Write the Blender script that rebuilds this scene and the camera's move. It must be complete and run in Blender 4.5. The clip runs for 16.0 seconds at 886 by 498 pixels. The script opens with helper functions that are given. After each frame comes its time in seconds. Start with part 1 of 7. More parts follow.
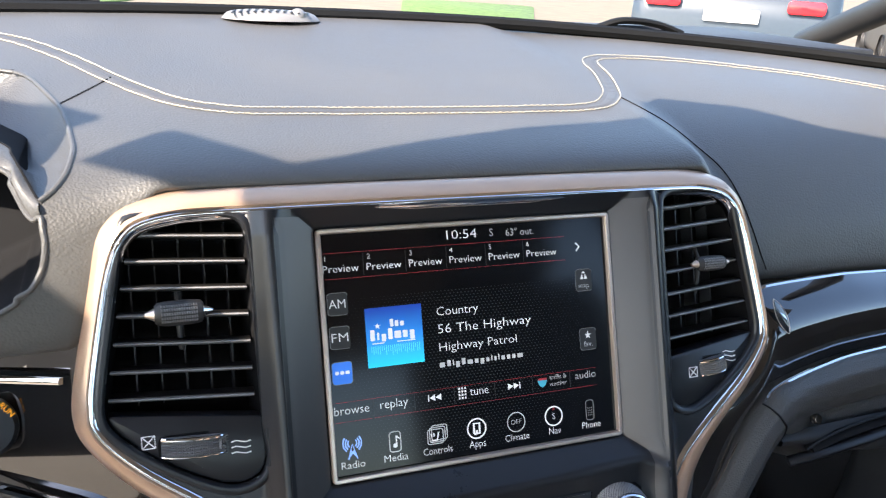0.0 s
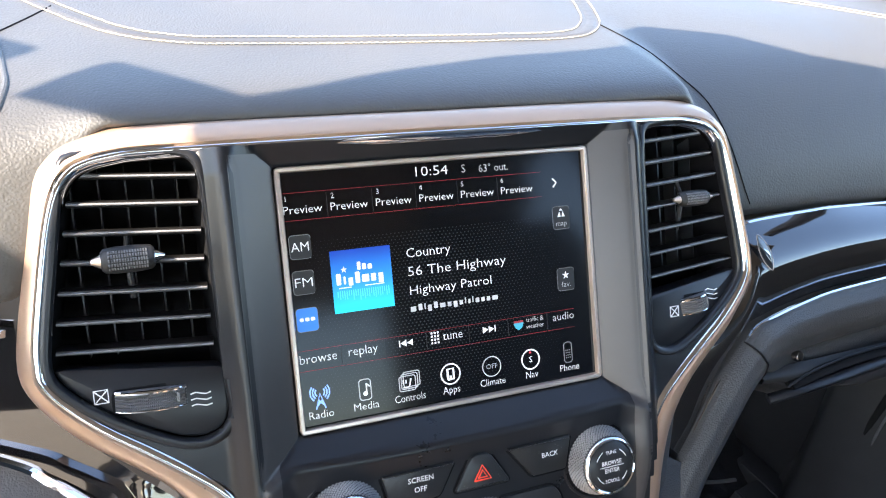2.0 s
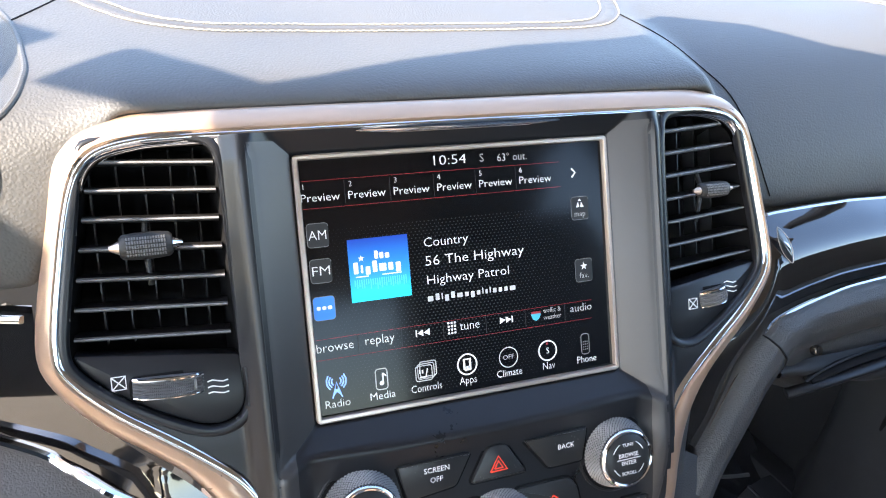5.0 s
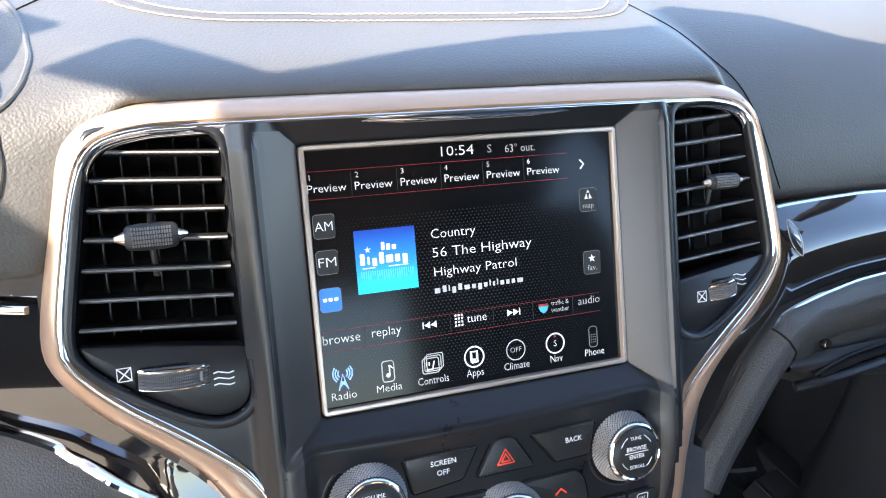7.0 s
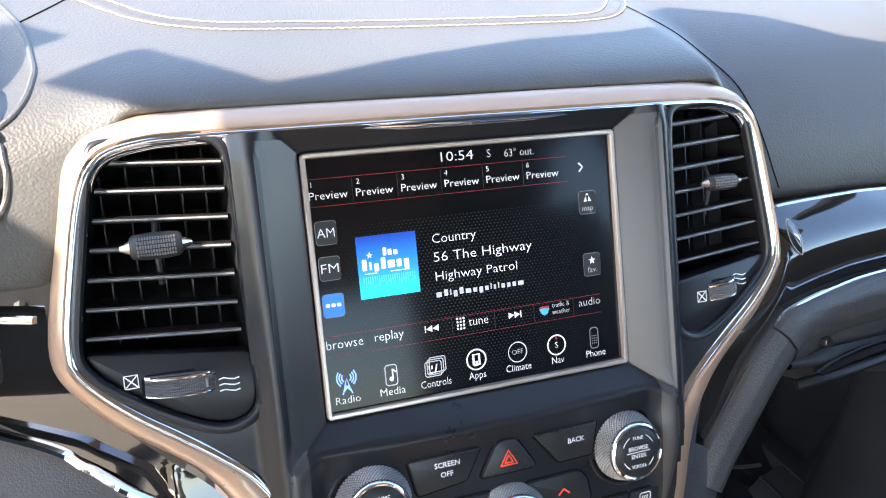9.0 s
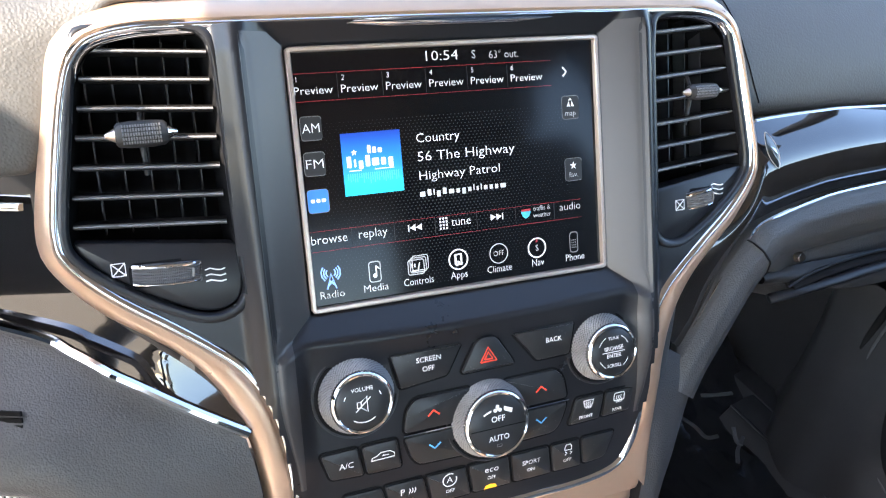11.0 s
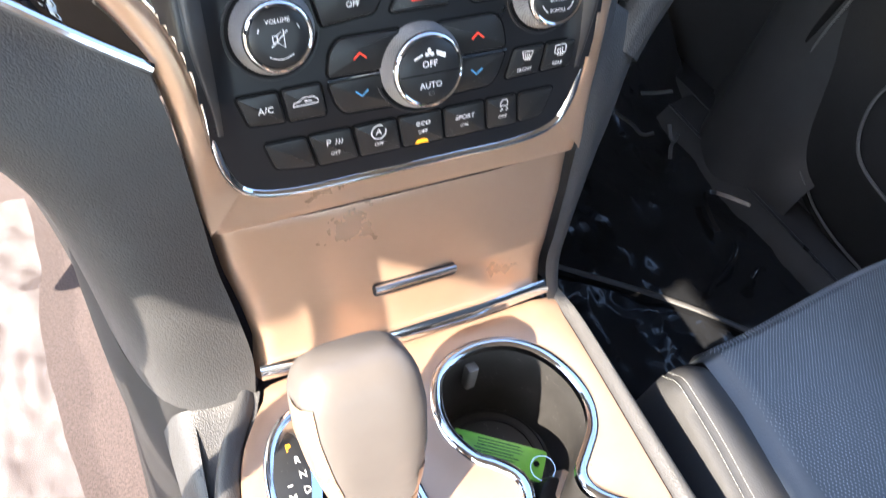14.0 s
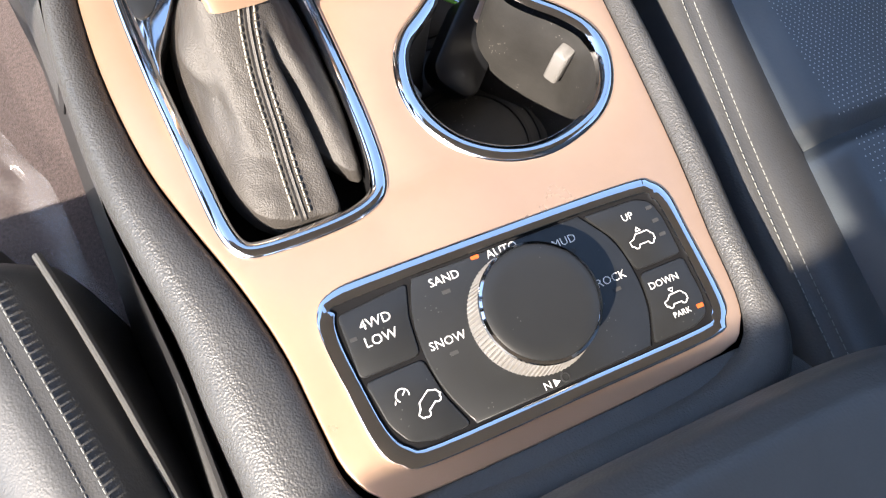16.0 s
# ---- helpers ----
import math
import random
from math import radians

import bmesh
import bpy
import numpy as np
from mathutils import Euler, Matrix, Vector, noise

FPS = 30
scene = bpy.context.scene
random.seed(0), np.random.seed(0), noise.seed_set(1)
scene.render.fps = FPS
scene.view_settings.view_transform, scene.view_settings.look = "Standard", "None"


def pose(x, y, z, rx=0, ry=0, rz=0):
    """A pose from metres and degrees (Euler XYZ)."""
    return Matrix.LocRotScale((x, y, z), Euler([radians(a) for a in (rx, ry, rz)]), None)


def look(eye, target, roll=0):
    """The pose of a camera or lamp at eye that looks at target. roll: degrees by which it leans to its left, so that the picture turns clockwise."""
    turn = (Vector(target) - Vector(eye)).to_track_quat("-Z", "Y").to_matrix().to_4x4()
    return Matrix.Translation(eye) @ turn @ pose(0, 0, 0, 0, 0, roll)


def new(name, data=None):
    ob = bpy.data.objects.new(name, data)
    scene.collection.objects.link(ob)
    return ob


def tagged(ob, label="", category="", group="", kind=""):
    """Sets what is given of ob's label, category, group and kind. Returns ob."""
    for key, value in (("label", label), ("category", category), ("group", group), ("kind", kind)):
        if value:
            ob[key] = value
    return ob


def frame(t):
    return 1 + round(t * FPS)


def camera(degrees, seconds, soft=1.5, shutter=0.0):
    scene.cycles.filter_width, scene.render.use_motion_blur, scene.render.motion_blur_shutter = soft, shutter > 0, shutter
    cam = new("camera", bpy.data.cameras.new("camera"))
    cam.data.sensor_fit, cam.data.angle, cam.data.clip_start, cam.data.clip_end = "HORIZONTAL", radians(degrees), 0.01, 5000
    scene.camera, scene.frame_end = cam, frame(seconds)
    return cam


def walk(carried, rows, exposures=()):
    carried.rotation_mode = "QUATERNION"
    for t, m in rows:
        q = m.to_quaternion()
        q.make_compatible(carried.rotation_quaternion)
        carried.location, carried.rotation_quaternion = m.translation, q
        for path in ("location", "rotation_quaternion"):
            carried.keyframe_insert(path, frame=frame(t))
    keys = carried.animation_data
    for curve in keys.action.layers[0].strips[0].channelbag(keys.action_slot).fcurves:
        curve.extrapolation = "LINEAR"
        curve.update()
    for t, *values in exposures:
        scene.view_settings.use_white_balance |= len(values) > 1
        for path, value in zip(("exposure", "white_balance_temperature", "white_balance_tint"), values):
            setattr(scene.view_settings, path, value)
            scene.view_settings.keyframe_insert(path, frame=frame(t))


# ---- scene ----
cam = camera(59.0, 16.0, soft=1.1, shutter=0.2)
ROWS = [
    (0, (-0.1766, -0.3777, 1.3591), (-0.0036, 0.0583, 1.1859), 3.54),
    (0.5, (-0.1608, -0.3629, 1.3511), (0.0274, 0.0601, 1.1622), 3.79),
    (1, (-0.1594, -0.3597, 1.3493), (0.0275, 0.0589, 1.1497), 3.71),
    (1.5, (-0.1610, -0.3581, 1.3485), (0.0225, 0.0595, 1.1439), 3.48),
    (2, (-0.1627, -0.3582, 1.3485), (0.0189, 0.0592, 1.1417), 3.39),
    (2.5, (-0.1633, -0.3566, 1.3474), (0.0162, 0.0609, 1.1389), 3.27),
    (3, (-0.1630, -0.3567, 1.3491), (0.0162, 0.0611, 1.1410), 3.32),
    (3.5, (-0.1639, -0.3573, 1.3475), (0.0129, 0.0612, 1.1389), 3.23),
    (4, (-0.1641, -0.3568, 1.3471), (0.0109, 0.0621, 1.1376), 3.27),
    (4.5, (-0.1641, -0.3544, 1.3453), (0.0109, 0.0642, 1.1352), 3.31),
    (5, (-0.1653, -0.3552, 1.3456), (0.0093, 0.0629, 1.1341), 3.48),
    (7.5, (-0.1651, -0.3521, 1.3428), (0.0038, 0.0661, 1.1269), 3.15),
    (8, (-0.1624, -0.3522, 1.3489), (0.0039, 0.0675, 1.1341), 2.72),
    (10.5, (-0.1699, -0.3693, 1.3391), (0.0029, 0.0375, 1.1054), 3.17),
    (11, (-0.1709, -0.3732, 1.3273), (0.0037, 0.0261, 1.0822), 4.02),
    (11.5, (-0.1730, -0.3716, 1.3201), (0.0019, 0.0209, 1.0644), 4.69),
    (12, (-0.1733, -0.3678, 1.3159), (0.0027, 0.0176, 1.0506), 5.45),
    (12.5, (-0.1725, -0.3659, 1.3137), (0.0034, 0.0116, 1.0370), 5.91),
    (13, (-0.1738, -0.3628, 1.3103), (0.0026, -0.0010, 1.0135), 6.57),
    (13.5, (-0.1671, -0.3680, 1.2952), (0.0080, -0.0381, 0.9627), 7.74),
    (14, (-0.1612, -0.3790, 1.2720), (0.0140, -0.0982, 0.8972), 9.69),
    (14.5, (-0.1473, -0.4108, 1.2281), (0.0143, -0.1837, 0.8131), 12.45),
    (15, (-0.1279, -0.4526, 1.1672), (0.0150, -0.2695, 0.7244), 15.10),
    (15.5, (-0.1131, -0.4541, 1.1465), (0.0164, -0.3100, 0.6855), 19.19),
    (16, (-0.1198, -0.4550, 1.1458), (0.0055, -0.3336, 0.6772), 23.54),
]
walk(cam, [(t, look(eye, target, roll)) for t, eye, target, roll in ROWS],
     exposures=[(0.0, 2.2), (0.5, 2.55), (1.0, 2.7), (8.0, 2.85), (11.0, 3.05), (12.5, 3.3), (13.5, 3.2), (14.5, 2.52), (16.0, 2.08)])

# ---- light ----
SUN_DIR = Vector((0.70, 0.32, -0.68)).normalized()
world = bpy.data.worlds.new("sky")
world.use_nodes = True
scene.world = world
wn = world.node_tree.nodes
sky = wn.new("ShaderNodeTexSky")
sky.sky_type = "NISHITA"
sky.sun_disc = False
sky.sun_elevation = math.asin(-SUN_DIR.z)
sky.sun_rotation = math.atan2(-SUN_DIR.x, -SUN_DIR.y)
world.node_tree.links.new(sky.outputs[0], wn["Background"].inputs[0])
wn["Background"].inputs[1].default_value = 0.15
sun = new("sun", bpy.data.lights.new("sun", "SUN"))
sun.data.energy, sun.data.angle, sun.data.color = 3.6, radians(0.6), (1.0, 0.87, 0.73)
sun.matrix_world = look((-6, -3, 8), Vector((-6, -3, 8)) + SUN_DIR)

# ---- helpers of this scene (millimetres) ----
Z0 = 1.15
TILT = radians(21)
CT, ST = math.cos(TILT), math.sin(TILT)
# the centre stack: u to the right, v up the panel, w towards the seats
STACK = Matrix(((1, 0, 0, 0), (0, ST, -CT, 0), (0, CT, ST, Z0), (0, 0, 0, 1)))
CABIN = Matrix.Translation((0, 0, Z0))


def mm(m, x=0, y=0, z=0):
    return m @ Matrix.Translation((x / 1000, y / 1000, z / 1000))


def thing(name, m, label, category, group="", kind=""):
    ob = new(name)
    ob.empty_display_size = 0.02
    ob.matrix_world = m
    return tagged(ob, label, category, group, kind)


def part(name, bm, material, parent=None, label="", at=(0, 0, 0), smooth=40, m=None):
    """Links a bmesh, in millimetres, as one mesh object under a thing or part."""
    bmesh.ops.remove_doubles(bm, verts=bm.verts, dist=0.004)
    bmesh.ops.recalc_face_normals(bm, faces=bm.faces)
    bm.transform(Matrix.Scale(0.001, 4))
    me = bpy.data.meshes.new(name)
    if smooth:
        for f in bm.faces:
            f.smooth = True
    bm.to_mesh(me)
    bm.free()
    if smooth:
        me.set_sharp_from_angle(angle=radians(smooth))
    me.materials.append(material)
    ob = new(name, me)
    if parent:
        ob.parent = parent
    if m is not None:
        ob.matrix_basis = m
    else:
        ob.location = [c / 1000 for c in at]
    if label:
        ob["label"] = label
    return ob


def single(name, bm, material, m, label, category, group="", kind="", smooth=40):
    ob = part(name, bm, material, smooth=smooth)
    ob.matrix_world = m
    return tagged(ob, label, category, group, kind)


def curve(pts, n=6, closed=False):
    """A smooth line (Catmull-Rom) through the points."""
    P = [np.array(p, float) for p in pts]
    out = []
    k = len(P)
    for i in range(k if closed else k - 1):
        if closed:
            a, b, c, d = P[i - 1], P[i], P[(i + 1) % k], P[(i + 2) % k]
        else:
            a, b, c, d = P[max(i - 1, 0)], P[i], P[i + 1], P[min(i + 2, k - 1)]
        for j in range(n):
            t = j / n
            out.append(0.5 * (2 * b + (c - a) * t + (2 * a - 5 * b + 4 * c - d) * t * t + (3 * b - a - 3 * c + d) * t ** 3))
    if not closed:
        out.append(P[-1])
    return out


def mirror(half):
    """A closed outline from its right half, given from the top middle to the bottom middle."""
    return [*half, *[(-p[0], *p[1:]) for p in reversed(half) if abs(p[0]) > 0.01]]


def offset(pts, d):
    """A closed outline moved outwards by d (inwards: minus)."""
    P = np.array([p[:2] for p in pts], float)
    t = np.roll(P, -1, 0) - np.roll(P, 1, 0)
    t /= np.linalg.norm(t, axis=1)[:, None] + 1e-9
    nrm = np.stack([t[:, 1], -t[:, 0]], 1)
    area = (P[:, 0] * np.roll(P[:, 1], -1) - P[:, 1] * np.roll(P[:, 0], -1)).sum()
    return [tuple(p) for p in P + nrm * (d if area > 0 else -d)]


def rounded(w, h, r, n=5, cx=0, cy=0):
    out = []
    for sx, sy, a0 in ((1, 1, 0), (-1, 1, 90), (-1, -1, 180), (1, -1, 270)):
        for i in range(n + 1):
            a = radians(a0 + 90 * i / n)
            out.append((cx + sx * (w / 2 - r) + r * math.cos(a), cy + sy * (h / 2 - r) + r * math.sin(a)))
    return out


def soft_poly(pts, r=2, n=4):
    """A polygon with rounded corners."""
    P = [np.array(p, float) for p in pts]
    out = []
    for i, p in enumerate(P):
        a, b = P[i - 1] - p, P[(i + 1) % len(P)] - p
        la, lb = np.linalg.norm(a), np.linalg.norm(b)
        k = min(r, la * 0.45, lb * 0.45)
        s, e = p + a / la * k, p + b / lb * k
        for j in range(n + 1):
            t = j / n
            out.append(tuple((1 - t) ** 2 * s + 2 * t * (1 - t) * p + t * t * e))
    return out


def plate(outline, z0, z1, bevel=0.6, holes=(), bm=None):
    """A slab with the outline in x, y, from z0 to z1, its upper edge rounded; holes go through it."""
    bm = bm or bmesh.new()
    loops = [(list(outline), 1)] + [(list(h), -1) for h in holes]
    tops = []
    for pts, sgn in loops:
        rings = []
        steps = ((0, z0), (0, z1 - bevel), (-bevel * 0.3, z1 - bevel * 0.3), (-bevel, z1)) if bevel else ((0, z0), (0, z1))
        for d, z in steps:
            ring = offset(pts, d * sgn) if d else [p[:2] for p in pts]
            rings.append([bm.verts.new((p[0], p[1], z)) for p in ring])
        for a, b in zip(rings, rings[1:]):
            for i in range(len(a)):
                j = (i + 1) % len(a)
                bm.faces.new((a[i], a[j], b[j], b[i]))
        tops.append((rings[0], rings[-1]))
    for which in (0, 1):
        if not holes:
            bm.faces.new(tops[0][which])
        else:
            edges = []
            for t in tops:
                r = t[which]
                edges += [bm.edges.get((r[i], r[(i + 1) % len(r)])) for i in range(len(r))]
            bmesh.ops.triangle_fill(bm, use_beauty=True, use_dissolve=False, edges=edges)
    return bm


def sweep(path, section, closed=False, bm=None, up=(0, 0, 1), caps=True):
    """A bar of the given cross section (across, up) along a line of 3-D points."""
    bm = bm or bmesh.new()
    P = [Vector(p) if len(p) == 3 else Vector((*p, 0)) for p in path]
    up = Vector(up)
    rings = []
    for i, p in enumerate(P):
        a = P[i - 1] if (i or closed) else p
        b = P[(i + 1) % len(P)] if (i < len(P) - 1 or closed) else p
        t = (b - a).normalized()
        side = t.cross(up).normalized()
        nrm = side.cross(t)
        rings.append([bm.verts.new(p + side * s + nrm * h) for s, h in section])
    n = len(section)
    for i in range(len(P) if closed else len(P) - 1):
        a, b = rings[i], rings[(i + 1) % len(P)]
        for k in range(n):
            bm.faces.new((a[k], a[(k + 1) % n], b[(k + 1) % n], b[k]))
    if caps and not closed:
        bm.faces.new(rings[0])
        bm.faces.new(rings[-1])
    return bm


def circle(r, n=8, sx=1, sy=1):
    return [(r * sx * math.cos(2 * math.pi * i / n), r * sy * math.sin(2 * math.pi * i / n)) for i in range(n)]


def lathe(profile, n=64, bm=None, cx=0, cy=0):
    """A turned body from (radius, z) pairs."""
    bm = bm or bmesh.new()
    rings = []
    for r, z in profile:
        if r < 1e-6:
            rings.append([bm.verts.new((cx, cy, z))])
        else:
            rings.append([bm.verts.new((cx + r * math.cos(2 * math.pi * i / n), cy + r * math.sin(2 * math.pi * i / n), z)) for i in range(n)])
    for a, b in zip(rings, rings[1:]):
        for i in range(n):
            j = (i + 1) % n
            q = [a[i % len(a)], a[j % len(a)], b[j % len(b)], b[i % len(b)]]
            q = list(dict.fromkeys(q))
            if len(q) > 2:
                bm.faces.new(q)
    return bm


def grid(fn, nu, nv, bm=None, wrap=False):
    """A sheet: fn(s, t) gives a place for s, t in 0..1."""
    bm = bm or bmesh.new()
    V = [[bm.verts.new(fn(i / nu, j / nv)) for j in range(nv + 1)] for i in range(nu + (0 if wrap else 1))]
    k = len(V)
    for i in range(nu):
        for j in range(nv):
            bm.faces.new((V[i][j], V[(i + 1) % k][j], V[(i + 1) % k][j + 1], V[i][j + 1]))
    return bm


def loft(sections, bm=None, caps=True):
    """A skin over closed rings of equal length."""
    bm = bm or bmesh.new()
    R = [[bm.verts.new(p) for p in s] for s in sections]
    n = len(R[0])
    for a, b in zip(R, R[1:]):
        for k in range(n):
            bm.faces.new((a[k], a[(k + 1) % n], b[(k + 1) % n], b[k]))
    if caps:
        bm.faces.new(R[0])
        bm.faces.new(R[-1])
    return bm


def box(x0, x1, y0, y1, z0, z1, r=1.0, bm=None):
    return plate(rounded(x1 - x0, y1 - y0, min(r * 1.5, (x1 - x0) * 0.45, (y1 - y0) * 0.45), 3, (x0 + x1) / 2, (y0 + y1) / 2), z0, z1, r, bm=bm)


def smoothstep(a, b, x):
    t = min(max((x - a) / (b - a), 0), 1)
    return t * t * (3 - 2 * t)


def writing(name, s, size, parent, material, at, align="CENTER", thick=0.05, turn=0, squash=1.0, fit=0, label="", thin=0.0):
    """Letters with the built-in font, in the x, y plane of the parent; size is the height of the capitals."""
    c = bpy.data.curves.new(name, "FONT")
    c.body, c.size, c.align_x, c.align_y = s, size / 0.7 / 1000, align, "CENTER"
    c.extrude, c.resolution_u = thick / 1000, 2
    c.offset = -thin * c.size
    tmp = new("tmp", c)
    me = bpy.data.meshes.new_from_object(tmp.evaluated_get(bpy.context.evaluated_depsgraph_get()))
    bpy.data.objects.remove(tmp)
    bpy.data.curves.remove(c)
    if fit:
        xs = [v.co.x for v in me.vertices]
        squash = fit / 1000 / (max(xs) - min(xs))
    me.name = name
    me.materials.clear()
    me.materials.append(material)
    ob = new(name, me)
    ob.parent = parent
    ob.matrix_basis = Matrix.Translation([v / 1000 for v in at]) @ Matrix.Rotation(radians(turn), 4, "Z") @ Matrix.Diagonal((squash, 1, 1, 1))
    if label:
        ob["label"] = label
    return ob


def drape(ob, height):
    """Bends a flat sign so that it follows the surface height(x, y) of its parent."""
    m = ob.matrix_basis
    for v in ob.data.vertices:
        p = m @ v.co
        c = m.translation
        v.co.z += (height(p.x * 1000, p.y * 1000) - height(c.x * 1000, c.y * 1000)) / 1000
    return ob


def strokes(name, lines, width, parent, material, at=(0, 0, 0), thick=0.12, label=""):
    """Thin flat strokes for the drawn signs: lists of (x, y)."""
    bm = bmesh.new()
    for ln in lines:
        sweep([(x, y, 0) for x, y in ln], [(-width / 2, 0), (width / 2, 0), (width / 2, thick), (-width / 2, thick)], bm=bm)
    return part(name, bm, material, parent, label, at=at, smooth=0)


def flat(name, polys, parent, material, at=(0, 0, 0), thick=0.12, label=""):
    bm = bmesh.new()
    for p in polys:
        plate(p, 0, thick, 0, bm=bm)
    return part(name, bm, material, parent, label, at=at, smooth=0)


# ---- materials ----
def material(name, base, rough=0.5, metal=0.0, grain=0, bump=0.0, vary=0.0, vary_scale=20.0, coat=0.0, emit=0.0, cells=False, spec=0.5, rough_vary=0.0, sheen=0.0, dust=0.0):
    m = bpy.data.materials.new(name)
    m.use_nodes = True
    nt = m.node_tree
    N, L = nt.nodes, nt.links
    b = N["Principled BSDF"]
    b.inputs["Base Color"].default_value = (*base, 1)
    b.inputs["Roughness"].default_value = rough
    b.inputs["Metallic"].default_value = metal
    b.inputs["Coat Weight"].default_value = coat
    b.inputs["Coat Roughness"].default_value = 0.03
    b.inputs["Specular IOR Level"].default_value = spec
    b.inputs["Sheen Weight"].default_value = sheen
    if emit:
        b.inputs["Emission Color"].default_value = (*base, 1)
        b.inputs["Emission Strength"].default_value = emit
    co = N.new("ShaderNodeTexCoord")
    if vary or rough_vary or dust:
        n1 = N.new("ShaderNodeTexNoise")
        n1.inputs["Scale"].default_value = vary_scale
        n1.inputs["Detail"].default_value = 6
        n1.inputs["Roughness"].default_value = 0.65
        L.new(co.outputs["Object"], n1.inputs["Vector"])
    if vary:
        mix = N.new("ShaderNodeMix")
        mix.data_type = "RGBA"
        mix.inputs[6].default_value = (*[c * (1 - vary) for c in base], 1)
        mix.inputs[7].default_value = (*[min(1, c * (1 + vary)) for c in base], 1)
        ramp = N.new("ShaderNodeMapRange")
        ramp.inputs[1].default_value, ramp.inputs[2].default_value = 0.3, 0.7
        L.new(n1.outputs["Fac"], ramp.inputs[0])
        L.new(ramp.outputs[0], mix.inputs[0])
        L.new(mix.outputs[2], b.inputs["Base Color"])
        last = mix.outputs[2]
    if dust:
        d1 = N.new("ShaderNodeTexVoronoi")
        d1.inputs["Scale"].default_value = 420
        L.new(co.outputs["Object"], d1.inputs["Vector"])
        d2 = N.new("ShaderNodeTexNoise")
        d2.inputs["Scale"].default_value = 60
        L.new(co.outputs["Object"], d2.inputs["Vector"])
        lt = N.new("ShaderNodeMath")
        lt.operation = "LESS_THAN"
        lt.inputs[1].default_value = 0.15
        L.new(d1.outputs["Distance"], lt.inputs[0])
        gt = N.new("ShaderNodeMath")
        gt.operation = "GREATER_THAN"
        gt.inputs[1].default_value = 0.6
        L.new(d2.outputs["Fac"], gt.inputs[0])
        mu = N.new("ShaderNodeMath")
        mu.operation = "MULTIPLY"
        L.new(lt.outputs[0], mu.inputs[0])
        L.new(gt.outputs[0], mu.inputs[1])
        m2 = N.new("ShaderNodeMath")
        m2.operation = "MULTIPLY"
        m2.inputs[1].default_value = dust
        L.new(mu.outputs[0], m2.inputs[0])
        mix2 = N.new("ShaderNodeMix")
        mix2.data_type = "RGBA"
        mix2.inputs[7].default_value = (0.45, 0.43, 0.4, 1)
        L.new(m2.outputs[0], mix2.inputs[0])
        if vary:
            L.new(last, mix2.inputs[6])
        else:
            mix2.inputs[6].default_value = (*base, 1)
        L.new(mix2.outputs[2], b.inputs["Base Color"])
    if rough_vary:
        r = N.new("ShaderNodeMapRange")
        r.inputs[1].default_value, r.inputs[2].default_value = 0.3, 0.7
        r.inputs[3].default_value, r.inputs[4].default_value = max(0, rough - rough_vary), rough + rough_vary
        L.new(n1.outputs["Fac"], r.inputs[0])
        L.new(r.outputs[0], b.inputs["Roughness"])
    if bump:
        bp = N.new("ShaderNodeBump")
        bp.inputs["Strength"].default_value = bump
        bp.inputs["Distance"].default_value = 0.0008 if cells else 0.0006
        if cells:
            bp.invert = True
            v = N.new("ShaderNodeTexVoronoi")
            v.feature = "SMOOTH_F1"
            v.inputs["Scale"].default_value = grain
            wob = N.new("ShaderNodeTexNoise")
            wob.inputs["Scale"].default_value = grain * 0.35
            ad = N.new("ShaderNodeMixRGB")
            ad.blend_type = "ADD"
            ad.inputs[0].default_value = 0.0009
            L.new(co.outputs["Object"], wob.inputs["Vector"])
            L.new(co.outputs["Object"], ad.inputs[1])
            L.new(wob.outputs["Color"], ad.inputs[2])
            L.new(ad.outputs[0], v.inputs["Vector"])
            n2 = N.new("ShaderNodeTexNoise")
            n2.inputs["Scale"].default_value = grain * 0.4
            n2.inputs["Detail"].default_value = 5
            L.new(co.outputs["Object"], n2.inputs["Vector"])
            sm = N.new("ShaderNodeMath")
            sm.operation = "MULTIPLY_ADD"
            sm.inputs[1].default_value = 0.35
            L.new(n2.outputs["Fac"], sm.inputs[0])
            L.new(v.outputs["Distance"], sm.inputs[2])
            L.new(sm.outputs[0], bp.inputs["Height"])
        else:
            n2 = N.new("ShaderNodeTexNoise")
            n2.inputs["Scale"].default_value = grain
            n2.inputs["Detail"].default_value = 4
            L.new(co.outputs["Object"], n2.inputs["Vector"])
            L.new(n2.outputs["Fac"], bp.inputs["Height"])
        L.new(bp.outputs[0], b.inputs["Normal"])
    return m


LEATHER = material("black_leather", (0.060, 0.060, 0.061), 0.44, grain=1000, bump=0.42, cells=True, vary=0.18, vary_scale=9, rough_vary=0.05, spec=0.6)
DASH = material("dash_leather", (0.075, 0.073, 0.070), 0.50, grain=720, bump=0.32, cells=True, vary=0.15, vary_scale=7, rough_vary=0.05, spec=0.6)
SEAT = material("seat_leather", (0.066, 0.067, 0.069), 0.46, spec=0.7, grain=800, bump=0.2, cells=True, vary=0.15, vary_scale=12)
BOOT = material("boot_leather", (0.062, 0.057, 0.053), 0.52, grain=1300, bump=0.3, spec=0.4, cells=True, vary=0.2, vary_scale=25)
PLASTIC = material("black_satin_plastic", (0.013, 0.014, 0.017), 0.31, spec=0.45, grain=1500, bump=0.08, vary=0.12, vary_scale=14, rough_vary=0.05)
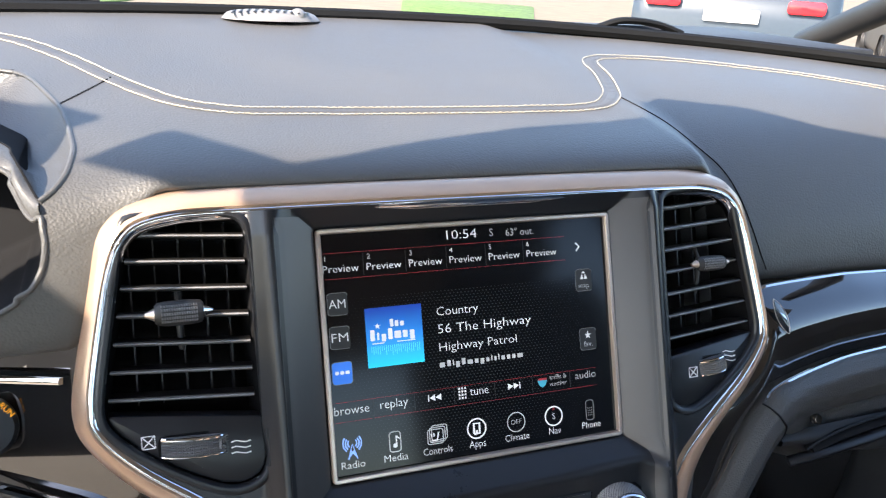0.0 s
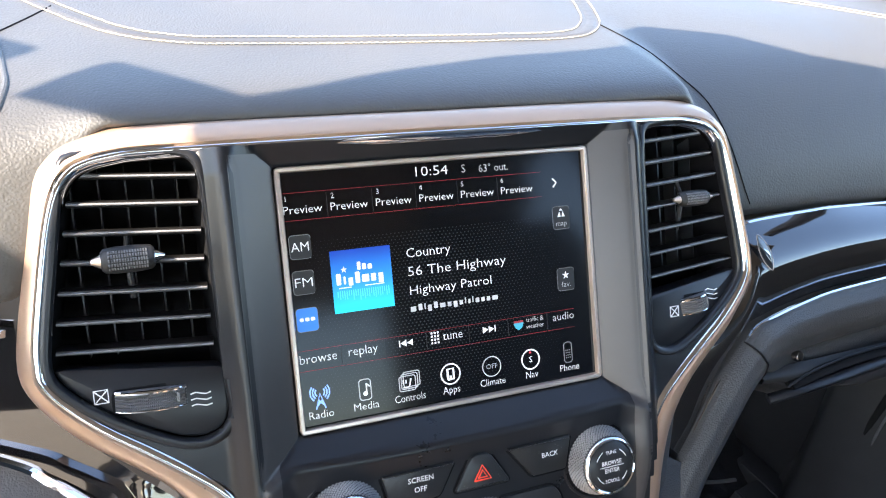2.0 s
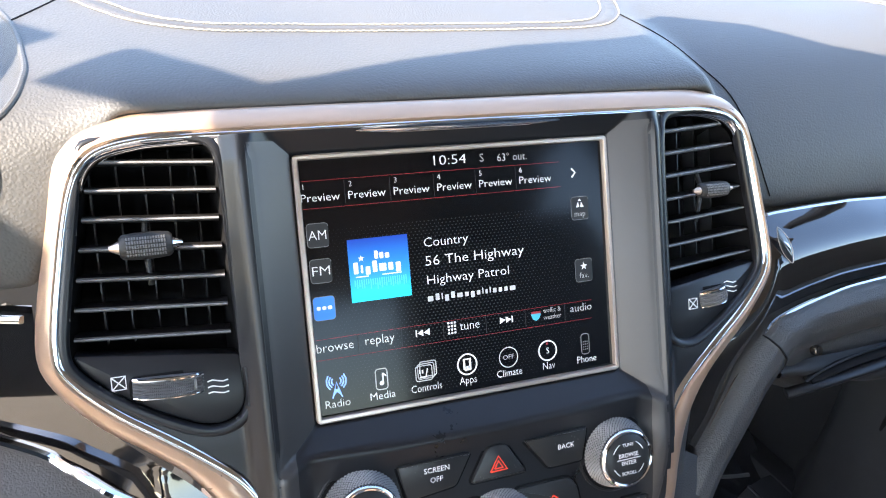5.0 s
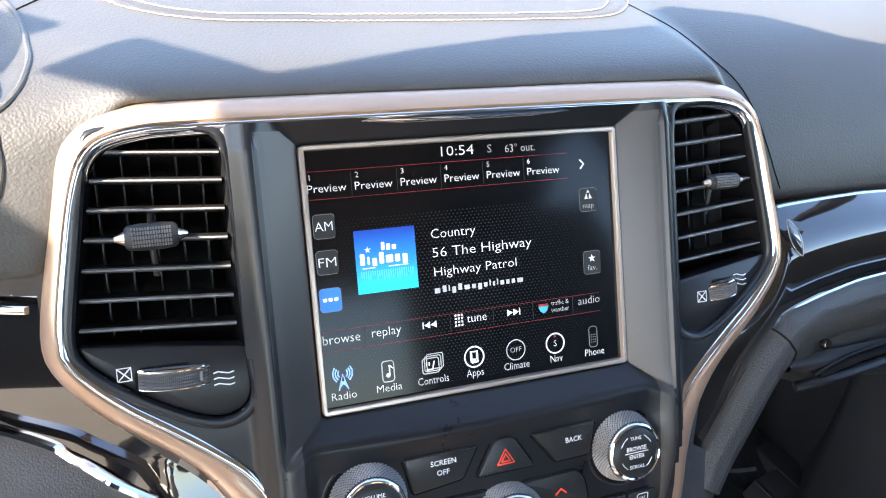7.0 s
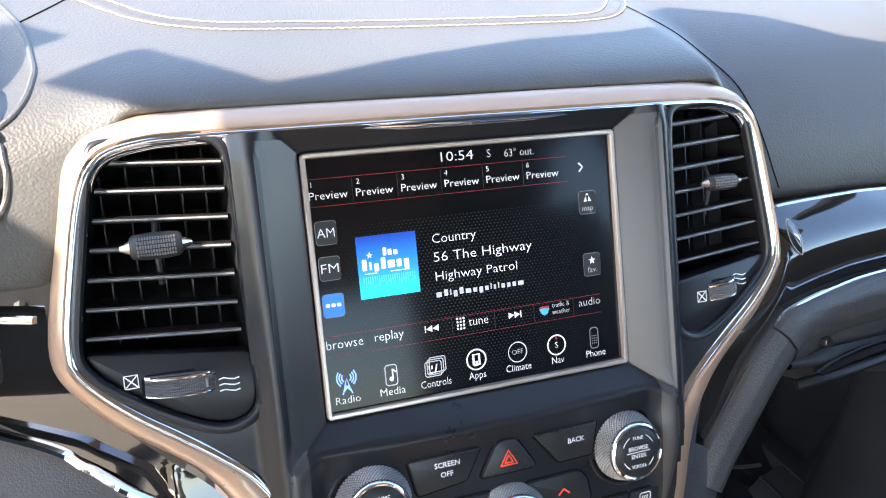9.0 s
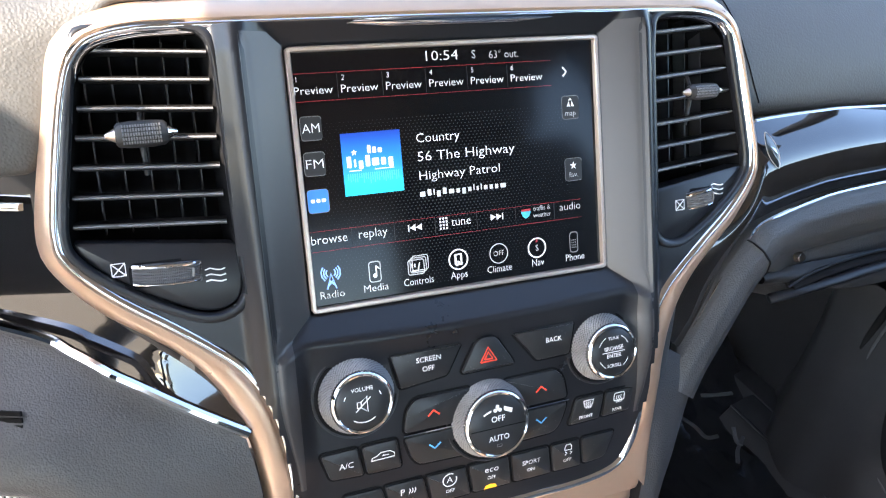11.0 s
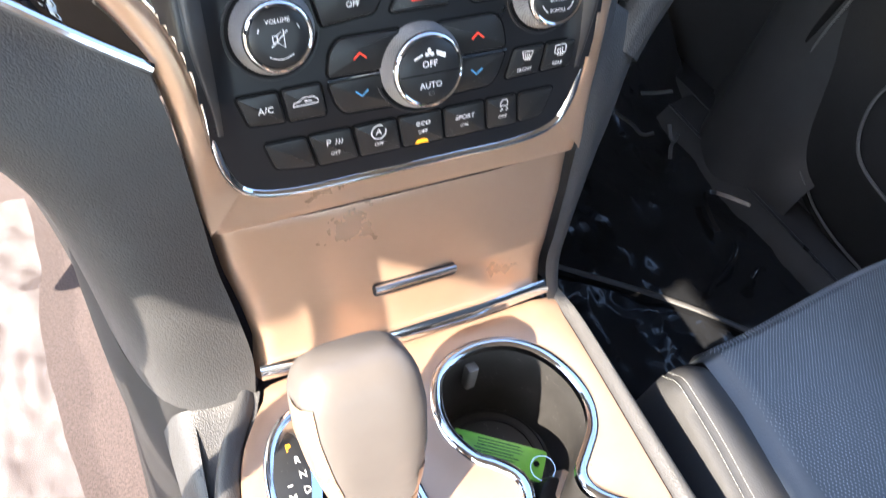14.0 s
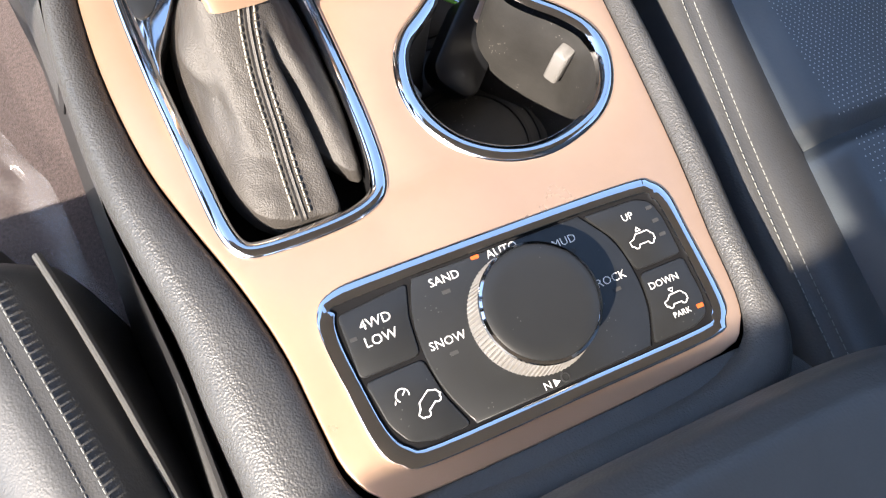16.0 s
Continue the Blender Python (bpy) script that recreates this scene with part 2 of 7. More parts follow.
# Fascia black made lighter, so reflected light is in the walls' colour.
WALL_SHEEN = material("black_plastic_with_sheen", (0.078, 0.074, 0.074), 0.36, metal=0.5, vary=0.06, vary_scale=12, rough_vary=0.04)
BUTTON = material("black_button_plastic", (0.020, 0.021, 0.022), 0.34, spec=0.5, grain=1800, bump=0.06, vary=0.1, vary_scale=40, dust=0.12)
SOFTBLACK = material("soft_black_plastic", (0.022, 0.022, 0.023), 0.55, grain=900, bump=0.2, vary=0.15, vary_scale=20)
# Near-black for seams, and for shade put into gaps, pockets and hollows.
DARK = material("seam_and_shade_black", (0.008, 0.008, 0.009), 0.8, spec=0.15, vary=0.2, vary_scale=15)
PIANO = material("piano_black", (0.012, 0.011, 0.011), 0.06, coat=1.0, vary=0.3, vary_scale=6)
PIANO.node_tree.nodes["Principled BSDF"].inputs["Coat IOR"].default_value = 1.8
SILVER = material("champagne_satin_metal", (0.54, 0.365, 0.255), 0.30, metal=0.5, vary=0.06, vary_scale=10, rough_vary=0.04)
CHROME = material("chrome", (0.80, 0.81, 0.83), 0.06, metal=1.0, rough_vary=0.03, vary_scale=30)
BEZEL = material("satin_bezel", (0.70, 0.58, 0.50), 0.30, metal=0.8, vary=0.05)
KNURL = material("knurled_metal", (0.23, 0.225, 0.22), 0.35, metal=0.4, grain=800, bump=0.1, vary=0.15, vary_scale=60)
# The prints have a slight glow added so they read brighter.
WHITE = material("glowing_white_print", (0.80, 0.80, 0.80), 0.5, emit=0.035)
RED = material("glowing_red_print", (0.80, 0.06, 0.03), 0.5, emit=0.1)
BLUE = material("glowing_blue_print", (0.10, 0.35, 0.65), 0.5, emit=0.058)
AMBER = material("amber_lamp", (1.0, 0.42, 0.02), 0.5, emit=0.158)
THREAD = material("cream_thread", (0.42, 0.38, 0.30), 0.7, grain=900, bump=0.4, vary=0.15, vary_scale=200)
GREY = material("grey_plastic", (0.20, 0.195, 0.19), 0.5, grain=900, bump=0.1, vary=0.1)
CARPET = material("brown_carpet", (0.075, 0.055, 0.053), 0.95, grain=900, bump=1.0, vary=0.45, vary_scale=380, sheen=0.4)
RUBBER = material("rubber_mat", (0.012, 0.012, 0.013), 0.5, grain=300, bump=0.3, vary=0.2)
SEALM = material("seal_rubber", (0.005, 0.005, 0.005), 0.7, spec=0.2, grain=500, bump=0.2, vary=0.2)
GLASSY = material("display_glass", (0.004, 0.004, 0.005), 0.11, spec=0.34)
SCR_W = material("display_white", (0.72, 0.72, 0.72), 0.5, emit=0.085)
SCR_G = material("display_grey", (0.16, 0.16, 0.165), 0.5, emit=0.09)
SCR_D = material("display_dark", (0.020, 0.020, 0.021), 0.4, emit=0.06)
SCR_R = material("display_red", (0.42, 0.025, 0.035), 0.5, emit=0.03)
SCR_B = material("display_blue", (0.03, 0.16, 0.62), 0.5, emit=0.141)
SCR_L = material("display_light_blue", (0.25, 0.42, 0.95), 0.5, emit=0.161)

# ---- the car's shell ----
def shell():
    liner = material("headliner", (0.32, 0.30, 0.28), 0.9, grain=700, bump=0.3, vary=0.06)
    trim = material("door_trim", (0.018, 0.018, 0.019), 0.5, grain=500, bump=0.3, vary=0.15)
    # Unseen roof; its front outline is shaped to cast the dashboard's shadows.
    out = [(-551, -149), (-508, -139), (-453, -120), (-366, -96), (-289, -86), (-225, -70), (-199, -18), (-132, -39), (-87, -81), (-38, -102), (60, -128), (243, -150), (392, -165), (507, -180),
           (604, -200), (690, -250), (705, -802), (705, -2400), (-705, -2400), (-705, -802), (-700, -285), (-630, -225), (-566, -176)]
    # Unseen panel added only to keep the sun off the stack.
    sun_block = [(-470, 505), (-195, 505), (-195, 450), (-110, 440), (-110, 250), (-345, 250), (-365, 350), (-470, 420)]
    single("pillar", plate(sun_block, 0, 30, 4), trim, CABIN @ Matrix(((0, 0, -1, -0.64), (1, 0, 0, 0), (0, 1, 0, 0), (0, 0, 0, 1))), "added unseen panel that keeps the sun off the stack", "pillar", kind="structure")
    single("door_sill", box(690, 760, -1500, 760, -690, -600, 8), trim, CABIN, "dark sill under the passenger door", "sill", kind="structure")
    single("roof", plate(out, 500, 530, 4), liner, CABIN, "light grey fabric headliner, unseen, its edge shaped to shade the dashboard", "roof", kind="structure")
    # Added plate, out of view, that throws the diamond shadow onto the leather.
    single("shadow_panel", plate([(-634, -122), (-586, -86), (-528, -152), (-546, -158), (-590, -161)], 508, 520, 2), liner, CABIN, "added unseen panel that casts the diamond shadow on the dashboard", "sun visor", kind="structure")
    single("door_sill", box(-770, -700, -1500, 760, -690, -560, 8), trim, CABIN, "dark sill under the open driver's door", "sill", kind="structure")
    for s, nm in ((-1, ""), (1, "door_1")):
        if nm:
            bm = plate([(-1500, -650), (750, -650), (750, 60), (-1500, 60)], 0, 60, 6)
            single(nm, bm, RUBBER, CABIN @ Matrix(((0, 0, s, s * 0.73), (1, 0, 0, 0), (0, 1, 0, 0), (0, 0, 0, 1))), "closed car door with black trim below its window", "door", kind="structure")
        lean = 190 if s > 0 else 0
        bm = sweep([(s * (800 + lean), 800, 100), (s * (770 + lean * 0.75), 500, 210), (s * (690 + lean * 0.4), 200, 380), (s * 625, -60, 490)], circle(24, 10), up=(1, 0, 0))
        single("pillar", bm, trim, CABIN, "dark trimmed windscreen pillar", "pillar", kind="structure")
        # Out of view; slanted to cast the shadow edge across the console.
        post = [(-690, 50), (-716, 228), (-822, 440), (-856, 510), (-950, 510), (-912, 440), (-806, 228), (-780, 50)]
        single("pillar", plate(post, 0, 50, 6), trim, CABIN @ Matrix(((0, 0, s, s * 0.70), (1, 0, 0, 0), (0, 1, 0, 0), (0, 0, 0, 1))), "dark trimmed door pillar behind the front seat", "pillar", kind="structure")
    single("wall_rear", plate([(-760, -650), (760, -650), (760, 40), (-760, 40)], 0, 40, 4), trim, CABIN @ Matrix(((1, 0, 0, 0), (0, 0, 1, -2.45), (0, 1, 0, 0), (0, 0, 0, 1))),
           "dark trimmed rear end of the cabin", "wall", kind="structure")
    single("floor", plate([(-760, -2450), (760, -2450), (760, 700), (-760, 700)], -690, -655, 4), CARPET, CABIN, "brown flecked carpet on the car floor", "floor", kind="structure")
    single("firewall", plate([(-760, -690), (760, -690), (760, 90), (-760, 90)], 0, 30, 4), trim, CABIN @ Matrix(((1, 0, 0, 0), (0, 0, 1, 0.62), (0, 1, 0, 0), (0, 0, 0, 1))),
           "dark bulkhead ahead of the footwells", "wall", kind="structure")


shell()


# ---- outlines of the centre stack ----
HALF_CHROME = [(0, 84), (80, 84), (150, 84), (168, 83), (182, 80), (190, 75), (196, 66), (201, 51), (206, 28), (211, 1), (212.5, -14), (211, -24), (202, -36), (187, -50),
               (168, -64), (149, -79), (134, -93), (124, -110), (118, -130), (115.5, -150), (114, -170), (111.5, -188), (104, -204), (90, -211.5), (66, -214.5), (38, -214.5), (0, -214.5)]
HALF_SILVER = [(0, 96.2), (80, 96.6), (150, 96.8), (168, 96.4), (184, 94.6), (196, 89.6), (203, 81.2), (207, 69), (211, 47), (216, 22), (220, 2), (222, -13), (221, -24), (216, -34), (208, -44), (195, -56.5),
               (179, -68), (162, -82), (150, -97), (140, -115), (134.5, -132), (131, -150), (128, -180), (125.5, -214), (123, -230)]
CHROME_LINE = curve(mirror(HALF_CHROME), 4, True)
FACE_V = (-360, -340, -300, -230, -214, -200, -175, -150, -120, -90, -70, 70, 84, 100)
FACE_W = (-27, -25, -16, -10, -8, -6, 0, 5, 7, 8, 9, 9, 6, 4)


def face(u, v):
    """How far the stack's face stands out at u, v."""
    return float(np.interp(v, FACE_V, FACE_W)) - 12 * min(1, abs(u) / 210) ** 2 * smoothstep(-190, -60, v)


VENT = [(-186, 82), (-160, 83), (-140, 82), (-132, 78), (-129, 70), (-128, 55), (-127.5, 10), (-127, -30), (-126, -48), (-130, -58), (-140, -62.5), (-152, -61), (-170, -52), (-190, -39), (-203, -27),
        (-207.5, -16), (-205, 5), (-199.5, 35), (-195, 60), (-191.5, 75)]
SCREEN = (93.5, 71.0)


def inside(pts, u, v):
    c = False
    for i in range(len(pts)):
        (x0, y0), (x1, y1) = pts[i - 1][:2], pts[i][:2]
        if (y0 > v) != (y1 > v) and u < (x1 - x0) * (v - y0) / (y1 - y0) + x0:
            c = not c
    return c


def fascia_w(u, v):
    """The black face: the screen lies in a recess whose side walls run on down past the knobs."""
    w = face(u, v)
    du, up, down = abs(u) - SCREEN[0], v - SCREEN[1], -SCREEN[1] - v
    if du < 0 and up < 0 and down < 0:
        return -6.0
    ridge = 9.5 * smoothstep(-200, -105, v) * smoothstep(131, 119, abs(u)) * smoothstep(97, 116, abs(u))
    crest = w + ridge + 4.5 * smoothstep(117, 97, abs(u)) * smoothstep(-104, -82, v)
    slope = -1.2 + max(0.64 * du, 0.75 * up, 0.8 * down, 0)
    k = smoothstep(-2.2, 2.2, crest - slope)
    return slope * k + crest * (1 - k)


def centre_stack():
    st = thing("centre_stack", STACK, "black centre stack panel with a champagne metal surround", "dashboard panel")
    rim = [p[:2] for p in CHROME_LINE]
    # the black face, row by row between its edges, with the two vent pockets left open
    ve = [tuple(p) for p in curve(offset(VENT, -1), 3, True)]
    vents = [ve, [(-x, y) for x, y in ve]]
    bm = bmesh.new()
    us = sorted({*np.arange(-213, 213.1, 2.4).tolist(), -93.5, 93.5, -96, 96, -110, 110})
    vs = sorted({*np.arange(-215, 84.1, 2.5).tolist(), -71, 71, -74, 74, -90})
    cache = {}

    def vert(u, v):
        if (u, v) not in cache:
            cache[u, v] = bm.verts.new((u, v, fascia_w(u, v)))
        return cache[u, v]
    for a, b in zip(us, us[1:]):
        for c, d in zip(vs, vs[1:]):
            m = ((a + b) / 2, (c + d) / 2)
            if not inside(rim, *m) or any(inside(ve_, *m) for ve_ in vents):
                continue
            bm.faces.new((vert(a, c), vert(b, c), vert(b, d), vert(a, d)))

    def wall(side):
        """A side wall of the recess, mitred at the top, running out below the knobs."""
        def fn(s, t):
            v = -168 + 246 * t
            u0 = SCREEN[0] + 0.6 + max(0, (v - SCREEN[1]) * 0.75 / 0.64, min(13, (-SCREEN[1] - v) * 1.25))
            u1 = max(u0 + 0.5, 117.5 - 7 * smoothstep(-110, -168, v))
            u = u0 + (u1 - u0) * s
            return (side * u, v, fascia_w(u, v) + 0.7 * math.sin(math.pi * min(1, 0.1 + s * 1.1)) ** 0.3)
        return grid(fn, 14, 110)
    # Both walls carry the reflected sheen in their lighter material.
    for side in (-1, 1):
        part("recess_wall", wall(side), WALL_SHEEN, st, "side wall of the screen recess, lightened for reflected light", smooth=60)
    part("fascia", bm, PLASTIC, st, "satin black moulded panel", smooth=75)
    # chrome line round the black face
    line = [(p[0], p[1], face(p[0], p[1]) - 1) for p in CHROME_LINE]
    part("chrome_trim", sweep(line, [(-1.2, -4), (5.6, -5), (5.8, -2.2), (5.0, 0.2), (3.4, 2.0), (1.9, 3.0), (0.8, 3.2), (-0.3, 2.6), (-1.2, 1.2)], True), CHROME, st, "thin bright chrome line")
    # champagne surround outside it
    for s in (1,):
        inner, outer = curve(HALF_CHROME[:-1], 4), curve(HALF_SILVER, 4)
        n = 90

        def along(line, t):
            L = [0]
            for a, b in zip(line, line[1:]):
                L.append(L[-1] + float(np.hypot(*(b - a)[:2])))
            return np.array([np.interp(t * L[-1], L, [p[k] for p in line]) for k in (0, 1)])
        # match the two lines by the nearest place
        il = [along(inner, i / 300) for i in range(301)]
        bm = bmesh.new()
        rows = []
        k0 = 0
        for i in range(n + 1):
            o = along(outer, i / n)
            k = min(range(k0, min(k0 + 30, 301)), key=lambda q: np.hypot(*(il[q] - o)))
            k0 = k
            p = il[k]
            rows.append((p, o))
        half = []
        for p, o in rows:
            ring = []
            turn = smoothstep(150, 195, abs(o[0])) * smoothstep(-75, -20, o[1])
            for f, dz in ((0.0, -5), (0.05, 0.0), (0.14, 1.6), (0.45, 1.9), (0.78, 0.4), (0.93, -2.0), (1.0, -6), (1.0, -15)):
                q = p + (o - p) * f
                ring.append((q[0], q[1], face(*p) + 1.0 + (dz - 8 * f * f * turn - 2.5 * f - 5 * f * f * smoothstep(70, 88, o[1])) * (0.25 + 0.75 * smoothstep(-212, -165, o[1])) - 3 * (1 - smoothstep(-212, -165, o[1]))))
            half.append(ring)
        full = [[(-x, y, z) for x, y, z in r] for r in reversed(half[1:])] + half
        R = [[bm.verts.new(p) for p in r] for r in full]
        for a, b in zip(R, R[1:]):
            for j in range(len(a) - 1):
                bm.faces.new((a[j], a[j + 1], b[j + 1], b[j]))
        part("surround", bm, SILVER, st, "champagne satin metal frame", smooth=50)
    # lower surround below the chrome line, tucked under the black face

    def low(s, t):
        v = -170 - 61.3 * t
        hw = float(np.interp(-v, (170, 180, 214, 232), (128.8, 128, 125.5, 122.8)))
        k = 2 * s - 1
        edge = 1 - math.sqrt(max(0, 1 - max(0, (abs(k) * hw - hw + 7) / 7) ** 2))
        return (k * hw, v, face(k * hw, v) - 2.4 - 9 * edge - 0.8 * smoothstep(0.96, 1, t))
    part("lower_surround", grid(low, 90, 24), SILVER, st, "champagne satin metal strip", smooth=60)
    return st


centre_stack()


def bin_door():
    th = thing("storage_door", STACK, "closed champagne satin metal storage bin door with a chrome pull", "storage door")
    edge = [(-122.5, -231.5), (-119, -262), (-112.5, -292), (-108.5, -318), (-110.5, -343), (-113, -358)]

    def fn(s, t):
        v = -231.8 - t * 124
        hw = np.interp(-v, [-p[1] for p in edge], [-p[0] for p in edge])
        u = (2 * s - 1) * hw
        e = min(1, 16 * min(s, 1 - s))
        e2 = smoothstep(0, 0.02, t)
        return (u, v, face(0, v) - 1.4 - 9 * (1 - math.sqrt(max(0, 1 - (1 - min(1, e)) ** 2))) - 0.7 * (1 - e2) - 5 * smoothstep(0.4, 1, abs(2 * s - 1)))
    part("panel", grid(fn, 60, 40), SILVER, th, smooth=60)
    part("pull", plate(rounded(60, 9, 2.5, 4, 0, -299), face(0, -299) - 1, face(0, -299) + 1.2, 0.8), PLASTIC, th, "dark recess of the pull")
    part("pull_bar", sweep([(-29, -297.2, -13.5), (29, -297.2, -13.5)], circle(2.6, 10)), CHROME, th, "chrome pull bar")
    pts = [(u, -346, face(0, -346) + 2 - 5 * smoothstep(0.4, 1, abs(u) / 112)) for u in np.linspace(-109, 112, 30)]
    part("chrome_strip", sweep(pts, [(-6, -3), (6, -3), (6, 0.5), (4.5, 1.6), (-4.5, 1.6), (-6, 0.5)]), CHROME, th, "chrome strip along the lower edge")


bin_door()


# ---- air vents ----
def air_vent(s, label):
    """One of the two vents; s is -1 for the driver's, 1 for the passenger's."""
    th = thing("air_vent", STACK, label, "air vent", "centre air vents")
    fl = (lambda x: x) if s < 0 else (lambda x: -x)
    out = [tuple(p) for p in curve(VENT, 4, True)]
    out = [(fl(x), y) for x, y in out]
    lip = [(x, y, face(x, y) + 0.2) for x, y in out]
    part("rim", sweep(lip, [(-3.6, -4), (2.0, -4), (1.8, 0.2), (0.8, 1.3), (-0.8, 1.5), (-2.4, 0.9), (-3.4, -0.6)], True), PLASTIC, th, "smooth satin black lip")
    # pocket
    # pocket, lined near-black in place of the shade inside
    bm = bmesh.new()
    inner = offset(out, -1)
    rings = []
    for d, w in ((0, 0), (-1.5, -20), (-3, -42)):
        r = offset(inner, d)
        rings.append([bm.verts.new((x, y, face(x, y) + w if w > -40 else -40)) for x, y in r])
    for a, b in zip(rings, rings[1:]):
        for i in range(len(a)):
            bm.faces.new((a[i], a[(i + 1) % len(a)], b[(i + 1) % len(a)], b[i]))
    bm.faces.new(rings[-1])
    part("pocket", bm, DARK, th, "near-black lining that stands for the shaded inside of the vent")
    # lower face with the wheel
    low = [(-206, -17), (-128, -26), (-127.5, -48), (-131, -56.5), (-140, -60.5), (-151, -59), (-169, -50.5), (-189, -37.5), (-201, -26)]
    low = soft_poly([(fl(x), y) for x, y in low], 4, 3)
    bm = plate(low, -14, 0, 1.5)
    for v in bm.verts:
        v.co.z += face(v.co.x, v.co.y) - 2.5
    part("lower_face", bm, PLASTIC, th)
    cx, cy = (-163.5, -37.0) if s < 0 else (166, -35.0)
    wz = face(cx, cy)
    wh = part("thumbwheel", bm_wheel(), WHEELM, th, "knurled black thumbwheel", smooth=0, at=(cx, cy, wz - 29.6))
    wh.rotation_euler.z = radians(-3 if s < 0 else 8)
    wh.scale = (0.88, 0.95, 1) if s < 0 else (0.56, 0.95, 1)
    # Chrome arcs; the wide upper one imitates the wheel's bright sheen.
    for e, r0, rw in ((-1, 33.6, 0.5), (1, 33.5, 1.1)):
        arc = [(r0 * math.sin(q), e * (5.2 if e < 0 else 4.4), r0 * math.cos(q)) for q in np.linspace(-0.58, 0.58, 30)]
        part("edge", sweep(arc, circle(rw, 8), up=(0, 1, 0)), CHROME, wh, "smooth chrome edge that imitates the wheel's sheen")
    part("tick", sweep([(34.3 * math.sin(0.42), -2.6, 34.3 * math.cos(0.42)), (34.3 * math.sin(0.42), 2.4, 34.3 * math.cos(0.42))], [(-0.8, -0.4), (0.8, -0.4), (0.8, 0.4), (-0.8, 0.4)]), GREY, wh, "pale tick")
    # Dark plate in place of the slot's shade.
    part("wheel_slot", plate(rounded(36 if s < 0 else 24, 12.6, 3.5, 4, cx, cy), wz - 9, wz - 2.2, 0.2), DARK, th, "dark plate for the shade in the slot of the thumbwheel")
    x, y = (-186, -33.0) if s < 0 else (149.5, -38.0)
    q = 3.2
    strokes("closed_sign", [[(-q, -q), (q, -q), (q, q), (-q, q), (-q, -q)], [(-q, -q), (q, q)], [(-q, q), (q, -q)]], 0.6, th, WHITE, (x, y, face(x, y) - 2.2))
    x, y = (-140.5, -41.5) if s < 0 else (181.5, -31.5)
    strokes("open_sign", [[(-5, k + 0.8), (-2.5, k + 1.4), (0, k + 0.6), (2.5, k), (5, k + 0.6)] for k in (-3.4, -0.4, 2.6)], 0.6, th, WHITE, (x, y, face(x, y) - 2.2))
    # slats
    heights = (72.5, 59.0, 45.0, 30.8, 16.3, 1.8, -12.5)
    for k, v in enumerate(heights):
        left = float(np.interp(v, (-16, 5, 35, 60, 82), (-207, -204.5, -199, -194, -186))) + 3
        right = -131.5
        sl = -0.065
        a, b = (left, v + sl * (left + 168)), (right, v + sl * (right + 168))
        path = [(fl(p[0]), p[1], face(p[0], p[1]) - 6) for p in (a, b)]
        slat = part("slat", sweep(path, [(-1.0, 0), (1.0, 0), (1.8, -5), (1.2, -18), (-1.2, -18), (-1.8, -5)]), SLATB, th, "satin black slat")
        part("front_edge", sweep([(x, y, z + 0.1) for x, y, z in path], [(-0.55, -0.8), (0.55, -0.8), (0.5, 0.5), (0.1, 0.8), (-0.3, 0.7), (-0.5, 0.3)]), SLAT_GLINT, slat, "front edge of the slat with a highlight in its colour")
    for u in (-190, -177, -164, -151, -139):
        bm = sweep([(fl(u), 80, -28), (fl(u), -18, -30)], [(-0.35, -10), (0.35, -10), (0.35, 2), (-0.35, 2)])
        part("vane", bm, VANE, th, "upright vane behind the slats")
    # grip in the middle
    cx, cy = fl(-166.5), 32.5
    gw = face(cx, cy)
    gr = part("grip", loft([[(x, yy * k, zz * k) for yy, zz in circle(1, 16)] for x, k in ((-12, 4.4), (-10.5, 5.9), (-5, 6.5), (5, 6.5), (10.5, 5.9), (12, 4.4))]), SOFTBLACK, th, "ribbed black grip that aims the air", at=(cx, cy, gw + 2))
    bm = bmesh.new()
    for j in range(5):
        a = radians(52 + j * 19)
        y, z = 6.45 * math.cos(a), 6.45 * math.sin(a)
        for i in range(15):
            x = -8.4 + i * 1.2
            vs = [bm.verts.new((x + dx, y + dy * math.sin(a), z - dy * math.cos(a))) for dx, dy in ((-0.42, -0.8), (0.42, -0.8), (0.42, 0.8), (-0.42, 0.8))]
            top = bm.verts.new((x, y * 1.075, z * 1.075))
            for q in range(4):
                bm.faces.new((vs[q], vs[(q + 1) % 4], top))
    part("ribs", bm, WHEELM, gr, smooth=0)
    for e in (-1, 1):
        part("tip", loft([[(e * x, yy * k * 0.9, zz * k) for yy, zz in circle(1, 12)] for x, k in ((11.5, 4.0), (13.5, 2.9), (16.5, 1.4))]), CHROME if e > 0 and s < 0 else BEZEL, gr, "chrome tip")
    if s > 0:
        gr.scale = (0.9, 0.78, 0.8)
    bm = sweep([(fl(-166), 44, -12), (fl(-167), 33, -8), (fl(-166), 12, -14)], circle(1.6, 8), up=(0, 0, 1))
    part("stem", bm, SOFTBLACK, th)
    return th


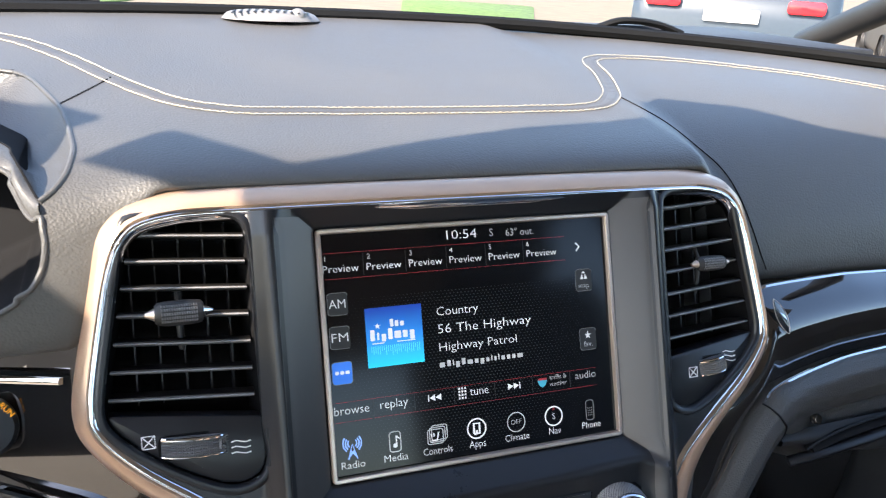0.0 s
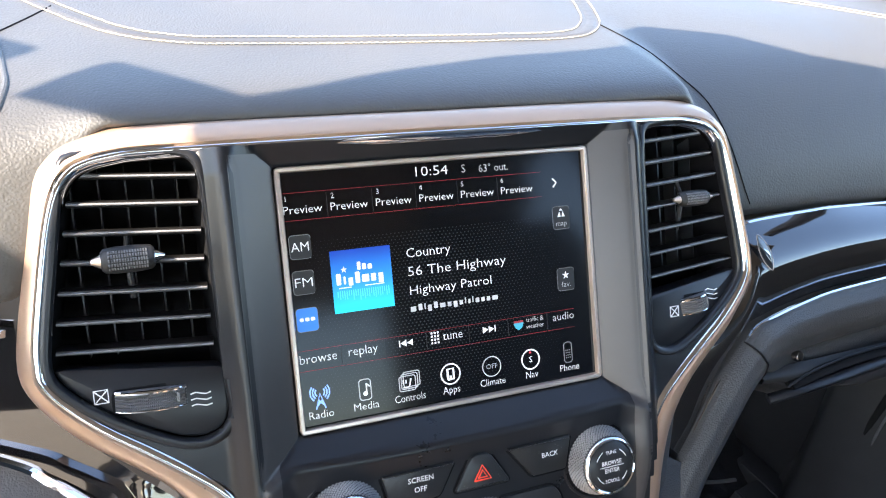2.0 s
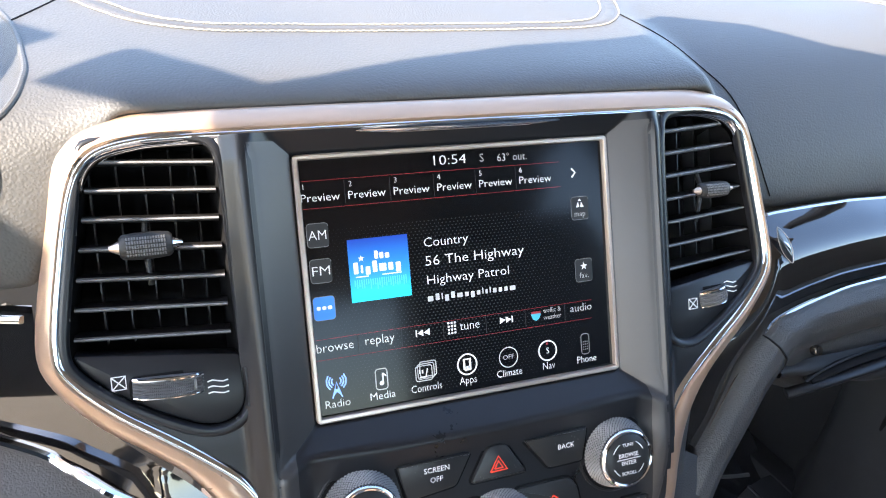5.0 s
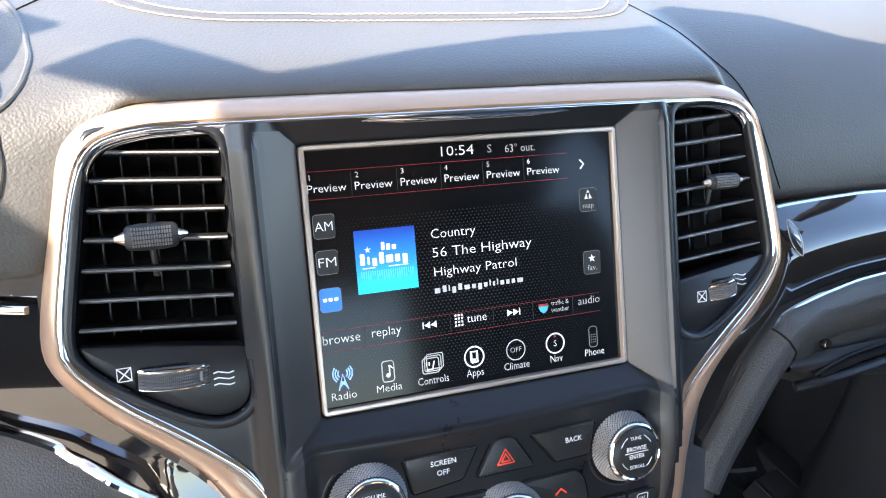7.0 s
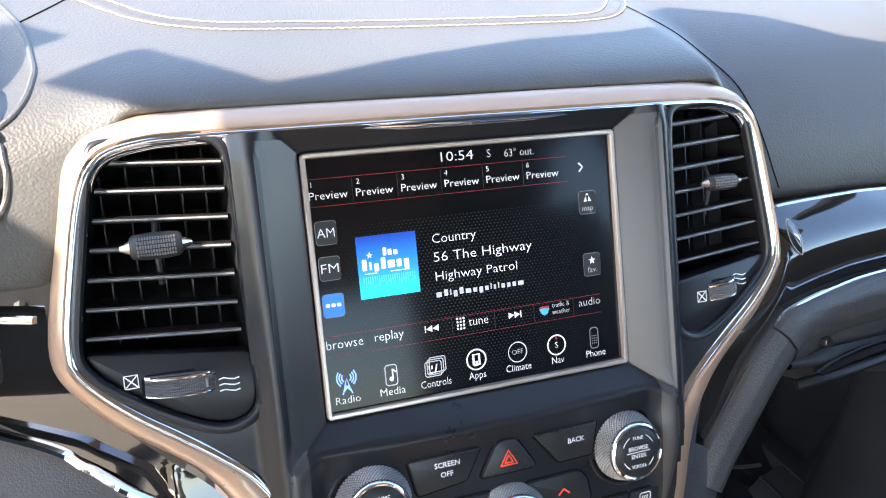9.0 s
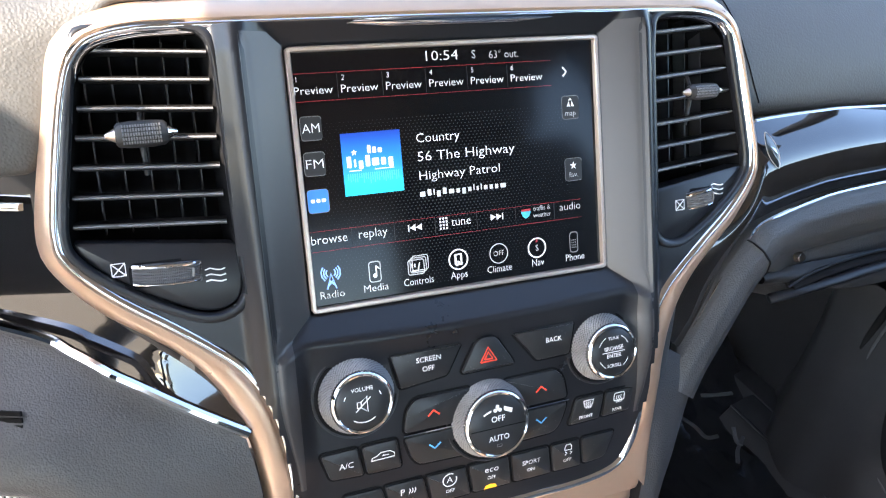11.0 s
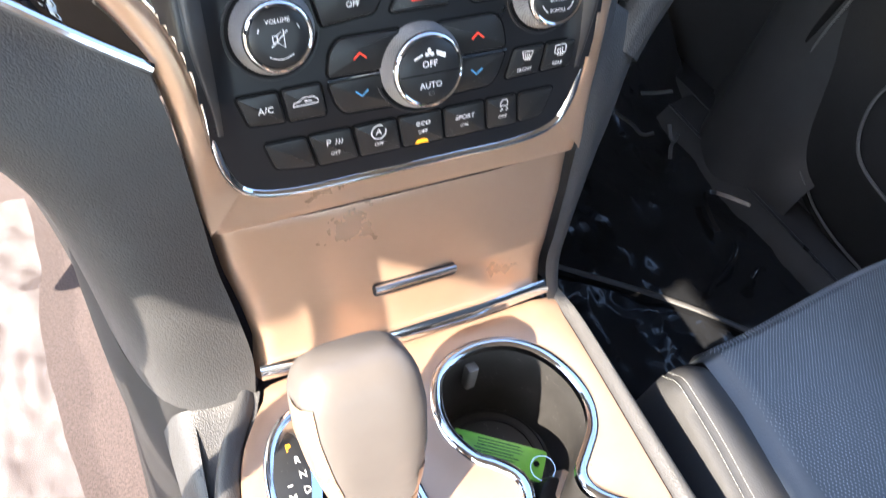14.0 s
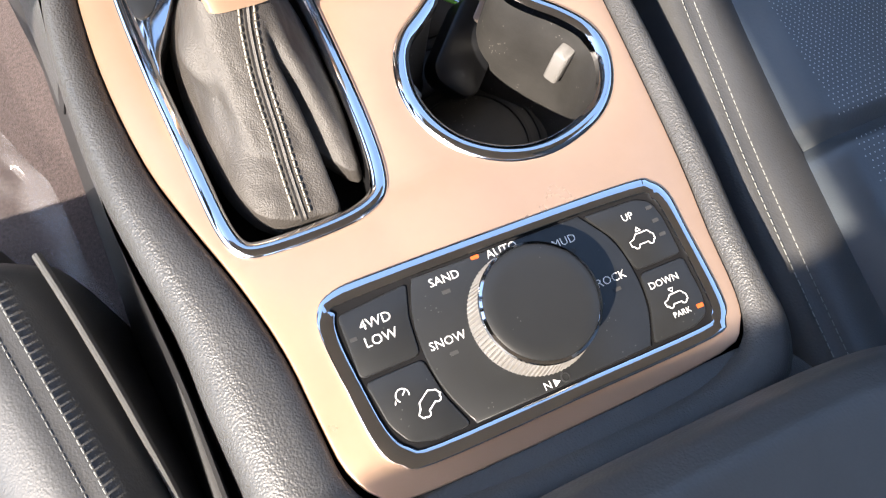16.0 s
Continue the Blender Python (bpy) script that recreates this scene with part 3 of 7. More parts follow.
def bm_wheel():
    """A drum with rows of small pyramids."""
    bm = bmesh.new()
    n, R = 40, 33.2
    for i in range(n):
        q0, q1 = (-0.6 + 1.2 * k / n for k in (i, i + 1))
        for y0 in (-5.0, -3.4, -1.8, -0.2, 1.4):
            e = [bm.verts.new((R * math.sin(q), y, R * math.cos(q))) for q, y in ((q0, y0), (q1, y0), (q1, y0 + 1.6), (q0, y0 + 1.6))]
            qm = (q0 + q1) / 2
            c = bm.verts.new(((R + 0.9) * math.sin(qm), y0 + 0.8, (R + 0.9) * math.cos(qm)))
            for k in range(4):
                bm.faces.new((e[k], e[(k + 1) % 4], c))
    for y0, y1, r0, r1 in ((3.0, 5.2, R, R - 0.6), (5.2, 5.3, R - 0.6, R - 6), (-5.0, -5.4, R, R - 6)):
        for i in range(n):
            q0, q1 = (-0.6 + 1.2 * k / n for k in (i, i + 1))
            bm.faces.new([bm.verts.new((r * math.sin(q), y, r * math.cos(q))) for q, y, r in ((q0, y0, r0), (q1, y0, r0), (q1, y1, r1), (q0, y1, r1))])
    return bm


# Slat plastic with the edge's highlight put into its colour.
SLAT_GLINT = material("slat_edge_highlight", (0.24, 0.24, 0.25), 0.22, vary=0.1, vary_scale=30)
VANE = material("vane_plastic", (0.05, 0.05, 0.053), 0.3, vary=0.1)
WHEELM = material("wheel_rubber", (0.16, 0.16, 0.165), 0.3, vary=0.15, vary_scale=80)
SLATB = material("slat_plastic", (0.012, 0.011, 0.011), 0.36, vary=0.1, vary_scale=30)
air_vent(-1, "black slatted air vent beside the touchscreen, its grip set level")
air_vent(1, "black slatted air vent on the passenger's half of the stack")


# ---- touchscreen ----
def touchscreen():
    th = thing("touchscreen", STACK, "lit colour touchscreen in a thin champagne bezel showing the radio page", "screen")
    W, H = 93.0, 70.5
    sec = [(-2.6, -5), (0.0, -5), (0.2, 0.2), (-0.6, 1.0), (-2.2, 0.9), (-2.9, -0.4)]
    part("bezel", sweep([(x, y, 0.3) for x, y in rounded(2 * W, 2 * H, 2.5, 4)][::-1], [(-a, b) for a, b in sec][::-1], True), BEZEL, th, "thin champagne metal bezel")
    gl = part("display", plate(rounded(2 * W - 4, 2 * H - 4, 1.5, 3), -4, -2.2, 0), GLASSY, th, "glossy dark display")
    z = -2.1

    def t(s, x, y, size, align="CENTER", mat=None, **k):
        return writing("lettering", s, size, gl, mat or SCR_W, (x, y, z + 0.02), align, 0.01, thin=0.010, **k)
    # patterned backdrop of the page
    bm = bmesh.new()
    rnd = random.Random(3)
    for j in range(60):
        for i in range(76):
            x, y = -88 + i * 2.3 + (1.15 if j % 2 else 0), -64 + j * 1.75
            g = math.exp(-((x + 6) / 62) ** 2) * (0.55 + 0.45 * math.sin((y + 62) / 106 * math.pi)) if y < 32 else 0
            if g < 0.18:
                continue
            r = 0.5 * g + 0.1
            vs = [bm.verts.new((x + dx * r, y + dy * r, z - 0.06)) for dx, dy in ((-1, 0), (0, -0.8), (1, 0), (0, 0.8))]
            bm.faces.new(vs)
    tagged(part("backdrop", bm, SCR_D, gl, "faint woven pattern behind the page", smooth=0), kind="stuff")
    # red lines and boxes
    for y, a, b in ((57.0, -90, 62), (42.6, -90, 62), (-26.4, -90, 78), (-37.4, -90, 78)):
        part("rule_line", plate([(a, y - 0.09), (b, y - 0.09), (b, y + 0.09), (a, y + 0.09)], z, z + 0.01, 0), SCR_R, gl, "thin red rule", smooth=0)
    bm = bmesh.new()
    for k in range(1, 6):
        x = -91.5 + 25 * k
        plate([(x - 0.12, 43.5), (x + 0.12, 43.5), (x + 0.12, 56), (x - 0.12, 56)], z, z + 0.01, 0, bm=bm)
    for x in (-66.5, -42, -17.5, 8.5, 33.5, 59.5):
        plate([(x - 0.15, -36.5), (x + 0.15, -36.5), (x + 0.15, -26.5), (x - 0.15, -26.5)], z, z + 0.01, 0, bm=bm)
    tagged(part("divider_set", bm, SCR_D, gl, smooth=0), kind="stuff")
    for k in range(6):
        t(str(k + 1), -89.3 + 25 * k, 53.9, 2.9, "LEFT")
        t("Preview", -79.8 + 25.1 * k, 48.0, 4.2, fit=20.5)
    t("10:54", -6.7, 62.6, 5.4, fit=19.2)
    t("S", 13.2, 62.4, 4.6, mat=SCR_G2)
    t("63\u00b0 out.", 32.0, 61.8, 4.4, mat=SCR_G2, fit=18.5)
    strokes("arrow", [[(-1.2, 2.6), (1.2, 0), (-1.2, -2.6)]], 1.0, gl, SCR_W, (71, 50, z), 0.02)
    for s, y in (("AM", 28.6), ("FM", 9.8)):
        key_frame(gl, -82.9, y, 11.5, 12.5, z)
        t(s, -82.9, y - 0.2, 5.0, fit=9.4)
    key_frame(gl, -83, -10, 11.5, 12.5, z, SCR_B)
    flat("station_sign", [rounded(2.2, 2.0, 0.6, 2, -86.0, -9.8), rounded(2.2, 2.0, 0.6, 2, -83.0, -9.8), rounded(2.4, 2.0, 0.6, 2, -80.0, -9.8)], gl, SCR_W, (0, 0, z + 0.03), 0.02)
    # cover picture: blue to light blue in steps, with plain shapes for its sign
    cov = material("cover_blue", (0.05, 0.25, 0.8), 0.5)
    nt = cov.node_tree
    co, sp, rp = nt.nodes.new("ShaderNodeTexCoord"), nt.nodes.new("ShaderNodeSeparateXYZ"), nt.nodes.new("ShaderNodeValToRGB")
    mr = nt.nodes.new("ShaderNodeMapRange")
    mr.inputs[1].default_value, mr.inputs[2].default_value = -0.0095, 0.0245
    nt.links.new(co.outputs["Object"], sp.inputs[0])
    nt.links.new(sp.outputs[1], mr.inputs[0])
    nt.links.new(mr.outputs[0], rp.inputs[0])
    rp.color_ramp.elements[0].color = (0.02, 0.62, 0.90, 1)
    rp.color_ramp.elements[1].color = (0.004, 0.035, 0.30, 1)
    e = rp.color_ramp.elements.new(0.42)
    e.color = (0.02, 0.26, 0.72, 1)
    b = nt.nodes["Principled BSDF"]
    nt.links.new(rp.outputs[0], b.inputs["Base Color"])
    nt.links.new(rp.outputs[0], b.inputs["Emission Color"])
    b.inputs["Emission Strength"].default_value = 0.11
    flat("cover_picture", [[(-67.9, -9.2), (-34.2, -9.2), (-34.2, 24.5), (-67.9, 24.5)]], gl, cov, (0, 0, z), 0.01)
    bars = [(-52.5, 15.2, 2.0, 4.4), (-49.6, 14.6, 2.2, 3.4), (-46.4, 14.3, 2.4, 2.8)]
    for i, (w, h, dy) in enumerate(((2.6, 6.2, 0.8), (1.3, 4.4, 0), (2.6, 4.4, -1.0), (2.6, 6.2, 0.8), (4.0, 4.2, 0), (2.8, 4.2, 0), (2.8, 5.4, -0.8))):
        x = (-64.2, -60.9, -57.6, -53.7, -49.3, -44.8, -40.6)[i]
        bars.append((x, 8.2 + dy, w, h))
    flat("cover_sign", [rounded(w, h, 0.5, 2, x, y) for x, y, w, h in bars] + [[(-64.5, 3.9), (-57.5, 3.9), (-57.5, 4.5), (-64.5, 4.5)], [(-50, 3.9), (-39, 3.9), (-39, 4.5), (-50, 4.5)]], gl, SCR_W, (0, 0, z + 0.02), 0.01)["kind"] = "stuff"
    star = [(1.9 * (1 if i % 2 == 0 else 0.42) * math.sin(math.pi * i / 5), 1.9 * (1 if i % 2 == 0 else 0.42) * math.cos(math.pi * i / 5)) for i in range(10)]
    flat("cover_star", [star], gl, SCR_W, (-61, 14.0, z + 0.02), 0.01)
    bm = bmesh.new()
    for i in range(24):
        h = rnd.uniform(2.5, 6)
        x = -65.5 + i * 1.24
        plate([(x, 2.6 - h), (x + 0.5, 2.6 - h), (x + 0.5, 2.6), (x, 2.6)], z + 0.02, z + 0.03, 0, bm=bm)
    tagged(part("cover_reflection", bm, SCR_L2, gl, smooth=0), kind="stuff")
    t("Country", -25.4, 18.5, 5.2, "LEFT", fit=26.2)
    t("56 The Highway", -25.4, 8.2, 5.4, "LEFT", fit=60.2)
    t("Highway Patrol", -25.4, -2.4, 5.0, "LEFT", fit=49.8)
    # an account line that is kept as plain bars
    xs, bl = -25.4, []
    for w, hh, dy in ((3.6, 3.6, -0.2), (2.6, 4.6, 0.4), (0.9, 4.4, 0.4), (2.6, 4.4, -0.8), (2.6, 4.6, 0.4), (3.6, 3.2, -0.3), (2.6, 3.2, -0.3), (2.6, 4.4, -0.8), (2.4, 3.2, -0.3), (0.9, 4.4, 0.4), (1.6, 3.2, -0.3), (0.9, 4.4, 0.4), (2.6, 3.2, -0.3), (2.4, 3.2, -0.3), (2.4, 3.2, -0.3), (4.0, 3.2, -0.3)):
        bl.append(rounded(w * 0.9, hh * 0.8, 0.4, 2, xs + w / 2, -12.4 + dy))
        xs += w + 1.05
    flat("account_line", bl, gl, SCR_G2, (0, 0, z), 0.02)["kind"] = "stuff"
    t("map", 73.8, 25.6, 3.3, mat=SCR_G2, fit=7.2)
    key_frame(gl, 74, 29, 11.5, 13.5, z)
    flat("map_sign", [[(-2.6, -1.4), (-1.0, 1.8), (-0.3, -1.4)], [(2.6, -1.4), (1.0, 1.8), (0.3, -1.4)], [(-1.2, 2.2), (0, 3.6), (1.2, 2.2)]], gl, SCR_W, (74, 31, z + 0.02), 0.02)
    t("fav.", 74.3, -11.2, 3.3, mat=SCR_G2, fit=6.2)
    key_frame(gl, 74.2, -8, 11.5, 13.5, z)
    flat("favourite_star", [[(x * 1.3, y * 1.3) for x, y in star]], gl, SCR_W, (74.2, -5.6, z + 0.02), 0.02)
    t("browse", -79.2, -31.2, 5.0, fit=20)
    t("replay", -54.6, -30.8, 5.0, fit=16.4)
    flat("skip_back", [[(-4.4, -1.9), (-4.4, 1.9), (-3.7, 1.9), (-3.7, -1.9)], [(-3.5, 0), (0, 1.9), (0, -1.9)], [(0.2, 0), (3.8, 1.9), (3.8, -1.9)]], gl, SCR_W, (-29.5, -30.8, z), 0.02)
    flat("skip_on", [[(4.4, -1.9), (4.4, 1.9), (3.7, 1.9), (3.7, -1.9)], [(3.5, 0), (0, 1.9), (0, -1.9)], [(-0.2, 0), (-3.8, 1.9), (-3.8, -1.9)]], gl, SCR_W, (21, -30.7, z), 0.02)
    flat("keypad_sign", [rounded(1.2, 1.2, 0.3, 2, i * 1.9, j * 1.9) for i in (-1, 0, 1) for j in (-1.5, -0.5, 0.5, 1.5)], gl, SCR_W, (-12.4, -30.6, z), 0.02)
    t("tune", -1.5, -30.6, 5.0, fit=12)
    flat("traffic_sign", [[(-3, 2.4), (3, 2.4), (3.2, 0.5), (2, -2), (0, -3.2), (-2, -2), (-3.2, 0.5)]], gl, SCR_T, (40.4, -30.9, z), 0.02)
    flat("traffic_sign_band", [[(-3, 2.4), (3, 2.4), (3.1, 1.1), (-3.1, 1.1)]], gl, SCR_R, (40.4, -30.9, z + 0.02), 0.02)
    t("traffic &", 51.2, -28.9, 2.8, mat=SCR_G2, fit=11.5)
    t("weather", 51.2, -32.9, 2.8, mat=SCR_G2, fit=11.8)
    t("audio", 70.6, -30.2, 4.6, mat=SCR_G2, fit=14.5)
    # bottom row
    for s, x in (("Radio", -80.5), ("Media", -55.5), ("Controls", -30.0), ("Apps", -4.9), ("Climate", 21), ("Nav", 46.6), ("Phone", 72.4)):
        t(s, x, -61.8, 4.2, fit={"Radio": 13.5, "Media": 14.2, "Controls": 18, "Apps": 10.5, "Climate": 16, "Nav": 8, "Phone": 13}[s])
    y = -52.6
    strokes("radio_mast", [[(-2.6, -6), (0, 2.5), (2.6, -6)], [(-1.6, -2.5), (1.6, -2.5)], [(-2.2, -4.6), (1.2, -1.0)], [(2.2, -4.6), (-1.2, -1.0)]] + [[(sg * (r * math.cos(radians(a))), 3 + r * math.sin(radians(a))) for a in (-50, -20, 10, 40)] for r in (2.6, 4.0, 5.4) for sg in (-1, 1)], 0.8, gl, SCR_L, (-80.3, y, z), 0.02)
    strokes("player_sign", [rounded(6.6, 11.4, 1.6, 3) + [rounded(6.6, 11.4, 1.6, 3)[0]]], 0.6, gl, SCR_G2, (-55.4, y, z), 0.02)
    flat("note_sign", [[(0.6, -2), (1.4, -2), (1.4, 3.4), (0.6, 3.4)], circle2(1.3, 0.2, -2.2), [(1.4, 3.4), (3.0, 1.8), (3.0, 1.0), (1.4, 2.2)]], gl, SCR_W, (-55.6, y, z), 0.02)
    for k in range(3):
        r = rounded(9.6, 8.4, 1.2, 3)
        strokes("card_sign", [r + [r[0]]], 0.55, gl, SCR_G2, (-31 + k * 1.3, y - 0.8 + k * 1.1, z - 0.02 * k), 0.02)
    strokes("seat_sign", [[(-2.6, -2.2), (1.0, -2.2), (2.2, 2.4)], [(-2.4, 0), (-2.4, 2)], [(-0.8, 0), (-0.8, 2)]], 0.8, gl, SCR_W, (-31, y - 0.8, z + 0.02), 0.02)
    for x in (-4.9, 21.0, 46.5):
        c = circle(5.8, 28)
        strokes("round_sign", [c + [c[0], c[1]]], 0.9 if x != 21 else 0.6, gl, SCR_W if x != 21 else SCR_G2, (x, y, z), 0.02)
    strokes("apps_sign", [[(-1.8, -3.0), (-1.8, 3.0), (1.8, 3.0), (1.8, -3.0), (-1.8, -3.0)], [(0, -3), (0, -1)]], 1.4, gl, SCR_W, (-4.9, y, z + 0.02), 0.02)
    t("OFF", 21.0, y, 3.0, mat=SCR_G2, fit=7)
    t("S", 46.5, y - 0.2, 3.6)
    flat("needle", [[(-0.9, 3.6), (0.9, 3.6), (0, 5.6)]], gl, SCR_R, (46.5, y, z + 0.02), 0.02)
    r = rounded(5.4, 12.4, 1.8, 3)
    strokes("phone_sign", [r + [r[0]]], 0.55, gl, SCR_G, (72, y + 0.2, z), 0.02)
    flat("phone_keys", [rounded(0.7, 0.7, 0.2, 2, i * 1.3, j * 1.5) for i in (-1, 0, 1) for j in (-2, -1, 0, 1)], gl, SCR_G, (72, y, z + 0.02), 0.02)


def circle2(r, x, y, n=14):
    return [(x + r * math.cos(2 * math.pi * i / n), y + r * math.sin(2 * math.pi * i / n)) for i in range(n)]


def key_frame(parent, x, y, w, h, z, fill=None):
    r = rounded(w, h, 1.8, 4)
    flat("key", [r], parent, fill or SCR_K, (x, y, z - 0.05), 0.02)
    strokes("key_edge", [r[:18] if not fill else r + [r[0]]], 0.3, parent, SCR_G, (x, y, z), 0.01)


SCR_G2 = material("display_soft_white", (0.45, 0.45, 0.45), 0.5, emit=0.085)
SCR_K = material("display_key", (0.012, 0.012, 0.013), 0.4, emit=0.060)
SCR_L2 = material("display_pale_blue", (0.10, 0.62, 0.85), 0.5, emit=0.141)
SCR_T = material("display_teal", (0.05, 0.32, 0.42), 0.5, emit=0.121)
touchscreen()


# ---- knobs and buttons of the stack ----
def knurl(r0, r1, z0, z1, n=56, rows=9):
    """A cone with raised diamonds."""
    bm = bmesh.new()

    def at(a, t, up):
        r = r0 + (r1 - r0) * t + up
        return (r * math.cos(a), r * math.sin(a), z0 + (z1 - z0) * t)
    da, dt = math.pi / n, 0.5 / rows
    for j in range(2 * rows - 1):
        for i in range(n):
            a, t = 2 * math.pi * (i + (0.5 if j % 2 else 0)) / n, (j + 1) * dt
            e = [bm.verts.new(at(a + x * da * 0.84, t + y * dt * 0.84, 0.1)) for x, y in ((-1, 0), (0, -1), (1, 0), (0, 1))]
            c = bm.verts.new(at(a, t, 0.8))
            for q in range(4):
                bm.faces.new((e[q], e[(q + 1) % 4], c))
    return bm


def rotary(name, u, v, r_base, r_top, tip, label):
    base = face(u, v)
    th = thing(name, mm(STACK, u, v, base), label, "knob", "rotary knobs of the stack")
    h = tip - base
    part("recess_ring", lathe([(r_base + 3.6, -2), (r_base + 3.6, 0.1), (r_base + 3.0, 0.6), (r_base + 2.2, 0.5), (r_base + 2.0, 0.2)], 56), PLASTIC, th)
    # Flat dark disc paints the shadow round the knob's foot.
    part("recess", lathe([(r_base + 2.1, 0.3), (0, 0.3)], 56), DARK, th, "dark disc for the shade in the gap round the knob")
    # Black cone under grey diamonds puts the grooves' shade into colour.
    gp = part("grip", lathe([(r_base, 0.3), (r_top + 0.6, h - 3.0)], 56), SOFTBLACK, th, "near-black grip cone for the shade between the diamonds")
    tagged(part("knurling", knurl(r_base, r_top + 0.6, 0.4, h - 3.0, int(r_base * 2.9), 6), KNURL, gp, "raised grey diamonds", smooth=0), kind="stuff")
    part("chrome_ring", lathe([(r_top, h - 3.6), (r_top + 1.0, h - 3.0), (r_top + 1.1, h - 2.2), (r_top + 0.4, h - 0.7), (r_top - 0.6, h - 0.1), (r_top - 1.4, h - 0.4), (r_top - 1.8, h - 2)], 64), CHROME, th, "chrome ring")
    cap = part("cap", lathe([(r_top - 1.7, h - 2), (r_top - 1.7, h - 0.9), (r_top - 2.2, h - 0.5), (r_top * 0.5, h - 0.2), (0, h - 0.1)], 56), BUTTON, th, "satin black cap")
    return th, cap, h


def arc_pts(r, a0, a1, n=10):
    return [(r * math.cos(radians(a0 + (a1 - a0) * i / n)), r * math.sin(radians(a0 + (a1 - a0) * i / n))) for i in range(n + 1)]


th, cap, h = rotary("volume_knob", -75, -118.2, 21.5, 16.6, 21.5, "knurled grey volume knob with a chrome ring and black cap")
writing("lettering", "VOLUME", 2.2, cap, WHITE, (0, 8.0, h - 0.1))
strokes("mute_sign", [[(-3.4, -1.6), (-3.4, 1.6), (-1.2, 1.6), (2.2, 4.4), (2.2, -4.4), (-1.2, -1.6), (-3.4, -1.6)], [(-4.4, -3.6), (4.2, 3.6)], [(-1.2, 1.6), (-1.2, -1.6)]], 0.5, cap, WHITE, (0, -0.5, h - 0.15))
strokes("arc_sign", [arc_pts(10.5, 235, 305), arc_pts(10.8, 150, 162, 3), arc_pts(10.8, 18, 30, 3)], 0.5, cap, WHITE, (0, 0, h - 0.25))
th, cap, h = rotary("tune_knob", 82.5, -118.6, 21.0, 16.6, 21.5, "knurled grey tuning knob with a chrome ring and black cap")
writing("lettering", "TUNE", 2.0, cap, WHITE, (0, 8.6, h - 0.1))
writing("lettering", "BROWSE", 2.5, cap, WHITE, (0, 2.4, h - 0.08), squash=0.95)
writing("lettering", "ENTER", 2.5, cap, WHITE, (0, -2.2, h - 0.08), squash=0.95)
writing("lettering", "SCROLL", 2.0, cap, WHITE, (0, -8.4, h - 0.1))
strokes("rule_sign", [[(-8, 0.2), (8, 0.2)], arc_pts(11, 120, 155, 4), arc_pts(11, 25, 60, 4), arc_pts(11, 205, 235, 4), arc_pts(11, 305, 335, 4)], 0.4, cap, WHITE, (0, 0, h - 0.2))
th, cap, h = rotary("fan_knob", 4.0, -148.5, 24.0, 19.6, 19.5, "large knurled grey fan knob with a split black cap")
flat("fan_sign", [circle2(1.2, 0, 1.5, 8), circle2(1.2, 1.5, -0.6, 8), circle2(1.2, -1.5, -0.6, 8), circle2(0.8, 0.0, 0.0, 8)], cap, WHITE, (0, 9.6, h - 0.2))
flat("fan_speed_sign", [[(-9, -0.8), (-4, 1.2), (-4, 2.2), (-9, 0.2)], [(4, 0.8), (9, -1.6), (9.6, 1.0), (4.2, 3.2)]], cap, WHITE, (0, 7.4, h - 0.25))
writing("lettering", "OFF", 3.6, cap, WHITE, (0, 3.6, h - 0.08))
writing("lettering", "AUTO", 3.3, cap, WHITE, (0, -8.0, h - 0.12))
strokes("split_line", [[(-17.4, -1.6), (17.4, -1.6)]], 0.5, cap, DARK, (0, 0, h - 0.2))
strokes("lamp_sign", [rounded(3, 1.6, 0.5, 2) + [rounded(3, 1.6, 0.5, 2)[0]]], 0.3, cap, GREY, (0, -12.6, h - 0.4))


lettering, drawn, filled = writing, strokes, flat


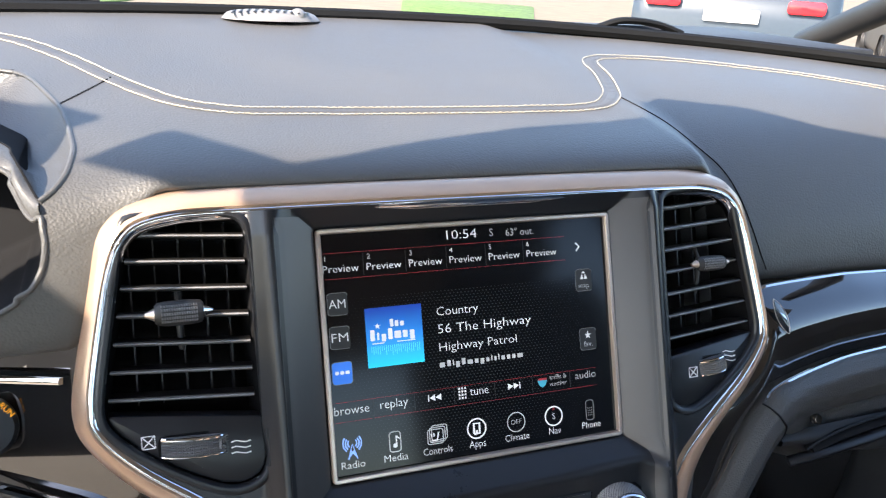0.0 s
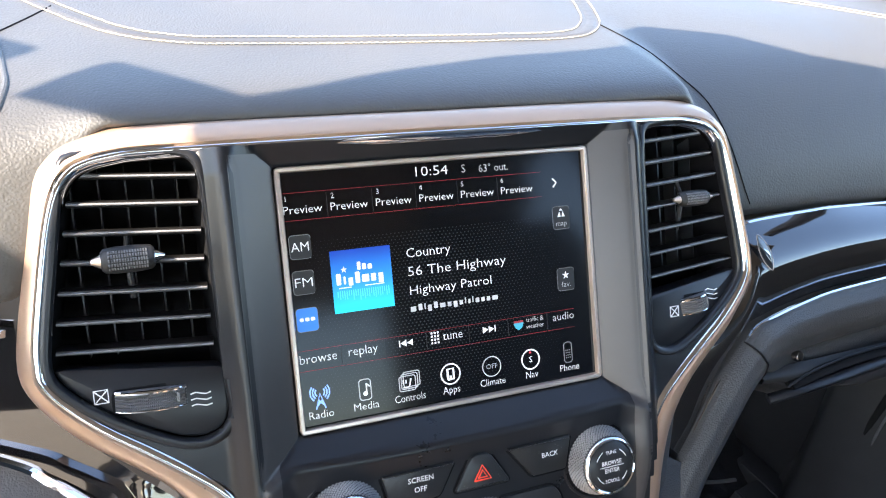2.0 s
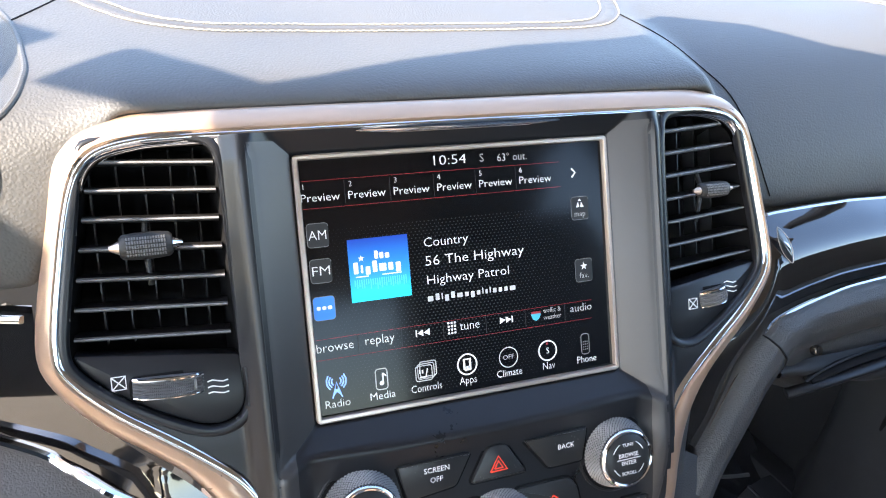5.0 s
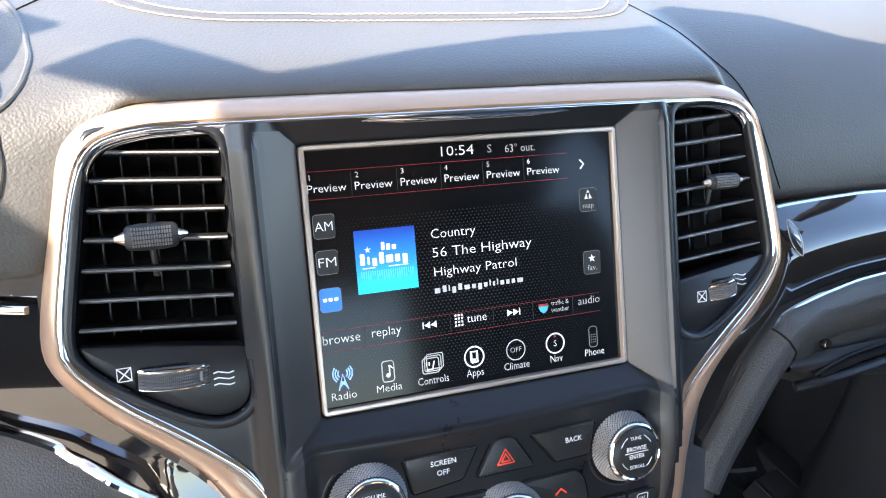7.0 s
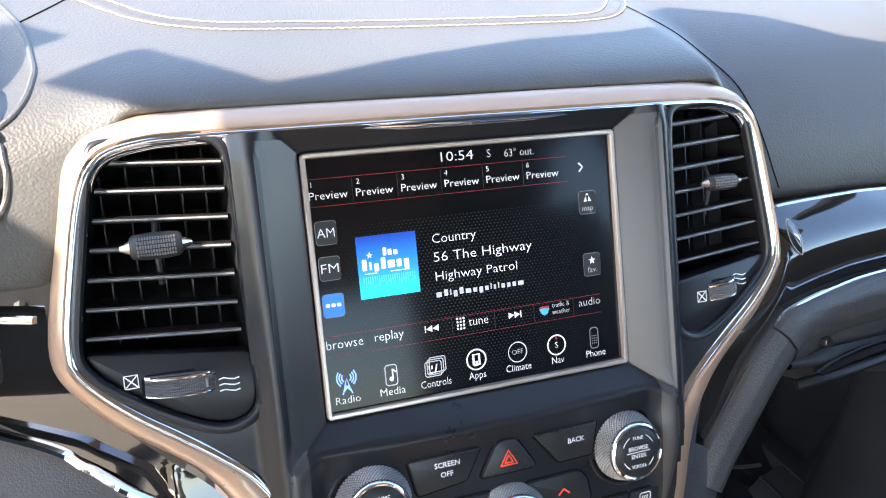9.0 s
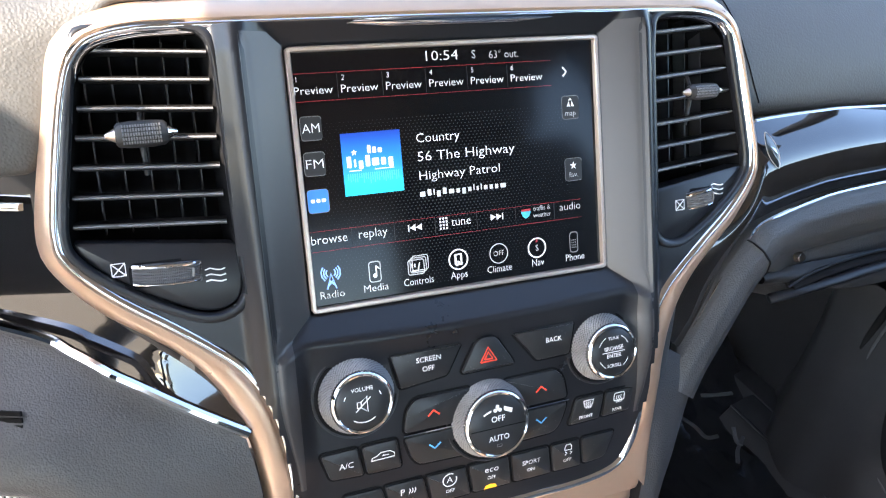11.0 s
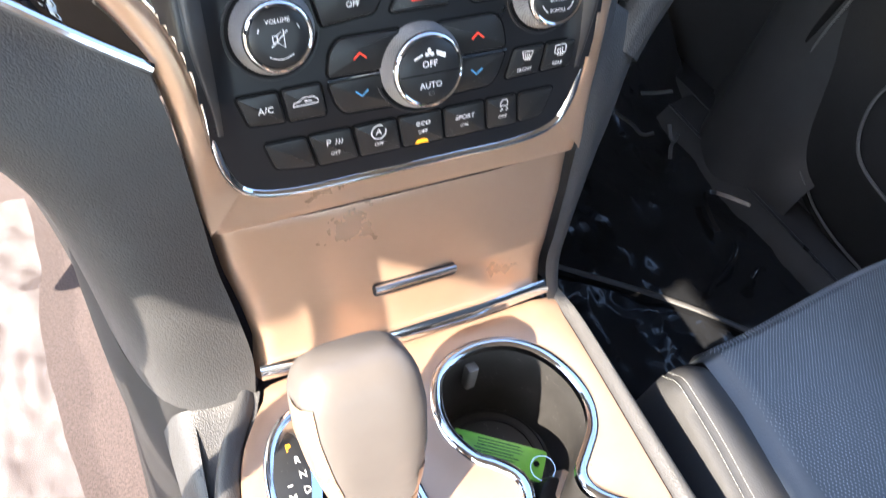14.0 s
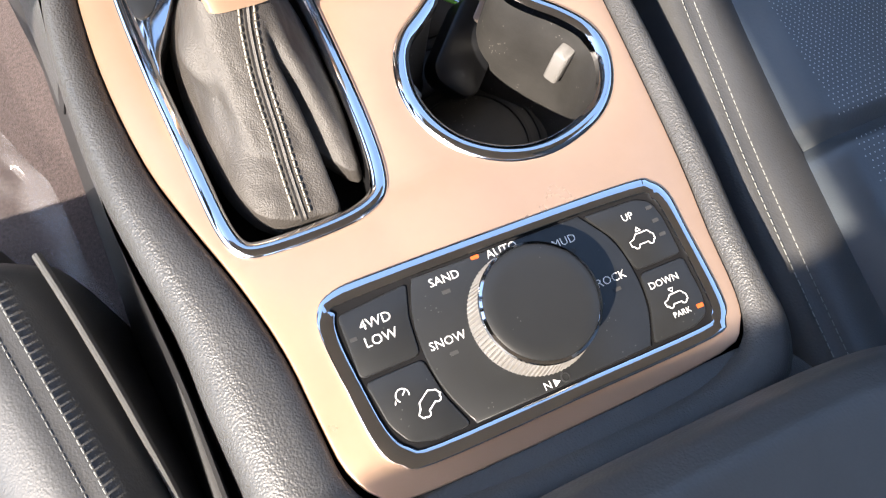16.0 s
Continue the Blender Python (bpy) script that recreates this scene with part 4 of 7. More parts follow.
def control_panel():
    """The push buttons below the screen."""
    th = thing("control_panel", STACK, "rows of black push buttons for sound and climate with white signs", "control panel")

    plane = [0, 0, 0]

    def level(u, v):
        return plane[0] * u + plane[1] * v + plane[2]

    def button(pts, lift=1.6, r=2.0, name="button", label="", mat=None):
        o = soft_poly(pts, max(r, 2.6), 5)
        A = np.array([(p[0], p[1], 1) for p in o])
        plane[:] = [float(k) for k in np.linalg.lstsq(A, np.array([face(*p) for p in o]), rcond=None)[0]]
        bm = plate(offset(o, -0.4), -5, 0, 1.1)
        for v in bm.verts:
            v.co.z += level(v.co.x, v.co.y) + lift + 0.6
        bt = part(name, bm, mat or BUTTON, th, label)
        # Wider dark plate under the button paints the shade of its gap.
        bm = plate(offset(o, 0.95), -5, 0, 0)
        for v in bm.verts:
            v.co.z += level(v.co.x, v.co.y) + 0.35
        part("gap", bm, DARK, bt, "dark plate for the shade in the gap round the button", smooth=0)
        return bt

    def z(u, v, lift=1.6):
        return level(u, v) + lift + 0.66

    def writing(*a, **k):
        return drape(lettering(*a, **k), level)

    def strokes(*a, **k):
        return drape(drawn(*a, **k), level)

    def flat(*a, **k):
        return drape(filled(*a, **k), level)
    b = button([(-55, -98.5), (-10.5, -98.5), (-21, -116.8), (-50.0, -120)])
    writing("lettering", "SCREEN", 3.0, b, WHITE, (-32, -104.6, z(-32, -104.6)))
    writing("lettering", "OFF", 3.0, b, WHITE, (-32.6, -110.2, z(-32, -110)))
    b = button([(-1.5, -97.5), (10, -97.5), (23, -118), (-13.5, -118)], 2.2, 4)
    tri = [(-5.2, -3.4), (5.2, -3.4), (0, 5.2), (-5.2, -3.4), (-3, -3.4)]
    strokes("hazard_sign", [tri, [(x * 0.5, y * 0.5 - 0.3) for x, y in tri]], 0.8, b, RED, (4.6, -109.3, z(4.6, -109, 2.2)), label="red double triangle")
    b = button([(20.5, -98.5), (64, -98.5), (59.5, -119), (36.5, -119)])
    writing("lettering", "BACK", 3.0, b, WHITE, (48.5, -107.5, z(48.5, -107.5)))
    # temperature rockers on both sides of the fan knob
    for s in (-1, 1):
        cx = 4
        up = [(cx + s * 10, -126.5), (cx + s * 46, -126.5), (cx + s * 51.5, -133), (cx + s * 54, -147.3), (cx + s * 20, -147.3)]
        dn = [(cx + s * 20, -149.3), (cx + s * 54, -149.3), (cx + s * 50, -163), (cx + s * 45, -169.5), (cx + s * 12, -170.5)]
        if s > 0:
            up, dn = up[::-1], dn[::-1]
        b = button(up, 1.4, 4)
        x = cx + s * 35
        strokes("up_sign", [[(-3.6, -1.5), (0, 1.7), (3.6, -1.5)]], 1.0, b, RED, (x, -137.5, z(x, -137.5, 1.4)), label="red arrow")
        b = button(dn, 1.4, 4)
        strokes("down_sign", [[(-3.6, 1.5), (0, -1.7), (3.6, 1.5)]], 1.0, b, BLUE, (x, -158.5, z(x, -158.5, 1.4)), label="blue arrow")
        pts = [(cx + s * 22, -148.3, z(x, -148, 1.0)), (cx + s * 54, -148.3, z(x, -148, 1.0))]
        part("rocker_line", sweep(pts, [(-0.35, -1), (0.35, -1), (0.35, 0.4), (-0.35, 0.4)]), CHROME, th)
    # demister pair
    b = button([(63.5, -149.2), (84.0, -149.2), (81.5, -167), (58.8, -167.5)])
    strokes("front_demister_sign", [[(-3.6, 3.0), (3.6, 3.0), (2.4, -1.4), (-2.4, -1.4), (-3.6, 3.0)]] + [[(k, -2.6), (k + 0.5, -0.6), (k - 0.5, 0.8), (k, 2.0)] for k in (-1.4, 0, 1.4)], 0.55, b, WHITE, (72.3, -155.0, z(72.3, -155)))
    writing("lettering", "FRONT", 2.1, b, WHITE, (71.0, -163.2, z(71, -163.2)))
    b = button([(85.2, -149.2), (106.5, -149.4), (104, -166), (82.8, -167)])
    r = rounded(7.6, 5.4, 1.2, 3)
    strokes("rear_demister_sign", [r + [r[0]]] + [[(k, -4.2), (k + 0.5, -2.2), (k - 0.5, -0.8), (k, 0.8)] for k in (-1.6, 0, 1.6)], 0.55, b, WHITE, (95.0, -154.2, z(95, -154.2)))
    writing("lettering", "REAR", 2.1, b, WHITE, (94.0, -163.0, z(94, -163)))
    # air conditioning pair
    b = button([(-99, -149), (-76.6, -148.6), (-73.6, -167.6), (-93.5, -166.5)])
    writing("lettering", "A/C", 3.6, b, WHITE, (-84, -158.6, z(-84, -158.6)))
    b = button([(-75.2, -148.6), (-53.5, -148.3), (-51, -168), (-72.2, -167.8)])
    strokes("recirculation_sign", [[(-7, -1.6), (-6.4, 0.2), (-3.6, 1.0), (-1.4, 2.8), (4.2, 2.8), (6.6, 1.0), (6.8, -1.2), (-7, -1.6)], [(3.4, 0.6), (-0.6, 0.6), (0.6, 1.3)]], 0.55, b, WHITE, (-62.6, -157.6, z(-62.6, -157.6)))
    # bottom row of seven
    us = (-88, -63.2, -37.4, -10.2, 18.4, 46.4, 68.4, 95.3)
    lo = (-82.5, -57.8, -32.8, -6.2, 21.4, 49.6, 71.6, 89)
    keys = []
    for k in range(7):
        p = [(us[k] + 0.5, -178.3), (us[k + 1] - 0.6, -178.3), (lo[k + 1] - 0.6, -199.3 if k < 6 else -197.6), (lo[k] + 0.5, -199.3 if k else -195.8)]
        keys.append(button(p, 1.6, 3.5 if k in (0, 6) else 1.5))
    b = keys[1]
    writing("lettering", "P", 4.2, b, WHITE, (-51.5, -185.4, z(-50, -185)))
    strokes("park_sensor_sign", [[(k, -1.6), (k + 0.9, 0.2), (k + 0.5, 1.8)] for k in (0, 1.7, 3.4)], 0.6, b, WHITE, (-47.6, -185.4, z(-47, -185)))
    writing("lettering", "OFF", 2.4, b, WHITE, (-47.6, -192.4, z(-47, -192)))
    b = keys[2]
    strokes("stop_start_sign", [arc_pts(4.4, 60, 380, 18)], 0.7, b, WHITE, (-21.6, -184.8, z(-21, -185)))
    writing("lettering", "A", 4.0, b, WHITE, (-21.6, -184.8, z(-21, -185)))
    writing("lettering", "OFF", 2.4, b, WHITE, (-21.2, -192.8, z(-21, -193)))
    b = keys[3]
    writing("lettering", "eco", 4.2, b, WHITE, (6.2, -184.6, z(6, -185)), squash=1.1)
    writing("lettering", "OFF", 2.4, b, WHITE, (6.2, -190.6, z(6, -190)))
    flat("lamp", [[(-4.4, -1.6), (4.4, -1.6), (3.2, 0.6), (0, 1.3), (-3.2, 0.6)]], b, AMBER, (5.8, -196.6, z(6, -196.6)), label="lit amber lamp")
    b = keys[4]
    writing("lettering", "SPORT", 3.0, b, WHITE, (33.5, -186.6, z(33, -186)))
    writing("lettering", "ON", 2.4, b, WHITE, (33.5, -192.2, z(33, -192)))
    b = keys[5]
    strokes("skid_sign", [[(-2.4, 0.4), (-2.4, 2.6), (-1.4, 4.4), (1.4, 4.4), (2.4, 2.6), (2.4, 0.4), (-2.4, 0.4)], [(-2, -0.8), (-0.4, -2.0), (-2, -3.2)], [(1.6, -0.8), (3.0, -2.0), (1.6, -3.2)]], 0.6, b, WHITE, (59.6, -185.0, z(59, -185)))
    writing("lettering", "OFF", 2.4, b, WHITE, (59.6, -192.2, z(59, -192)))


control_panel()


# ---- dashboard ----
CEN = [(480, 148), (430, 143), (330, 131), (230, 119), (160, 111), (110, 105), (75, 100.5), (55, 96), (46, 91), (45, 86), (58, 80), (80, 74)]
PAS = [(480, 140), (430, 136), (330, 128), (230, 118), (170, 108), (125, 96), (92, 80), (68, 60), (52, 38), (44, 19), (41, 5), (47, -4)]
DRV = [(480, 146), (430, 143), (330, 131), (230, 119), (160, 110), (100, 102), (62, 93), (40, 76), (28, 52), (21, 28), (20, 12), (30, 8)]


def dash_at(x, t):
    """A place on the upper dashboard: x across, t from the windscreen (0) to the lower edge (1)."""
    k = t * (len(CEN) - 1)
    i = min(int(k), len(CEN) - 2)
    f = k - i

    def at(P):
        p0, p1, p2, p3 = (np.array(P[min(max(i + d, 0), len(P) - 1)], float) for d in (-1, 0, 1, 2))
        return 0.5 * (2 * p1 + (p2 - p0) * f + (2 * p0 - 5 * p1 + 4 * p2 - p3) * f * f + (3 * p1 - p0 - 3 * p2 + p3) * f ** 3)
    if x > 0:
        m = smoothstep(174, 220, x)
        p = at(CEN) * (1 - m) + at(PAS) * m
    else:
        m = smoothstep(168, 222, -x)
        p = at(CEN) * (1 - m) + at(DRV) * m
    bow = -0.00022 * max(0, x - 150) ** 2 * (1 if x > 0 else 0)
    drop = -0.00006 * max(0, abs(x) - 200) ** 2
    return (x, p[0] + bow * max(0, 1 - t), p[1] + drop)


def on_dash(x, y):
    """Height of the dashboard's top at x, y."""
    best = min((abs(dash_at(x, q / 200)[1] - y), dash_at(x, q / 200)[2]) for q in range(0, 130))
    return best[1]


HOOD_RIM = [(-420, 262, 140), (-320, 262, 126), (-266, 240, 120), (-256, 234, 119.3), (-247, 221, 117.8), (-237, 195, 114.5), (-225, 158, 109.7), (-219.5, 131, 106.3), (-216.5, 107, 103.1), (-214.2, 86.6, 99.8), (-214.8, 72.5, 96.7), (-217, 60.5, 92.4), (-222, 51.7, 87.2), (-229, 46.2, 82.6)]
CLUSTER_EDGE = [(-229, 46.2, 82.6), (-228.6, 40.2, 76.2), (-227.8, 36.1, 70.4), (-227.2, 33.1, 64.5), (-228, 30.3, 57.9), (-230, 27.8, 51.4), (-235, 25.1, 43.6), (-241, 24.1, 40.3), (-247, 22.6, 34.8), (-290, 20, 18), (-420, 16, 8)]


HOOD_LINE = np.array(sorted((y + z, x) for x, y, z in curve(HOOD_RIM[1:], 6) + curve(CLUSTER_EDGE, 6)))


def hood_x(p):
    """How far across the dashboard's leather reaches towards the hood, at a place's height on it."""
    return float(np.interp(p[1] + p[2], HOOD_LINE[:, 0], HOOD_LINE[:, 1]))


def dashboard():
    th = thing("dashboard", CABIN, "black leather dashboard with cream double stitching", "dashboard")
    xs = sorted({*np.linspace(-700, -266, 27).tolist(), *np.arange(-264, -210, 1.0).tolist(), *np.linspace(-209, 260, 118).tolist(), *np.linspace(265, 700, 40).tolist()})
    n = 77
    bm = bmesh.new()
    V = [[bm.verts.new(dash_at(x, j / n)) for j in range(n + 1)] for x in xs]
    for a, b in zip(V, V[1:]):
        for j in range(n):
            x_, y_, z_ = ((a[j].co + b[j].co + a[j + 1].co + b[j + 1].co) / 4)[:]
            if x_ < -205 and 42 < y_ + z_ < 380 and x_ < hood_x((x_, y_, z_)):
                continue
            bm.faces.new((a[j], b[j], b[j + 1], a[j + 1]))
    part("top_pad", bm, DASH, th, smooth=60)
    # stitched seam: a raised welt between two rows of thread
    line = curve([(-420, 360), (-330, 352), (-278, 339), (-235, 288), (-195, 219), (-160, 168), (-126, 147), (-90, 142), (0, 140), (90, 141), (130, 143), (160, 152), (184, 178), (200, 209), (216, 250), (226, 285), (240, 306), (269, 317), (346, 308), (456, 264), (530, 214), (640, 130)], 14)
    def lay(pts, up=0.0):
        return [(p[0], p[1], on_dash(p[0], p[1]) + up) for p in pts]
    P = np.array(line)
    t = np.gradient(P, axis=0)
    t /= np.linalg.norm(t, axis=1)[:, None]
    nn = np.stack([-t[:, 1], t[:, 0]], 1)
    part("welt", sweep(lay(P, -0.6), [(-4.5, 0), (-2.5, 1.4), (0, 0.7), (2.5, 1.4), (4.5, 0)]), DASH, th, "raised double welt of the seam", smooth=60)
    for side in (-1, 1):
        Q = P + nn * 7.2 * side
        L = np.r_[0, np.cumsum(np.linalg.norm(np.diff(Q, axis=0), axis=1))]
        bm = bmesh.new()
        step = 5.2
        for k in range(int(L[-1] / step)):
            a, b = (np.array([np.interp(k * step + e, L, Q[:, c]) for c in (0, 1)]) for e in (0, 4.6))
            if not (-300 < a[0] < 560):
                continue
            z0, z1 = on_dash(*a) + 0.4, on_dash(*b) + 0.4
            sweep([(a[0], a[1], z0), ((a[0] + b[0]) / 2, (a[1] + b[1]) / 2, (z0 + z1) / 2 + 0.5), (b[0], b[1], z1)], circle(0.5, 5), bm=bm)
        tagged(part("stitching", bm, THREAD, th, "row of cream stitches"), kind="stuff")
    # seams of the hood over the stack
    sm = []
    for x, t_ in curve([(190, 0.345), (194, 0.385), (200, 0.425), (208, 0.47), (219, 0.525), (228, 0.585), (233, 0.66), (238, 0.75), (248, 0.89)], 8):
        p = dash_at(float(x), float(t_))
        sm.append((p[0] - 0.1, p[1] - 0.25, p[2] + 0.25))
    part("seam", sweep(sm, circle(0.45, 6)), DARK, th, "fine seam in the leather")
    sm = [dash_at(x, t_) for x, t_ in zip(np.linspace(-196, -226, 14), np.linspace(0.28, 0.36, 14))]
    part("seam", sweep([(a, b, c + 0.1) for a, b, c in sm], circle(0.6, 6)), DARK, th, "fine seam in the leather")
    return th


dashboard()


def speaker_grille():
    th = thing("speaker_grille", mm(CABIN, -52, 432, 140), "low domed speaker grille with slanted slots and a light sensor", "speaker grille")
    def fn(s, t):
        a = 2 * math.pi * s
        r = t
        return (48 * r * math.cos(a), 26 * r * math.sin(a), 4 + 9 * math.sqrt(max(0, 1 - r ** 4)))
    part("dome", grid(fn, 40, 10), GREY, th)
    for k in range(11):
        x = -36 + k * 7
        pts = [(x + f * 8 - 4, -20 + f * 26, 13.6 - 2.6 * (abs(x + f * 8 - 4) / 40) ** 2 - 2.2 * abs(f - 0.5)) for f in np.linspace(0, 1, 6)]
        part("slot", sweep(pts, [(-1.2, 0), (1.2, 0), (0.8, 0.8), (-0.8, 0.8)]), SOFTBLACK, th)
    part("light_sensor", lathe([(8, 0), (8, 2), (6, 5.5), (3, 7.5), (0, 8.2)], 20), GREY, th, at=(24, -12, 8))


speaker_grille()


def line(P, s):
    """The place at share s of the length of a line of points."""
    L = np.r_[0, np.cumsum(np.linalg.norm(np.diff(P, axis=0), axis=1))]
    return np.array([np.interp(s * L[-1], L, P[:, k]) for k in range(P.shape[1])])


def binnacle():
    """The instrument hood and column side beyond the driver's edge of the stack."""
    th = thing("instrument_hood", CABIN, "round black hood over the driver's instruments", "instrument hood")
    rim = curve(HOOD_RIM, 8)
    n_ = len(rim)
    seam = curve([(-420, 190, 128), (-300, 150, 112), (-252, 105, 100.3), (-244, 85, 97.7), (-239, 70, 94.3), (-234.6, 60, 88.6), (-229, 46.2, 82.6)], 12)
    seam = [line(np.array(seam), k / (n_ - 1)) for k in range(n_)]
    edge = curve([(-420, 130, 120), (-300, 100, 108), (-248.4, 72, 93.5), (-242.5, 60, 87.5), (-237.2, 50, 78.8), (-232.4, 43, 74.2), *CLUSTER_EDGE[1:]], 8)
    part("hood_edge", sweep(rim, circle(1.6, 8)), DASH, th, "rolled edge of the hood")
    bm = bmesh.new()
    rows = []
    for f in np.linspace(0, 1, 15):
        row = []
        for i, (p, q) in enumerate(zip(rim, seam)):
            p, q = np.array(p), np.array(q)
            sag = min(30, 0.42 * np.linalg.norm(q - p)) * math.sin(math.pi * f) ** 0.7
            row.append(bm.verts.new(p + (q - p) * f + np.array((-0.2, 0.55, -0.8)) * sag))
        rows.append(row)
    for A, B in zip(rows, rows[1:]):
        for i in range(n_ - 1):
            bm.faces.new((A[i], A[i + 1], B[i + 1], B[i]))
    part("hood_inside", bm, LEATHER, th, "hollow leather inside of the hood", smooth=80)
    part("hood_seam", sweep([tuple(p) for p in seam[n_ // 4:]], circle(0.8, 6)), DARK, th, "fine seam inside the hood")
    # leather lip between the seam and the black opening
    lip = [line(np.array(edge[:48]), k / (n_ - 1)) for k in range(n_)]
    bm = bmesh.new()
    rows = [[bm.verts.new(np.array(p) * (1 - f) + np.array(q) * f + np.array((0, -3, 2)) * math.sin(math.pi * f)) for p, q in zip(seam, lip)] for f in np.linspace(0, 1, 6)]
    for A, B in zip(rows, rows[1:]):
        for i in range(n_ - 1):
            bm.faces.new((A[i], A[i + 1], B[i + 1], B[i]))
    part("opening_lip", bm, DASH, th, "leather lip over the instruments", smooth=80)
    part("opening_edge", sweep(edge, circle(1.5, 8)), DASH, th, "rolled edge of the opening")
    # Closed near-black pocket stands in for the instruments' shaded depth.
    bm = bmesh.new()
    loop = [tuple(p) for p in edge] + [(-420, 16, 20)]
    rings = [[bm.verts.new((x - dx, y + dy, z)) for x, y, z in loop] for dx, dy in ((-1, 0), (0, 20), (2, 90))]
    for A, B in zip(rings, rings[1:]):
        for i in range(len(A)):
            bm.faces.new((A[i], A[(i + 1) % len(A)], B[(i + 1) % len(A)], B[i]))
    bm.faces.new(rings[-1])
    part("cluster_opening", bm, DARK, th, "closed black pocket that stands for the shaded instrument cluster", smooth=60)


binnacle()


def steering_wheel():
    # Out of view; included for the shadow it casts.
    th = thing("steering_wheel", CABIN @ pose(-0.445, -0.17, -0.03, 65, 0, 0), "black leather steering wheel", "steering wheel")
    pts = [(185 * math.cos(a), 185 * math.sin(a), 0) for a in np.linspace(0, 2 * math.pi, 72, endpoint=False)]
    part("rim", sweep(pts, circle(15, 12), True), LEATHER, th)
    part("hub", plate(rounded(140, 110, 40, 6), -40, 0, 8), SOFTBLACK, th)
    for a in (0, 180, 270):
        c, s = math.cos(radians(a)), math.sin(radians(a))
        part("spoke", sweep([(50 * c, 50 * s, -12), (180 * c, 180 * s, -2)], [(-22, -6), (22, -6), (18, 6), (-18, 6)]), SOFTBLACK, th)


steering_wheel()


def steering_column():
    # Unseen shroud added to shade the console's flank from the sun.
    th = thing("steering_column", CABIN, "black shroud of the steering column behind the wheel", "steering column")
    secs = [[(x, y, z + k) for x, z in rounded(w, h, 30, 5, -455, -38)] for y, w, h, k in ((-165, 84, 76, 4), (-120, 100, 92, 2), (0, 110, 100, 0), (140, 110, 100, -4))]
    part("shroud", loft(secs), SOFTBLACK, th, smooth=50)
    part("stalk", sweep([(-390, -80, -50), (-310, -95, -35)], circle(7, 10)), SOFTBLACK, th)


steering_column()


